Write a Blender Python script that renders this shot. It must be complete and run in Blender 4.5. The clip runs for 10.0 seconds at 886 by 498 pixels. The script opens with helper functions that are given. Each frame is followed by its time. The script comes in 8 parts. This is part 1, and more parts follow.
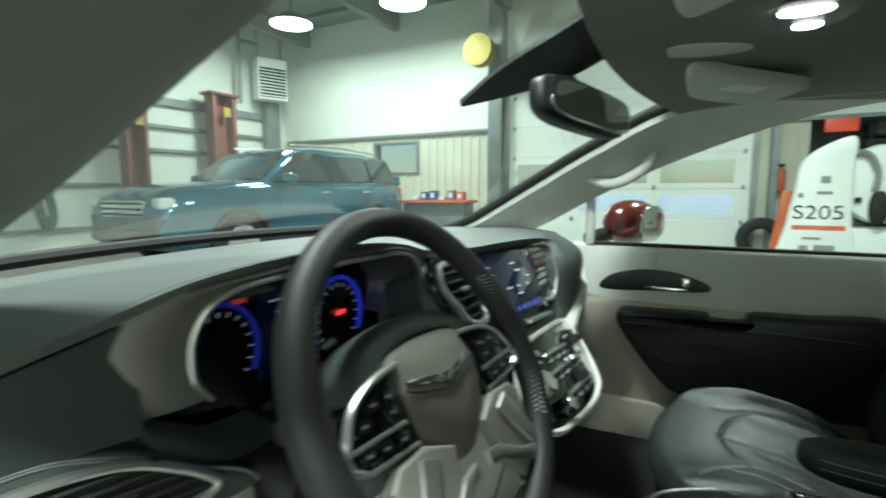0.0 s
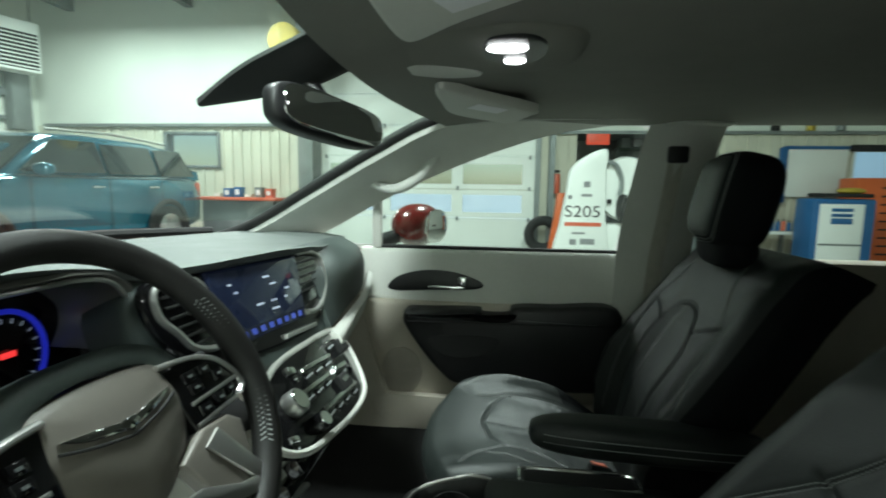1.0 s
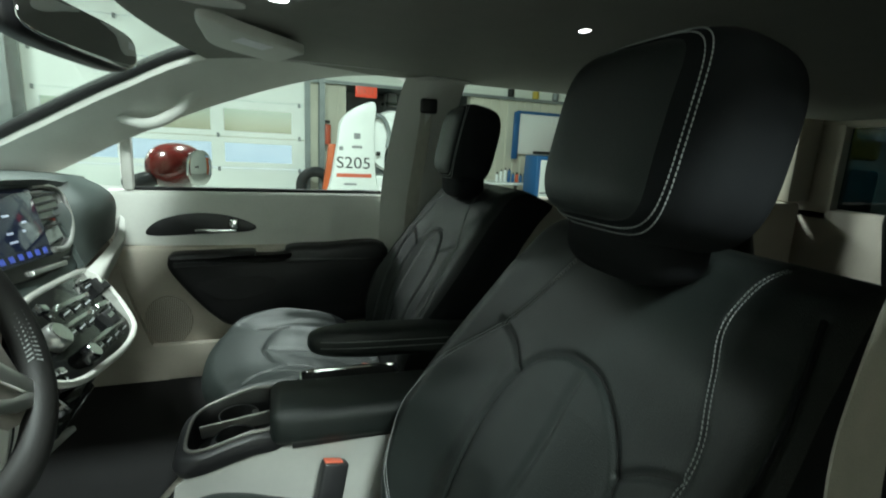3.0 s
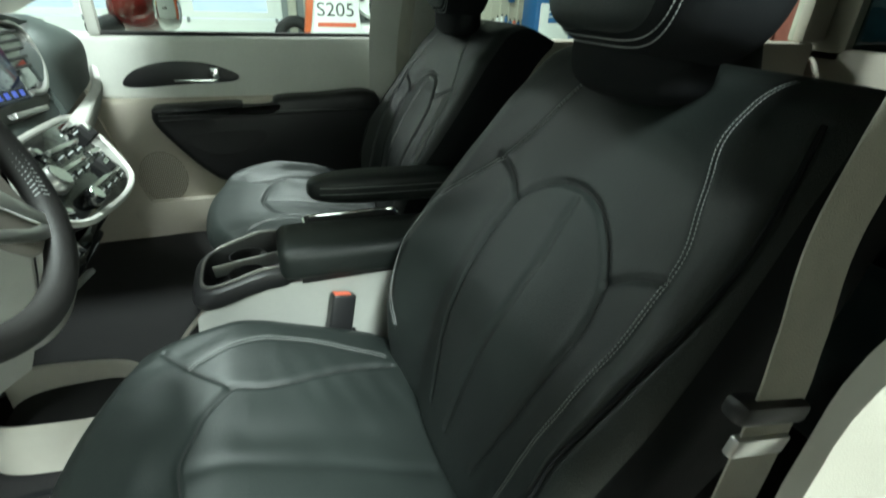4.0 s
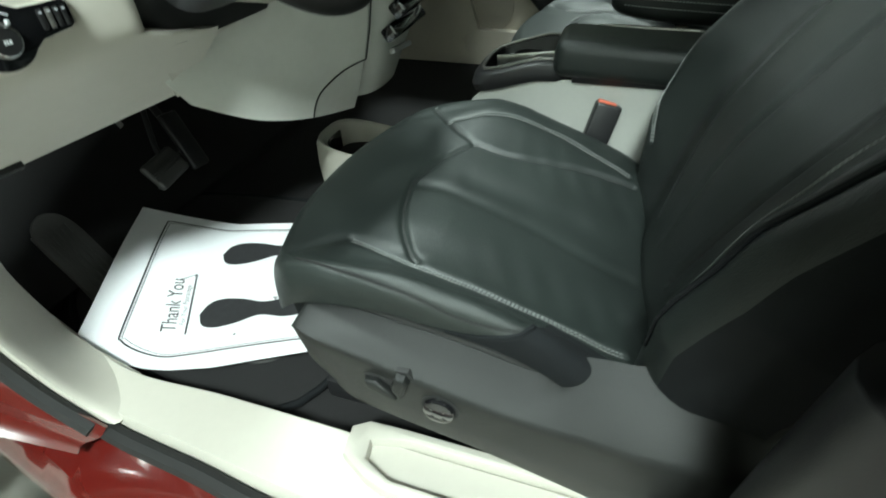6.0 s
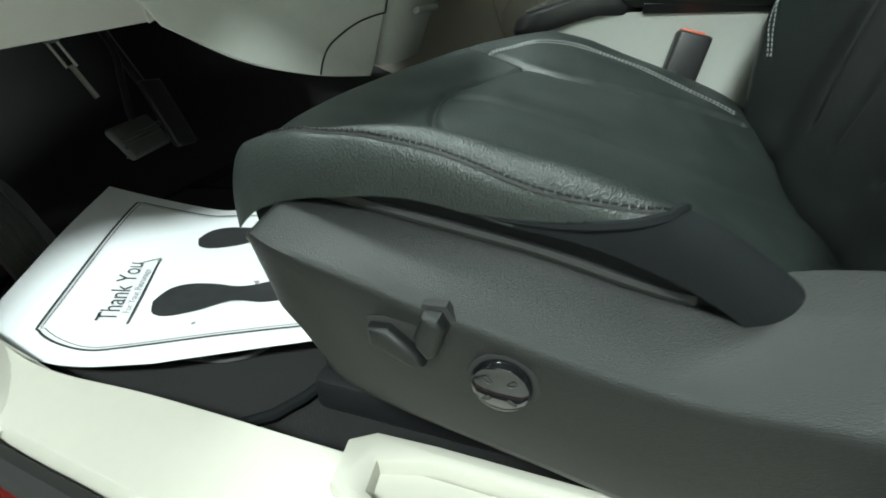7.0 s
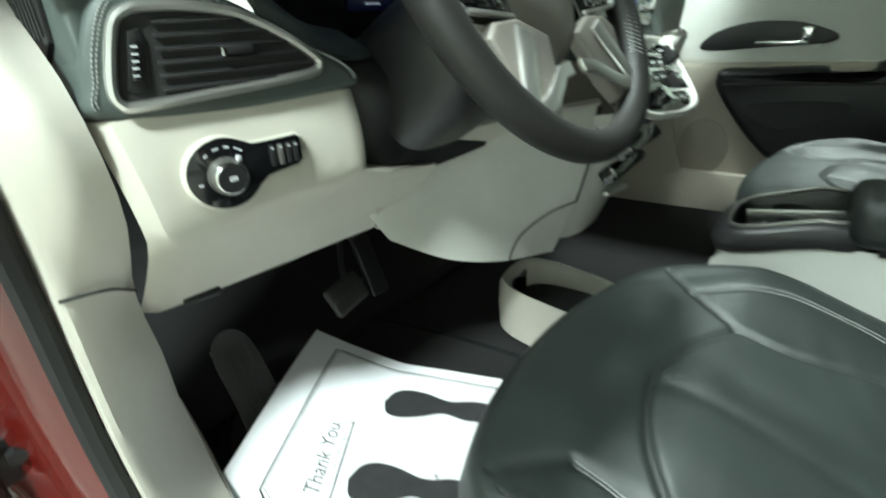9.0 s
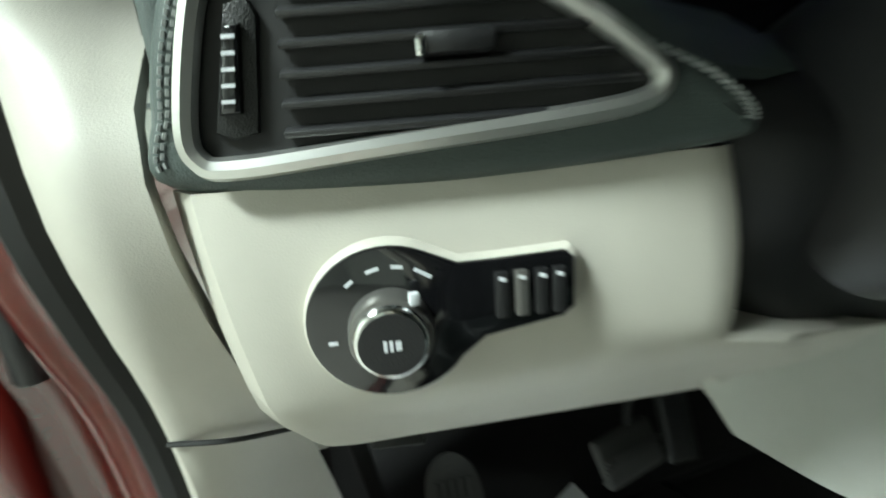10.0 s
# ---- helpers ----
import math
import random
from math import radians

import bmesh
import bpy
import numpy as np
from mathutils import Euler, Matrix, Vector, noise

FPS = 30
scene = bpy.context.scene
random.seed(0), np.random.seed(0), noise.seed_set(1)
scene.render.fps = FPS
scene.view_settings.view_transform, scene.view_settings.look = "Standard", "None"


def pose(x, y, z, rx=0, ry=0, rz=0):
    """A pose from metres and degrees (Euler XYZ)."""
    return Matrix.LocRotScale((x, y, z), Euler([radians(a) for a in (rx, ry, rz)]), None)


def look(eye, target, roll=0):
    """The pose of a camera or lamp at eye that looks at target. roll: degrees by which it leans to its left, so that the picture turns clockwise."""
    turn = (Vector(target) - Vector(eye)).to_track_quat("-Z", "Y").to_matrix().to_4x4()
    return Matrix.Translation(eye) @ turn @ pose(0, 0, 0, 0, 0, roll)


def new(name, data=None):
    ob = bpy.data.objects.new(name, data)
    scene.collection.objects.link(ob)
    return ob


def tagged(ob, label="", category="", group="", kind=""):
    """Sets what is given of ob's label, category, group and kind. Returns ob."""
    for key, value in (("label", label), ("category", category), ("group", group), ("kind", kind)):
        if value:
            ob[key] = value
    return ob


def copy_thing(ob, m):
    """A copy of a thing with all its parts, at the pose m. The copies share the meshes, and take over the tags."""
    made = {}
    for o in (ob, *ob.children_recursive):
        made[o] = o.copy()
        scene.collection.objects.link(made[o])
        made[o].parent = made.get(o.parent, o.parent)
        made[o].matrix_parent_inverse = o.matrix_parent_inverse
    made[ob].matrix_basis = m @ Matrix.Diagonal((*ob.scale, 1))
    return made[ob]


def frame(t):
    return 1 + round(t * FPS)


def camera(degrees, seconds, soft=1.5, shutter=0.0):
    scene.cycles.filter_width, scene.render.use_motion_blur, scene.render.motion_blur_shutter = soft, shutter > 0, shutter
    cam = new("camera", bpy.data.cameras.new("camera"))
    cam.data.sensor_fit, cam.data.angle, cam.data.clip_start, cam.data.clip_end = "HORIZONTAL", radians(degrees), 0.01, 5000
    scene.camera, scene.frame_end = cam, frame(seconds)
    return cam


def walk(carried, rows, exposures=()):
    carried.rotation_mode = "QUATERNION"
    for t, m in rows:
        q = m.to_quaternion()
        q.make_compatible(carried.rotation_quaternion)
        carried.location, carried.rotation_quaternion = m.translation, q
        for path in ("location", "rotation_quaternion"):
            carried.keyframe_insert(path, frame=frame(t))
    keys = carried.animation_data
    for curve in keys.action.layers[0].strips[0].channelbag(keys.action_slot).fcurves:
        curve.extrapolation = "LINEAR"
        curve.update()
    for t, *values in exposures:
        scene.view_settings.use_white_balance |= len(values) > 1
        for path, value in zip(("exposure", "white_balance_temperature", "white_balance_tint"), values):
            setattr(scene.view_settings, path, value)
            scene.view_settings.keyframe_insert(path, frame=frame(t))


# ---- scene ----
cam = camera(84.6, 10.0, soft=1.8, shutter=0.4)
PATH = [
    (0, (0.151, 0.071, 1.225), (1.904, 1.004, 0.988), -0.1),
    (0.5, (0.207, -0.002, 1.24), (2.103, 0.587, 1.001), 0.2),
    (1, (0.202, -0.026, 1.247), (2.173, 0.215, 1.004), 0.9),
    (1.5, (0.167, -0.033, 1.253), (2.149, -0.146, 1.012), 1.3),
    (2, (0.12, -0.041, 1.252), (2.059, -0.47, 1.008), 1.5),
    (2.2, (0.095, -0.044, 1.252), (2.009, -0.569, 1.009), 1.7),
    (3.3, (0.072, -0.012, 1.201), (1.873, -0.72, 0.694), 2.9),
    (3.5, (0.069, -0.009, 1.196), (1.827, -0.708, 0.545), 2.6),
    (4, (0.06, -0.011, 1.18), (1.716, -0.649, 0.256), 2.3),
    (4.5, (0.051, -0.016, 1.164), (1.613, -0.538, 0.029), 2.0),
    (5, (0.035, -0.065, 1.141), (1.566, -0.265, -0.131), 1.1),
    (5.5, (-0.004, -0.098, 1.113), (1.485, 0.162, -0.197), -0.9),
    (6, (-0.02, -0.092, 1.024), (1.456, 0.406, -0.23), -1.7),
    (6.2, (-0.007, -0.083, 0.973), (1.477, 0.443, -0.261), -2.2),
    (7.3, (0.067, -0.027, 0.751), (1.719, 0.607, -0.182), -2.5),
    (7.5, (0.071, -0.027, 0.746), (1.727, 0.621, -0.169), -2.5),
    (8, (0.068, -0.036, 0.763), (1.713, 0.643, -0.151), -2.7),
    (8.3, (0.044, -0.05, 0.844), (1.671, 0.685, -0.057), -2.2),
    (8.5, (0.04, -0.045, 0.909), (1.635, 0.792, 0.04), -2.9),
    (8.6, (0.048, -0.018, 0.948), (1.606, 0.855, 0.048), -2.9),
    (9, (0.092, 0.059, 1.005), (1.539, 1.162, 0.175), -3.5),
    (9.2, (0.121, 0.114, 1.015), (1.546, 1.281, 0.235), -3.7),
    (9.5, (0.183, 0.18, 0.999), (1.528, 1.515, 0.362), -3.9),
    (10, (0.275, 0.278, 0.979), (0.837, 2.111, 0.41), -4.7),
]
EXPOSURES = [(0, -0.25), (2.2, -0.35), (3.4, 0.0), (4.5, 0.35), (5.5, 0.06), (7.4, -0.2), (8.2, 0.0), (8.7, 0.30), (9.4, 0.20), (10, 0.0)]
walk(cam, [(t, look(eye, target, roll)) for t, eye, target, roll in PATH], EXPOSURES)

# ---------------------------------------------------------------- world and large lights
world = bpy.data.worlds.new("world")
scene.world = world
world.use_nodes = True
wn = world.node_tree.nodes
sky = wn.new("ShaderNodeTexSky")
sky.sky_type = "NISHITA"
sky.sun_disc = False
sky.sun_elevation = radians(35)
sky.sun_rotation = radians(200)
world.node_tree.links.new(sky.outputs[0], wn["Background"].inputs[0])
wn["Background"].inputs[1].default_value = 0.15
sun = new("sun", bpy.data.lights.new("sun", "SUN"))
sun.data.energy = 4.5
sun.data.angle = radians(10)
sun.matrix_world = pose(20, 0, 30, 40, 0, 120)


# ---------------------------------------------------------------- materials
def material(name, colour, rough=0.5, metal=0.0, vary=0.12, scale=8.0, grain=0.0, grain_scale=900.0,
             coat=0.0, weave=False, spec=0.5, emit=None, power=0.0, blotch=1.6, random_shade=0.0):
    """A surface with slow stains and a fine grain in bump and colour."""
    mat = bpy.data.materials.new(name)
    mat.use_nodes = True
    nt = mat.node_tree
    n, l = nt.nodes, nt.links
    b = n["Principled BSDF"]
    co = n.new("ShaderNodeTexCoord")
    slow = n.new("ShaderNodeTexNoise")
    slow.inputs["Scale"].default_value = scale
    slow.inputs["Detail"].default_value = 4
    l.new(co.outputs["Object"], slow.inputs["Vector"])
    fine = n.new("ShaderNodeTexNoise")
    fine.inputs["Scale"].default_value = scale * 14
    fine.inputs["Detail"].default_value = 3
    l.new(co.outputs["Object"], fine.inputs["Vector"])
    both = n.new("ShaderNodeMath")
    both.operation = "MULTIPLY_ADD"
    both.inputs[1].default_value = 0.35
    l.new(fine.outputs["Fac"], both.inputs[0])
    l.new(slow.outputs["Fac"], both.inputs[2])
    ramp = n.new("ShaderNodeMapRange")
    ramp.inputs["From Min"].default_value = 0.4
    ramp.inputs["From Max"].default_value = 0.95
    ramp.inputs["To Min"].default_value = 1 - vary
    ramp.inputs["To Max"].default_value = 1 + vary
    l.new(both.outputs[0], ramp.inputs["Value"])
    tint = n.new("ShaderNodeMix")
    tint.data_type, tint.blend_type = "RGBA", "MULTIPLY"
    tint.inputs["Factor"].default_value = 1
    tint.inputs["A"].default_value = (*colour, 1)
    l.new(ramp.outputs[0], tint.inputs["B"])
    if random_shade:
        info = n.new("ShaderNodeObjectInfo")
        rr = n.new("ShaderNodeMapRange")
        rr.inputs["To Min"].default_value = 1 - random_shade
        rr.inputs["To Max"].default_value = 1 + random_shade
        l.new(info.outputs["Random"], rr.inputs["Value"])
        t2 = n.new("ShaderNodeMix")
        t2.data_type, t2.blend_type = "RGBA", "MULTIPLY"
        t2.inputs["Factor"].default_value = 1
        l.new(tint.outputs["Result"], t2.inputs["A"])
        l.new(rr.outputs[0], t2.inputs["B"])
        l.new(t2.outputs["Result"], b.inputs["Base Color"])
    else:
        l.new(tint.outputs["Result"], b.inputs["Base Color"])
    rg = n.new("ShaderNodeMapRange")
    rg.inputs["To Min"].default_value = max(0.02, rough * 0.82)
    rg.inputs["To Max"].default_value = min(1, rough * 1.18)
    l.new(slow.outputs["Fac"], rg.inputs["Value"])
    l.new(rg.outputs[0], b.inputs["Roughness"])
    b.inputs["Metallic"].default_value = metal
    b.inputs["Specular IOR Level"].default_value = spec
    b.inputs["Coat Weight"].default_value = coat
    b.inputs["Coat Roughness"].default_value = 0.05
    if grain:
        if weave:
            g = n.new("ShaderNodeTexNoise")
            g.inputs["Scale"].default_value = grain_scale
            g.inputs["Detail"].default_value = 6
            out = g.outputs["Fac"]
        else:
            g = n.new("ShaderNodeTexVoronoi")
            g.inputs["Scale"].default_value = grain_scale
            out = g.outputs["Distance"]
        l.new(co.outputs["Object"], g.inputs["Vector"])
        bump = n.new("ShaderNodeBump")
        bump.inputs["Strength"].default_value = grain
        bump.inputs["Distance"].default_value = 0.001
        l.new(out, bump.inputs["Height"])
        l.new(bump.outputs[0], b.inputs["Normal"])
    if emit:
        b.inputs["Emission Color"].default_value = (*emit, 1)
        b.inputs["Emission Strength"].default_value = power
    return mat


def glass_material(name, colour, gloss=0.06):
    mat = bpy.data.materials.new(name)
    mat.use_nodes = True
    n, l = mat.node_tree.nodes, mat.node_tree.links
    n.remove(n["Principled BSDF"])
    clear = n.new("ShaderNodeBsdfTransparent")
    clear.inputs[0].default_value = (*colour, 1)
    shine = n.new("ShaderNodeBsdfGlossy")
    shine.inputs["Roughness"].default_value = 0.03
    edge = n.new("ShaderNodeLayerWeight")
    edge.inputs[0].default_value = 0.5
    power = n.new("ShaderNodeMath")
    power.operation = "POWER"
    power.inputs[1].default_value = 5
    l.new(edge.outputs["Facing"], power.inputs[0])
    fres = n.new("ShaderNodeMath")
    fres.operation = "MULTIPLY_ADD"
    fres.inputs[1].default_value = 0.5
    fres.inputs[2].default_value = gloss * 0.5
    l.new(power.outputs[0], fres.inputs[0])
    mix = n.new("ShaderNodeMixShader")
    l.new(fres.outputs[0], mix.inputs[0])
    l.new(clear.outputs[0], mix.inputs[1])
    l.new(shine.outputs[0], mix.inputs[2])
    l.new(mix.outputs[0], n["Material Output"].inputs[0])
    return mat


M_LEATHER = material("black_leather", (0.0122, 0.0158, 0.0147), 0.43, vary=0.2, scale=9, grain=0.34, grain_scale=850, spec=0.42)
M_SUEDE = material("black_side_cloth", (0.006, 0.007, 0.008), 0.85, vary=0.2, scale=20, grain=0.5, grain_scale=1500, weave=True, spec=0.2)
M_THREAD = material("grey_thread", (0.27, 0.285, 0.28), 0.8, vary=0.1)
M_THREAD_MID = material("dim_grey_thread", (0.19, 0.20, 0.195), 0.8, vary=0.2)
M_THREAD_DARK = material("black_thread", (0.01, 0.01, 0.01), 0.9, vary=0.1)
M_SHIELD = material("black_moulded_plastic", (0.0085, 0.0092, 0.0090), 0.46, vary=0.08, scale=7, grain=0.3, grain_scale=1400, spec=0.34)
M_BLACK = material("satin_black_plastic", (0.012, 0.012, 0.013), 0.4, vary=0.1, scale=10, grain=0.15, grain_scale=1500)
M_GLOSS = material("piano_black", (0.006, 0.006, 0.007), 0.08, vary=0.05, scale=6, coat=0.6)
M_CREAM = material("cream_plastic", (0.490, 0.467, 0.412), 0.48, vary=0.05, scale=5, grain=0.10, grain_scale=1300)
M_GREIGE = material("greige_plastic", (0.52, 0.475, 0.40), 0.55, vary=0.06, scale=6, grain=0.25, grain_scale=1300)
M_GREY = material("light_grey_plastic", (0.56, 0.56, 0.52), 0.5, vary=0.06, scale=6, grain=0.25, grain_scale=1300)
M_CONSOLE = material("mid_grey_plastic", (0.37, 0.375, 0.35), 0.5, vary=0.06, scale=6, grain=0.25, grain_scale=1300)
M_DOORGREY = material("pale_grey_door_skin", (0.70, 0.71, 0.66), 0.55, vary=0.06, scale=6, grain=0.25, grain_scale=1300)
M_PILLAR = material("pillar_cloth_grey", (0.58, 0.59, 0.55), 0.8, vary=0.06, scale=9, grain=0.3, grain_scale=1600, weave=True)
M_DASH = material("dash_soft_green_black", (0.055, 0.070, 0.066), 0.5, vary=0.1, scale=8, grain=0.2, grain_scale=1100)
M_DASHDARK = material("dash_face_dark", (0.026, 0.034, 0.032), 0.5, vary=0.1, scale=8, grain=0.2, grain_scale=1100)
M_GRILLE = material("grille_brown_beige", (0.24, 0.215, 0.175), 0.6, vary=0.1, scale=8)
M_DASHTOP = material("dash_top_grey", (0.075, 0.088, 0.083), 0.5, vary=0.08, scale=8, grain=0.25, grain_scale=1000)
M_SATIN = material("satin_silver", (0.62, 0.62, 0.60), 0.3, metal=0.9, vary=0.05, scale=12)
M_PEWTER = material("pewter_trim", (0.17, 0.165, 0.155), 0.34, metal=0.6, vary=0.08, scale=10)
M_CHROME = material("chrome", (0.85, 0.86, 0.86), 0.08, metal=1.0, vary=0.03, scale=10)
M_CARPET = material("black_carpet", (0.0085, 0.008, 0.0085), 0.95, vary=0.35, scale=30, grain=1.0, grain_scale=700, weave=True)
M_RUBBER = material("grey_black_rubber", (0.05, 0.05, 0.048), 0.7, vary=0.2, scale=25, grain=0.3, grain_scale=600)
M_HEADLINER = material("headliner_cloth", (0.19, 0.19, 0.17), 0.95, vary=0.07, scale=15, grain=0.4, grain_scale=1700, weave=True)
M_BELT = material("grey_belt_webbing", (0.45, 0.44, 0.38), 0.8, vary=0.1, scale=30, grain=0.7, grain_scale=900)
M_PAPER = material("white_paper", (0.80, 0.80, 0.83), 0.7, vary=0.03, scale=10, grain=0.15, grain_scale=250, weave=True)
M_INK = material("black_ink", (0.02, 0.02, 0.022), 0.7, vary=0.5, scale=60)
M_INK_GREY = material("grey_ink", (0.25, 0.25, 0.26), 0.7, vary=0.3, scale=60)
M_RED = material("dark_red_paint", (0.095, 0.008, 0.006), 0.22, vary=0.1, scale=4, coat=0.8)
M_REDBTN = material("red_button", (0.65, 0.13, 0.07), 0.4, vary=0.1, scale=30)
M_SEAL = material("black_door_seal", (0.012, 0.012, 0.012), 0.75, vary=0.2, scale=20)
M_GLASS = glass_material("clear_glass", (0.90, 0.95, 0.92))
M_TINT = glass_material("tinted_glass", (0.12, 0.15, 0.15))
M_MIRROR = material("mirror_glass", (0.8, 0.82, 0.82), 0.02, metal=1.0, vary=0.01, scale=5)
M_TAUPE = material("brown_grey_cover", (0.165, 0.150, 0.132), 0.42, vary=0.08, scale=9, grain=0.2, grain_scale=1200)
M_RIM = material("brown_black_rim_leather", (0.0145, 0.0138, 0.0132), 0.55, vary=0.12, scale=12, grain=0.25, grain_scale=900, spec=0.32)
M_SCREEN = material("dim_screen", (0.010, 0.014, 0.03), 0.06, vary=0.3, scale=12, emit=(0.02, 0.03, 0.08), power=0.12)
M_BLUE_GLOW = material("blue_backlight", (0.02, 0.03, 0.5), 0.4, emit=(0.03, 0.05, 1.0), power=0.30)
M_BLUE_SOFT = material("soft_blue_backlight", (0.01, 0.015, 0.2), 0.4, emit=(0.03, 0.05, 1.0), power=0.12)
M_BLUE_DIM = material("blue_panel_glow", (0.003, 0.004, 0.016), 0.15, emit=(0.03, 0.06, 0.42), power=0.008)
M_BLUE_ICON = material("blue_screen_icon", (0.05, 0.08, 0.4), 0.2, emit=(0.08, 0.14, 0.8), power=0.14)
M_RED_GLOW = material("red_telltale", (0.5, 0.02, 0.02), 0.4, emit=(1.0, 0.05, 0.05), power=1.2)
M_RED_DIM = material("dim_red_telltale", (0.2, 0.02, 0.01), 0.4, emit=(0.8, 0.08, 0.04), power=0.25)
M_WHITE_GLOW = material("pale_icon_glow", (0.5, 0.55, 0.65), 0.4, emit=(0.6, 0.7, 0.9), power=0.2)
M_ICON = material("pale_icon_print", (0.6, 0.62, 0.65), 0.5, vary=0.05)
M_LAMP = material("lamp_lens", (0.9, 0.9, 0.9), 0.4, emit=(0.95, 1.0, 0.97), power=14.0)
M_DOME = material("dome_lens", (0.9, 0.9, 0.9), 0.4, emit=(0.95, 1.0, 1.0), power=9.0)
M_WALL = material("white_wall_liner", (0.74, 0.76, 0.70), 0.6, vary=0.06, scale=1.2, grain=0.1, grain_scale=60)
M_WALL_LOW = material("cream_wall_sheet", (0.62, 0.60, 0.50), 0.6, vary=0.1, scale=1.5)
M_CONCRETE = material("workshop_concrete", (0.30, 0.29, 0.26), 0.45, vary=0.25, scale=0.9, grain=0.2, grain_scale=120, weave=True)
M_CEIL = material("dark_ceiling_insulation", (0.20, 0.21, 0.20), 0.9, vary=0.2, scale=1.0)
M_STEEL = material("grey_steel", (0.22, 0.24, 0.24), 0.5, metal=0.4, vary=0.2, scale=3)
M_LIFTRED = material("lift_oxide_red", (0.20, 0.055, 0.04), 0.5, vary=0.25, scale=3)
M_BLUECAR = material("blue_car_paint", (0.010, 0.13, 0.20), 0.16, metal=0.4, vary=0.08, scale=2, coat=0.9)
M_TYRE = material("tyre_rubber", (0.02, 0.02, 0.02), 0.8, vary=0.2, scale=12)
M_DOORW = material("white_door_panel", (0.78, 0.80, 0.77), 0.5, vary=0.04, scale=1.5)
M_ORANGE = material("orange_paint", (0.62, 0.12, 0.03), 0.45, vary=0.1, scale=4)
M_WHITEMC = material("white_machine_shell", (0.80, 0.81, 0.79), 0.4, vary=0.04, scale=4)
M_BLUEMC = material("blue_machine_paint", (0.02, 0.11, 0.28), 0.4, vary=0.1, scale=4)
M_YELLOW = material("yellow_paint", (0.45, 0.33, 0.04), 0.5, vary=0.15, scale=5)
M_GREEN = material("dark_green_rubber", (0.03, 0.06, 0.04), 0.6, vary=0.2, scale=6)
M_EXIT = material("red_exit_sign", (0.6, 0.06, 0.03), 0.4, emit=(0.9, 0.1, 0.05), power=0.5)
M_PANE = material("frosted_daylight_pane", (0.35, 0.52, 0.70), 0.3, vary=0.08, scale=1.5, emit=(0.45, 0.70, 1.0), power=0.45)
# the blue of sky-lit shade is put into the snow's base colour
M_SNOW = material("sky_tinted_snow_ground", (0.60, 0.70, 0.80), 0.9, vary=0.1, scale=0.3)


# ---------------------------------------------------------------- mesh helpers
def thing(name, at, label, category, group="", kind=""):
    ob = new(name)
    ob.location = at
    ob.empty_display_size = 0.05
    return tagged(ob, label, category, group, kind)


def part(name, bm, mat, parent=None, label="", smooth=38):
    """Link a bmesh as one mesh object, under a thing or part when given."""
    me = bpy.data.meshes.new(name)
    bm.normal_update()
    bm.to_mesh(me)
    bm.free()
    me.materials.append(mat)
    if smooth:
        me.shade_smooth()
        me.set_sharp_from_angle(angle=radians(smooth))
    ob = new(name, me)
    if parent is not None:
        ob.parent = parent
        root = Vector((0, 0, 0))
        p = parent
        while p is not None:
            if p.type == "EMPTY":
                root = p.location.copy()
            p = p.parent
        if parent.type == "EMPTY":
            ob.matrix_parent_inverse = Matrix.Translation(-root)
    if label:
        ob["label"] = label
    return ob


def B():
    return bmesh.new()


def box(bm, c, size, bevel=0.0, rot=(0, 0, 0), seg=2, m=None):
    r = bmesh.ops.create_cube(bm, size=1.0)
    vs = r["verts"]
    bmesh.ops.scale(bm, vec=size, verts=vs)
    if bevel:
        es = list({e for v in vs for e in v.link_edges})
        rb = bmesh.ops.bevel(bm, geom=vs + es, offset=min(bevel, min(size) * 0.49), segments=seg, affect="EDGES", profile=0.5)
        vs = list({v for f in rb["faces"] for v in f.verts} | {v for v in vs if v.is_valid})
    mm = pose(*c, *rot)
    if m is not None:
        mm = m @ mm
    bmesh.ops.transform(bm, matrix=mm, verts=vs)
    return bm


def cyl(bm, a, b, r0, r1=None, seg=24, bevel=0.0):
    a, b = Vector(a), Vector(b)
    d = b - a
    r1 = r0 if r1 is None else r1
    r = bmesh.ops.create_cone(bm, cap_ends=True, segments=seg, radius1=r0, radius2=r1, depth=d.length)
    vs = r["verts"]
    if bevel:
        es = [e for e in {e for v in vs for e in v.link_edges} if any(len(f.verts) > 4 for f in e.link_faces)]
        rb = bmesh.ops.bevel(bm, geom=es, offset=bevel, segments=2, affect="EDGES", profile=0.5)
        vs = list({v for f in rb["faces"] for v in f.verts} | {v for v in vs if v.is_valid})
    q = d.to_track_quat("Z", "Y").to_matrix().to_4x4()
    bmesh.ops.transform(bm, matrix=Matrix.Translation((a + b) / 2) @ q, verts=vs)
    return bm


def loft(bm, rings, closed=True, caps=True):
    """Quads between rings of equal length."""
    vr = [[bm.verts.new(p) for p in ring] for ring in rings]
    n = len(vr[0])
    for r0, r1 in zip(vr, vr[1:]):
        for i in range(n if closed else n - 1):
            j = (i + 1) % n
            bm.faces.new((r0[i], r0[j], r1[j], r1[i]))
    if caps and closed:
        bm.faces.new(list(reversed(vr[0])))
        bm.faces.new(vr[-1])
    bmesh.ops.recalc_face_normals(bm, faces=bm.faces)
    return bm


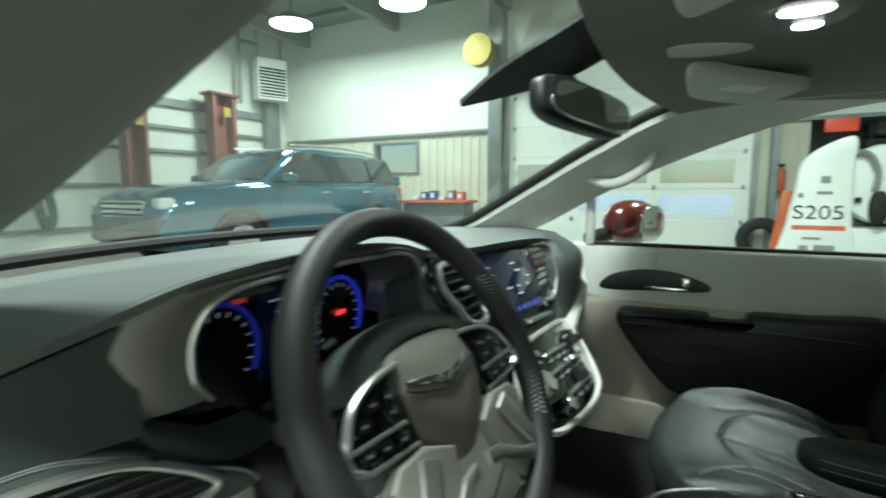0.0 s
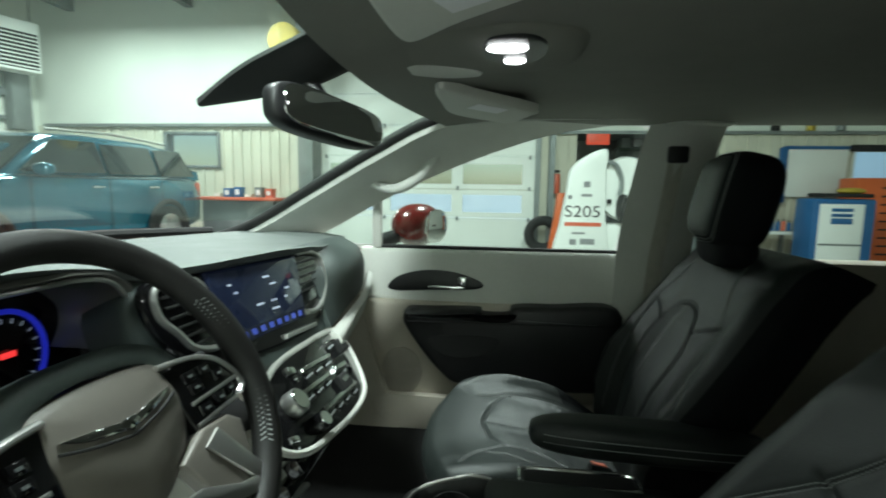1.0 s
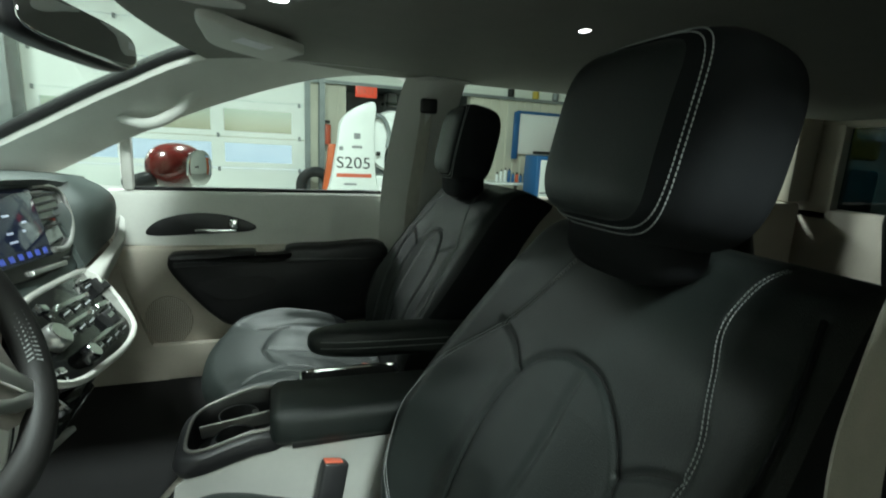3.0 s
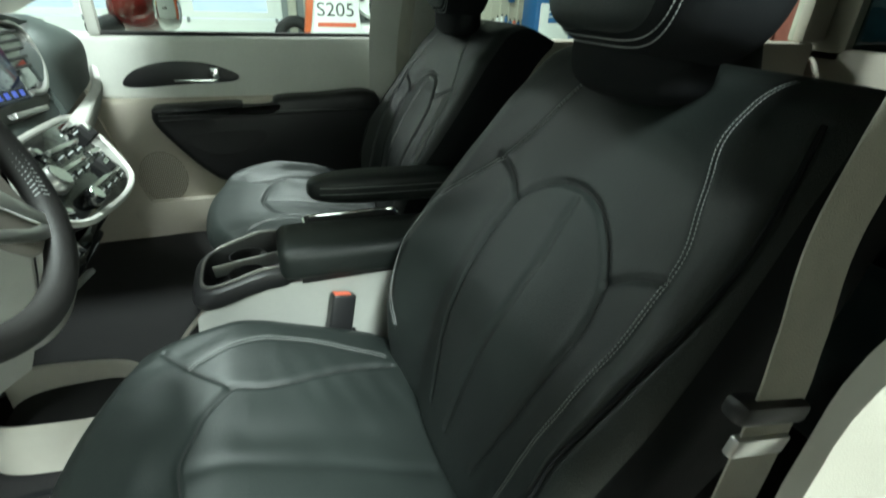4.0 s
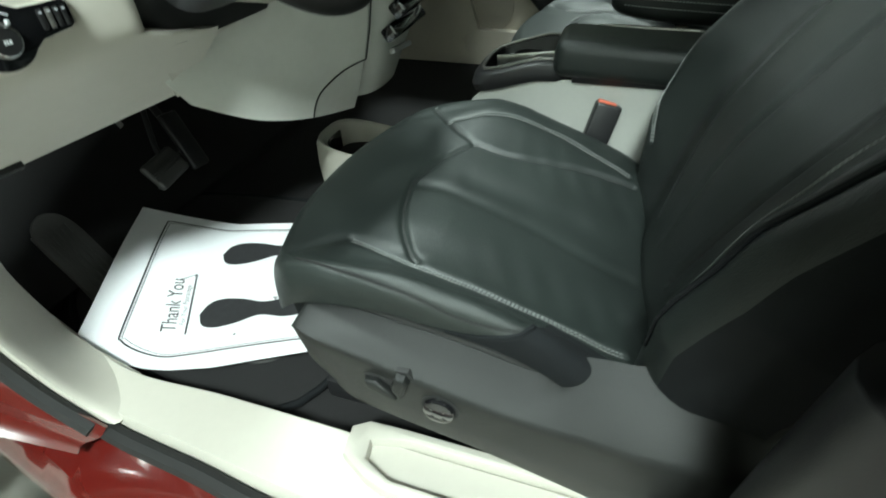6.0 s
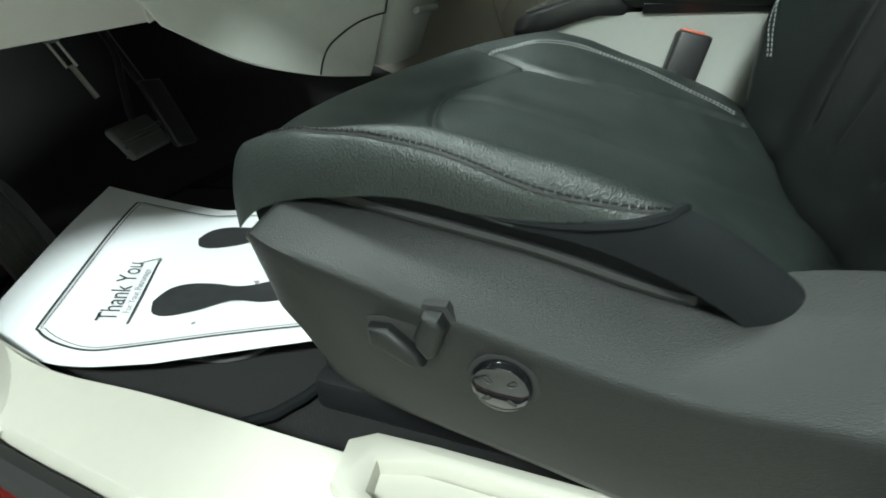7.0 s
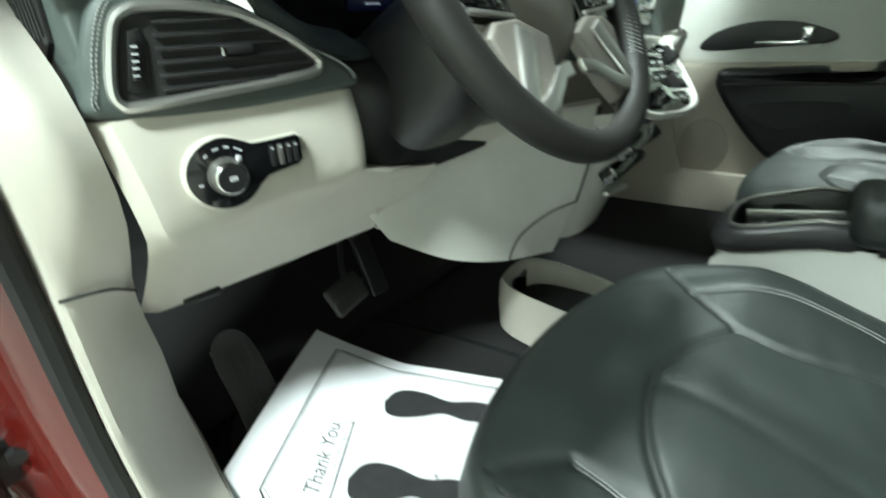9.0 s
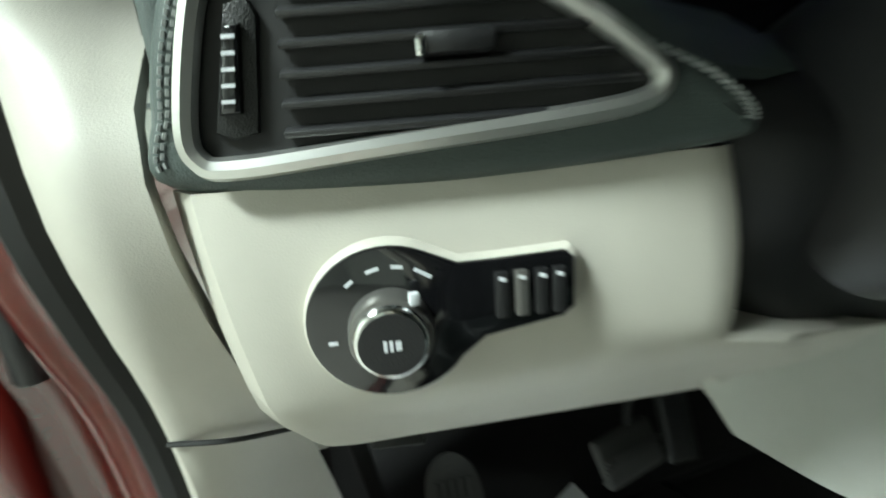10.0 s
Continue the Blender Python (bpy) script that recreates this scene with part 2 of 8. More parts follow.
def spline(points, n=60, closed=False):
    """Catmull-Rom through the points, as n points."""
    p = [Vector(q) for q in points]
    out = []
    k = len(p) if closed else len(p) - 1
    for i in range(n):
        s = i / (n if closed else n - 1) * k
        a = min(int(s), k - 1)
        f = s - a
        if closed:
            p0, p1, p2, p3 = p[(a - 1) % k], p[a % k], p[(a + 1) % k], p[(a + 2) % k]
        else:
            p1, p2 = p[a], p[a + 1]
            p0 = p[a - 1] if a else p1 * 2 - p2
            p3 = p[a + 2] if a + 2 < len(p) else p2 * 2 - p1
        out.append(0.5 * (2 * p1 + (p2 - p0) * f + (2 * p0 - 5 * p1 + 4 * p2 - p3) * f * f + (3 * p1 - 3 * p2 + p3 - p0) * f ** 3))
    return out


def tube(bm, pts, r, seg=10, closed=False, flat=None, up=(0, 0, 1)):
    """A round or (flat=(a, b)) oval or strip section swept along pts."""
    pts = [Vector(p) for p in pts]
    n = len(pts)
    rings = []
    prev = Vector(up)
    for i, p in enumerate(pts):
        a = pts[(i - 1) % n] if (closed or i) else p
        b = pts[(i + 1) % n] if (closed or i < n - 1) else p
        t = (b - a).normalized()
        s = t.cross(prev)
        if s.length < 1e-5:
            s = t.orthogonal()
        s.normalize()
        u = s.cross(t).normalized()
        if flat is None:
            prev = u
        rr = r[i] if isinstance(r, (list, tuple)) else r
        fa, fb = flat if flat else (rr, rr)
        rings.append([p + s * (math.cos(k * math.tau / seg) * fa) + u * (math.sin(k * math.tau / seg) * fb) for k in range(seg)])
    if closed:
        rings.append(rings[0])
        vr = [[bm.verts.new(q) for q in ring] for ring in rings[:-1]]
        for i in range(n):
            r0, r1 = vr[i], vr[(i + 1) % n]
            for k in range(seg):
                bm.faces.new((r0[k], r0[(k + 1) % seg], r1[(k + 1) % seg], r1[k]))
        bmesh.ops.recalc_face_normals(bm, faces=bm.faces)
        return bm
    return loft(bm, rings)


def prism(bm, poly, place, depth, bevel=0.0, seg=2):
    """A polygon (a, b) carried into space by place(a, b, h), from h = 0 to depth."""
    lo = [bm.verts.new(place(a, b, 0)) for a, b in poly]
    hi = [bm.verts.new(place(a, b, depth)) for a, b in poly]
    n = len(poly)
    fs = [bm.faces.new(lo), bm.faces.new(hi)]
    for i in range(n):
        fs.append(bm.faces.new((lo[i], lo[(i + 1) % n], hi[(i + 1) % n], hi[i])))
    bmesh.ops.recalc_face_normals(bm, faces=fs)
    if bevel:
        es = [e for e in fs[1].edges]
        bmesh.ops.bevel(bm, geom=es, offset=bevel, segments=seg, affect="EDGES", profile=0.5)
    return bm


def sheet(bm, rows, thick, flip=False):
    """A skin through a grid of points, given a thickness."""
    vr = [[bm.verts.new(p) for p in row] for row in rows]
    fs = []
    for r0, r1 in zip(vr, vr[1:]):
        for i in range(len(r0) - 1):
            f = (r0[i], r0[i + 1], r1[i + 1], r1[i])
            fs.append(bm.faces.new(tuple(reversed(f)) if flip else f))
    bmesh.ops.recalc_face_normals(bm, faces=fs)
    if thick:
        bmesh.ops.solidify(bm, geom=fs, thickness=thick)
    return bm


def blob(bm, c, a, n=2.6, nu=32, nv=20, m=None):
    """A superellipsoid: a rounded box-like body."""
    def pw(v, e):
        return math.copysign(abs(v) ** e, v)
    e = 2 / n
    rings = []
    for j in range(1, nv):
        ph = -math.pi / 2 + math.pi * j / nv
        ring = []
        for i in range(nu):
            th = math.tau * i / nu
            p = Vector((a[0] * pw(math.cos(ph), e) * pw(math.cos(th), e), a[1] * pw(math.cos(ph), e) * pw(math.sin(th), e), a[2] * pw(math.sin(ph), e)))
            if m is not None:
                p = m @ p
            ring.append(p + Vector(c))
        rings.append(ring)
    return loft(bm, rings)


def smooth_rows(rows, nu, nv):
    """Spline a coarse grid of points both ways."""
    a = [spline(r, nu) for r in rows]
    cols = [spline([r[i] for r in a], nv) for i in range(nu)]
    return [[cols[i][j] for i in range(nu)] for j in range(nv)]


# ---------------------------------------------------------------- the workshop hall
GZ = 0.08          # hall floor
def structure(name, bm, mat, label, category="", smooth=30):
    return tagged(part(name, bm, mat, None, "", smooth), label, category or name.split("_")[0], kind="structure")


bm = B()
box(bm, (2.5, 1.0, GZ - 0.1), (15.3, 18.8, 0.2))
structure("floor", bm, M_CONCRETE, "worn grey concrete workshop floor", "floor")
bm = B()
box(bm, (0, 0, GZ - 0.35), (400, 400, 0.2))
structure("ground", bm, M_SNOW, "snow-covered ground outside the workshop, sky blue put into its colour", "ground")
bm = B()
box(bm, (2.5, 1.0, 5.35), (15.3, 18.8, 0.1))
for k in range(7):
    box(bm, (2.5, -7.0 + k * 2.7, 5.05), (15.0, 0.16, 0.36))
for k in range(5):
    box(bm, (-4.0 + k * 3.3, 1.0, 5.26), (0.1, 18.4, 0.12))
structure("ceiling", bm, M_CEIL, "dark insulated workshop ceiling with steel beams", "ceiling")
# wall with the overhead door: openings for the door, the dark passage and a window
bm = B()
DY0, DY1, DZ = -0.62, 3.72, 3.6
for y0, y1, z0, z1 in ((3.72, 10.3, 2.5, 5.3), (-0.62, 3.72, DZ, 5.3), (-8.4, -0.62, 2.36, 5.3)):
    box(bm, (10.12, (y0 + y1) / 2, (z0 + z1) / 2), (0.2, y1 - y0, z1 - z0))
structure("wall_east", bm, M_WALL, "white lined upper workshop wall", "wall")
bm = B()
for y0, y1, z0, z1 in ((3.72, 6.0, GZ, 2.5), (7.15, 10.3, GZ, 2.5), (6.0, 7.15, GZ, 1.68), (6.0, 7.15, 2.32, 2.5), (-1.4, -0.62, GZ, 2.36), (-8.4, -4.0, GZ, 2.36)):
    box(bm, (10.12, (y0 + y1) / 2, (z0 + z1) / 2), (0.2, y1 - y0, z1 - z0))
    n = int((y1 - y0) / 0.2)
    for k in range(n):
        box(bm, (10.008, y0 + (k + 0.5) * (y1 - y0) / n, (z0 + z1) / 2), (0.028, 0.05, z1 - z0 - 0.01))
structure("wall_east_lower", bm, M_WALL_LOW, "cream ribbed metal lower wall", "wall")
bm = B()
box(bm, (9.98, 6.9, 2.51), (0.1, 6.2, 0.06))
box(bm, (9.98, -4.5, 2.37), (0.1, 7.6, 0.06))
structure("trim", bm, M_STEEL, "dark steel ledge rail along the wall", "trim")
bm = B()
for x0, x1 in ((-5.1, 10.3),):
    box(bm, (2.6, 10.3, 2.6), (15.6, 0.2, 5.4))
structure("wall_north", bm, M_WALL, "white insulated workshop wall", "wall")
bm = B()
for z in (0.55, 1.35, 2.08, 2.57, 3.09):
    box(bm, (3.2, 10.15, z), (13.0, 0.1, 0.07 if z < 3 else 0.16))
structure("trim_girts", bm, M_STEEL, "steel girt rails on the wall", "trim")
bm = B()
box(bm, (-5.1, 1, 2.6), (0.2, 18.8, 5.4))
structure("wall_west", bm, M_WALL, "white insulated workshop wall", "wall")
bm = B()
box(bm, (2.5, -8.4, 2.6), (15.3, 0.2, 5.4))
structure("wall_south", bm, M_WALL, "white insulated workshop wall", "wall")
bm = B()
box(bm, (12.0, -2.7, 1.2), (0.1, 3.2, 2.6))
box(bm, (11.1, -1.25, 1.2), (1.8, 0.1, 2.6))
box(bm, (11.1, -4.15, 1.2), (1.8, 0.1, 2.6))
box(bm, (11.1, -2.7, 2.46), (1.8, 3.0, 0.1))
box(bm, (11.1, -2.7, GZ - 0.05), (1.8, 3.0, 0.1))
structure("wall_passage", bm, M_STEEL, "dim grey passage behind the wall opening", "wall")


def overhead_door():
    th = tagged(new("door_1"), "white sectional overhead door with two window rows", "overhead door", kind="structure")
    h = 0.61
    for i in range(6):
        z0 = GZ + i * h
        rows = i in (1, 2)
        bm = B()
        cells = [(-0.38, 0.80), (1.02, 2.28), (2.5, 3.55)]
        if rows:
            zb, zt = (0.80, 1.15) if i == 1 else (1.36, 1.76)
            za, zc = z0 + 0.006, z0 + h - 0.006
            if i == 1:
                za, zc = z0 + 0.006, 1.25
            else:
                za = 1.262
            box(bm, (10.05, (DY0 + DY1) / 2, (za + zb) / 2), (0.05, DY1 - DY0, zb - za))
            box(bm, (10.05, (DY0 + DY1) / 2, (zt + zc) / 2), (0.05, DY1 - DY0, max(0.02, zc - zt)))
            ys = [DY0] + [v for c in cells for v in c] + [DY1]
            for k in range(0, len(ys), 2):
                box(bm, (10.05, (ys[k] + ys[k + 1]) / 2, (zb + zt) / 2), (0.05, ys[k + 1] - ys[k], zt - zb))
        else:
            za = max(z0, 1.9) if i == 3 else z0
            box(bm, (10.05, (DY0 + DY1) / 2, z0 + h / 2), (0.05, DY1 - DY0, h - 0.012))
        p = part("panel", bm, M_DOORW, th)
        if rows:
            for c in cells:
                g = B()
                box(g, (10.05, (c[0] + c[1]) / 2, (zb + zt) / 2), (0.01, c[1] - c[0], zt - zb))
                gl = part("pane", g, M_GLASS, p)
                gl.visible_shadow = False
        for yy in (DY0 + 0.1, 0.9, 2.4, DY1 - 0.1):
            g = B()
            box(g, (10.015, yy, z0 + h - 0.02), (0.02, 0.05, 0.08), 0.005)
            part("hinge", g, M_STEEL, p)
    for yy in (DY0 - 0.05, DY1 + 0.05):
        bm = B()
        box(bm, (9.97, yy, 1.8), (0.06, 0.1, 3.7))
        part("track", bm, M_STEEL, th)


overhead_door()
bm = B()
for z0, z1, y0, y1 in ((1.62, 1.68, 5.95, 7.2), (2.32, 2.38, 5.95, 7.2), (1.62, 2.38, 5.93, 6.0), (1.62, 2.38, 7.15, 7.22)):
    box(bm, (10.1, (y0 + y1) / 2, (z0 + z1) / 2), (0.26, y1 - y0, z1 - z0), 0.01)
win = structure("window_1", bm, M_STEEL, "small workshop window in a dark frame", "window")
g = B()
box(g, (10.12, 6.575, 2.0), (0.01, 1.15, 0.64))
gl = part("pane", g, M_GLASS, win)
gl.visible_shadow = False


def high_bay(x, y, watts, z=4.55):
    th = thing("ceiling_lamp", (x, y, z), "lit white industrial lamp hanging from ceiling, four of six added unseen", "lamp", "high bay lamps")
    bm = B()
    cyl(bm, (x, y, z + 0.03), (x, y, z + 0.22), 0.42, 0.16, 28)
    part("shade", bm, M_STEEL, th)
    bm = B()
    cyl(bm, (x, y, z), (x, y, z + 0.028), 0.40, 0.40, 28)
    part("lens", bm, M_LAMP, th, "glowing white lens")
    bm = B()
    cyl(bm, (x, y, z + 0.22), (x, y, 5.3), 0.02, 0.02, 8)
    part("stem", bm, M_STEEL, th)
    li = new("high_bay_light", bpy.data.lights.new("high_bay_light", "AREA"))
    li.data.shape = "DISK"
    li.data.size = 0.8
    li.data.energy = watts
    li.data.color = (0.84, 1.0, 0.95)
    li.matrix_world = pose(x, y, z - 0.02)


# two far lamps, then four unseen ones added to light the van's cabin
for lx, ly, watts in ((7.8, 7.6, 230), (7.9, 5.0, 230), (1.1, 1.5, 410), (4.5, -0.9, 330), (-2.5, -0.55, 430), (-3.0, -0.1, 200)):
    high_bay(lx, ly, watts)


# ---------------------------------------------------------------- the minivan's shell
CX = 0.98
van = thing("minivan", (CX, -0.6, GZ), "dark red minivan with its front door open", "car")



bm = B()
box(bm, (CX + 0.06, -0.75, 0.375), (1.62, 3.6, 0.07))
part("floor_carpet", bm, M_CARPET, van, "black carpeted floor")
bm = B()
sheet(bm, smooth_rows([[(0.27, 0.75, 0.41), (1.0, 0.75, 0.41), (1.75, 0.75, 0.41)], [(0.27, 0.93, 0.50), (1.0, 0.93, 0.50), (1.75, 0.93, 0.50)],
                       [(0.27, 1.06, 0.72), (1.0, 1.06, 0.72), (1.75, 1.06, 0.72)], [(0.27, 1.1, 1.04), (1.0, 1.1, 1.04), (1.75, 1.1, 1.04)]], 9, 16), 0.03)
part("firewall_carpet", bm, M_CARPET, van)
# headliner: a shallow shell
rows = []
for j in range(25):
    f = j / 24
    row = []
    for i in range(25):
        s = -1 + 2 * i / 24
        yf = 0.22 - 0.13 * s * s
        y = yf + (-2.65 - yf) * f
        z = 1.475 - 0.006 * s ** 4 - 0.03 * max(0, 1 - f * 9) ** 2
        row.append((CX - 0.0 + s * 0.80, y, z))
    rows.append(row)
bm = B()
sheet(bm, rows, 0.02)
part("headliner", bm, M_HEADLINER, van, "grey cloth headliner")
bm = B()
sheet(bm, [[(x, y, z + 0.05) for x, y, z in r] for r in rows], 0.01)
part("roof_panel", bm, M_RED, van)
# passenger-side pillar trim: between the windscreen edge and the side window
W = [(1.83, 0.98, 1.06), (1.77, 0.80, 1.12), (1.705, 0.58, 1.235), (1.645, 0.36, 1.35), (1.60, 0.14, 1.445), (1.64, -0.12, 1.47), (1.66, -0.42, 1.475)]
D = [(1.87, 0.86, 1.02), (1.86, 0.62, 1.10), (1.855, 0.40, 1.222), (1.825, 0.15, 1.338), (1.80, -0.14, 1.438), (1.79, -0.36, 1.474), (1.79, -0.50, 1.478)]
Md = [((a[0] + b[0]) / 2 - 0.02, (a[1] + b[1]) / 2, (a[2] + b[2]) / 2 + 0.012) for a, b in zip(W, D)]
bm = B()
sheet(bm, smooth_rows([W, Md, D], 50, 9), 0.025)
part("pillar_trim", bm, M_PILLAR, van, "light grey windscreen pillar trim")
bm = B()
tube(bm, [Vector(p) + Vector((0.0, 0.012, 0.006)) for p in spline(W, 40)], 0.016, 10)
part("windscreen_seal", bm, M_SEAL, van)
# driver-side pillar, mirrored round the cabin's middle
mx = 2.055
INSET = (0, 0, 0.005, 0.036, 0.06, 0.06, 0.06)
W2 = [(mx - x - k, y, z) for (x, y, z), k in zip(W, INSET)]
D2 = [(mx - x - 0.03, y, z) for x, y, z in D]
M2 = [(mx - x - k * 0.6, y, z) for (x, y, z), k in zip(Md, INSET)]
bm = B()
sheet(bm, smooth_rows([W2, M2, D2], 50, 9), 0.025)
# the darker headliner cloth stands in for shade on this pillar
part("pillar_trim", bm, M_HEADLINER, van, "windscreen pillar trim, its shade put into a darker colour")
bm = B()
tube(bm, [Vector(p) + Vector((-0.02, 0.012, 0.02)) for p in spline(W2, 40)], 0.014, 8)
part("windscreen_seal", bm, M_SEAL, van)
# windscreen
rows = []
for j in range(13):
    a, b = W[1], W[4]
    f = j / 12
    L = Vector(W2[1]).lerp(Vector(W2[4]), f)
    R = Vector(W[1]).lerp(Vector(W[4]), f)
    row = []
    for i in range(17):
        s = i / 16
        p = L.lerp(R, s)
        p.y += (0.30 - 0.2 * f) * (1 - (2 * s - 1) ** 2)
        p.z += 0.02
        row.append(p)
    rows.append(row)
bm = B()
sheet(bm, rows, 0.004)
g = part("windscreen", bm, M_GLASS, van, "clear curved windscreen")
g.visible_shadow = False
# bonnet and cowl outside, seen over the dash
bm = B()
sheet(bm, smooth_rows([[(0.15, 1.02, 1.0), (0.98, 1.32, 1.02), (1.82, 1.02, 1.0)], [(0.12, 1.5, 0.90), (0.98, 1.75, 0.92), (1.84, 1.5, 0.90)], [(0.2, 1.9, 0.78), (0.98, 2.1, 0.8), (1.76, 1.9, 0.78)]], 15, 10), 0.02)
part("bonnet", bm, M_RED, van)
bm = B()
tube(bm, spline([(0.18, 0.98, 1.092), (0.5, 1.13, 1.102), (0.98, 1.2, 1.105), (1.45, 1.13, 1.102), (1.78, 0.98, 1.092)], 30), 0.014, 8)
part("cowl_seal", bm, M_SEAL, van)
# door pillar on the passenger side
bm = B()
sheet(bm, smooth_rows([[(1.84, -0.40, 0.50), (1.85, -0.40, 1.0), (1.82, -0.425, 1.25), (1.79, -0.47, 1.45), (1.74, -0.52, 1.475)],
                       [(1.815, -0.50, 0.50), (1.82, -0.50, 1.0), (1.79, -0.52, 1.25), (1.75, -0.56, 1.45), (1.69, -0.57, 1.475)],
                       [(1.84, -0.62, 0.50), (1.85, -0.61, 1.0), (1.82, -0.63, 1.25), (1.78, -0.66, 1.45), (1.73, -0.68, 1.475)]], 26, 9), 0.03)
part("door_pillar", bm, M_PILLAR, van, "light grey pillar between the side doors")
# sliding door side with its window and the rear quarter
bm = B()
for y0, y1, z0, z1 in ((-1.72, -0.60, 0.36, 1.04), (-2.6, -1.60, 0.36, 1.04), (-2.0, -1.66, 1.04, 1.47), (-2.66, -2.5, 1.04, 1.47)):
    box(bm, (1.89, (y0 + y1) / 2, (z0 + z1) / 2), (0.09, abs(y1 - y0), z1 - z0), 0.02)
box(bm, (1.84, -1.6, 1.495), (0.12, 2.1, 0.05), 0.02)
part("rear_side_trim", bm, M_GREIGE, van)
bm = B()
sheet(bm, smooth_rows([[(1.85, -1.55, 1.03), (1.84, -1.50, 1.16), (1.79, -1.62, 1.36), (1.70, -1.75, 1.47)], [(1.80, -1.78, 1.0), (1.78, -1.74, 1.16), (1.72, -1.84, 1.36), (1.62, -1.9, 1.47)]], 20, 6), 0.03)
part("rear_pillar_trim", bm, M_CREAM, van)
bm = B()
box(bm, (1.90, -1.15, 1.255), (0.006, 1.1, 0.45))
box(bm, (1.90, -2.25, 1.24), (0.006, 0.5, 0.42))
g = part("sliding_door_glass", bm, M_GLASS, van)
g.visible_shadow = False
bm = B()
for z0, z1 in ((0.36, 1.02), (1.42, 1.5)):
    box(bm, (CX, -2.7, (z0 + z1) / 2), (1.9, 0.08, z1 - z0), 0.02)
for xx in (0.12, 1.84):
    box(bm, (xx, -2.7, 1.2), (0.2, 0.08, 0.5), 0.02)
part("tailgate_trim", bm, M_GREIGE, van)
bm = B()
for y0, y1, z0, z1 in ((-2.66, -0.62, 0.36, 1.04), (-0.72, -0.45, 1.04, 1.47), (-2.0, -1.66, 1.04, 1.47), (-2.66, -2.5, 1.04, 1.47)):
    box(bm, (0.10, (y0 + y1) / 2, (z0 + z1) / 2), (0.09, abs(y1 - y0), z1 - z0), 0.02)
box(bm, (0.16, -1.6, 1.465), (0.12, 2.1, 0.05), 0.02)
part("rear_side_trim", bm, M_GREIGE, van)
for xx, y0, y1 in ((0.075, -1.66, -0.72), (0.075, -2.5, -2.0)):
    bm = B()
    box(bm, (xx, (y0 + y1) / 2, 1.24), (0.006, y1 - y0, 0.42))
    g = part("rear_side_glass", bm, M_TINT, van, "dark tinted rear side window")
bm = B()
box(bm, (CX, -2.71, 1.22), (1.54, 0.006, 0.42))
part("tailgate_glass", bm, M_TINT, van, "dark tinted tailgate window")
# painted outer skin behind the front doors
for xx, y1 in ((1.940, -0.46), (0.048, -0.72)):
    bm = B()
    box(bm, (xx, (y1 - 2.68) / 2, 0.66), (0.008, y1 + 2.68, 0.74), 0.003)
    part("body_side", bm, M_RED, van, "dark red painted body side")
# driver's door pillar with its cream lower cover
bm = B()
sheet(bm, smooth_rows([[(0.165, -0.250, 0.815), (0.132, -0.210, 0.885), (0.132, -0.207, 0.993), (0.121, -0.208, 1.09), (0.07, -0.28, 1.25), (0.12, -0.45, 1.46)],
                       [(0.132, -0.272, 0.832), (0.102, -0.242, 0.90), (0.10, -0.244, 0.993), (0.085, -0.248, 1.09), (0.03, -0.35, 1.25), (0.09, -0.5, 1.46)],
                       [(0.08, -0.36, 0.88), (0.06, -0.34, 0.93), (0.05, -0.35, 1.0), (0.03, -0.36, 1.10), (0.0, -0.43, 1.25), (0.06, -0.55, 1.46)],
                       [(0.04, -0.50, 0.92), (0.03, -0.48, 0.96), (0.02, -0.48, 1.02), (0.0, -0.48, 1.10), (-0.02, -0.53, 1.25), (0.04, -0.62, 1.46)]], 30, 14), 0.02)
part("door_pillar", bm, M_CREAM, van, "cream pillar cover beside the driver's seat")
bm = B()
box(bm, (0.16, -0.56, 1.1), (0.10, 0.16, 0.8), 0.03)
part("inner_pillar", bm, M_GREIGE, van)
bm = B()
sheet(bm, smooth_rows([[(0.188, -0.30, 0.84), (0.20, -0.30, 0.70), (0.205, -0.30, 0.55), (0.21, -0.30, 0.46)],
                       [(0.174, -0.252, 0.83), (0.188, -0.255, 0.70), (0.196, -0.255, 0.55), (0.20, -0.25, 0.462)],
                       [(0.13, -0.262, 0.845), (0.145, -0.255, 0.70), (0.155, -0.25, 0.55), (0.165, -0.24, 0.462)],
                       [(0.075, -0.345, 0.89), (0.08, -0.31, 0.72), (0.09, -0.29, 0.56), (0.10, -0.28, 0.44)],
                       [(0.035, -0.49, 0.93), (0.03, -0.46, 0.74), (0.03, -0.45, 0.56), (0.03, -0.44, 0.40)]], 24, 20), 0.02)
part("lower_pillar_cover", bm, M_BLACK, van, "black lower pillar cover")
# driver's sill: cream scuff cover, seal, red body edge
sill = []
IN = [(0.33, 0.80), (0.30, 0.66), (0.268, 0.54), (0.256, 0.45), (0.262, 0.325), (0.262, 0.145), (0.262, 0.0), (0.262, -0.25), (0.262, -0.5)]
OUT = [(0.262, 0.80), (0.236, 0.66), (0.212, 0.54), (0.19, 0.44), (0.178, 0.30), (0.165, 0.18), (0.16, 0.0), (0.16, -0.25), (0.16, -0.5)]
ins, outs = spline([(*p, 0) for p in IN], 40), spline([(*p, 0) for p in OUT], 40)
rows = []
prof = ((1.0, -0.055), (1.0, 0.0), (0.96, 0.006), (0.5, 0.004), (0.1, 0.0), (0.02, -0.012), (0.0, -0.05))
for f, dz in prof:
    rows.append([Vector((o.x + (i.x - o.x) * f, o.y + (i.y - o.y) * f, 0.455 + dz + 0.12 * max(0, i.y - 0.58) ** 1.3)) for i, o in zip(ins, outs)])
bm = B()
sheet(bm, rows, 0.006)
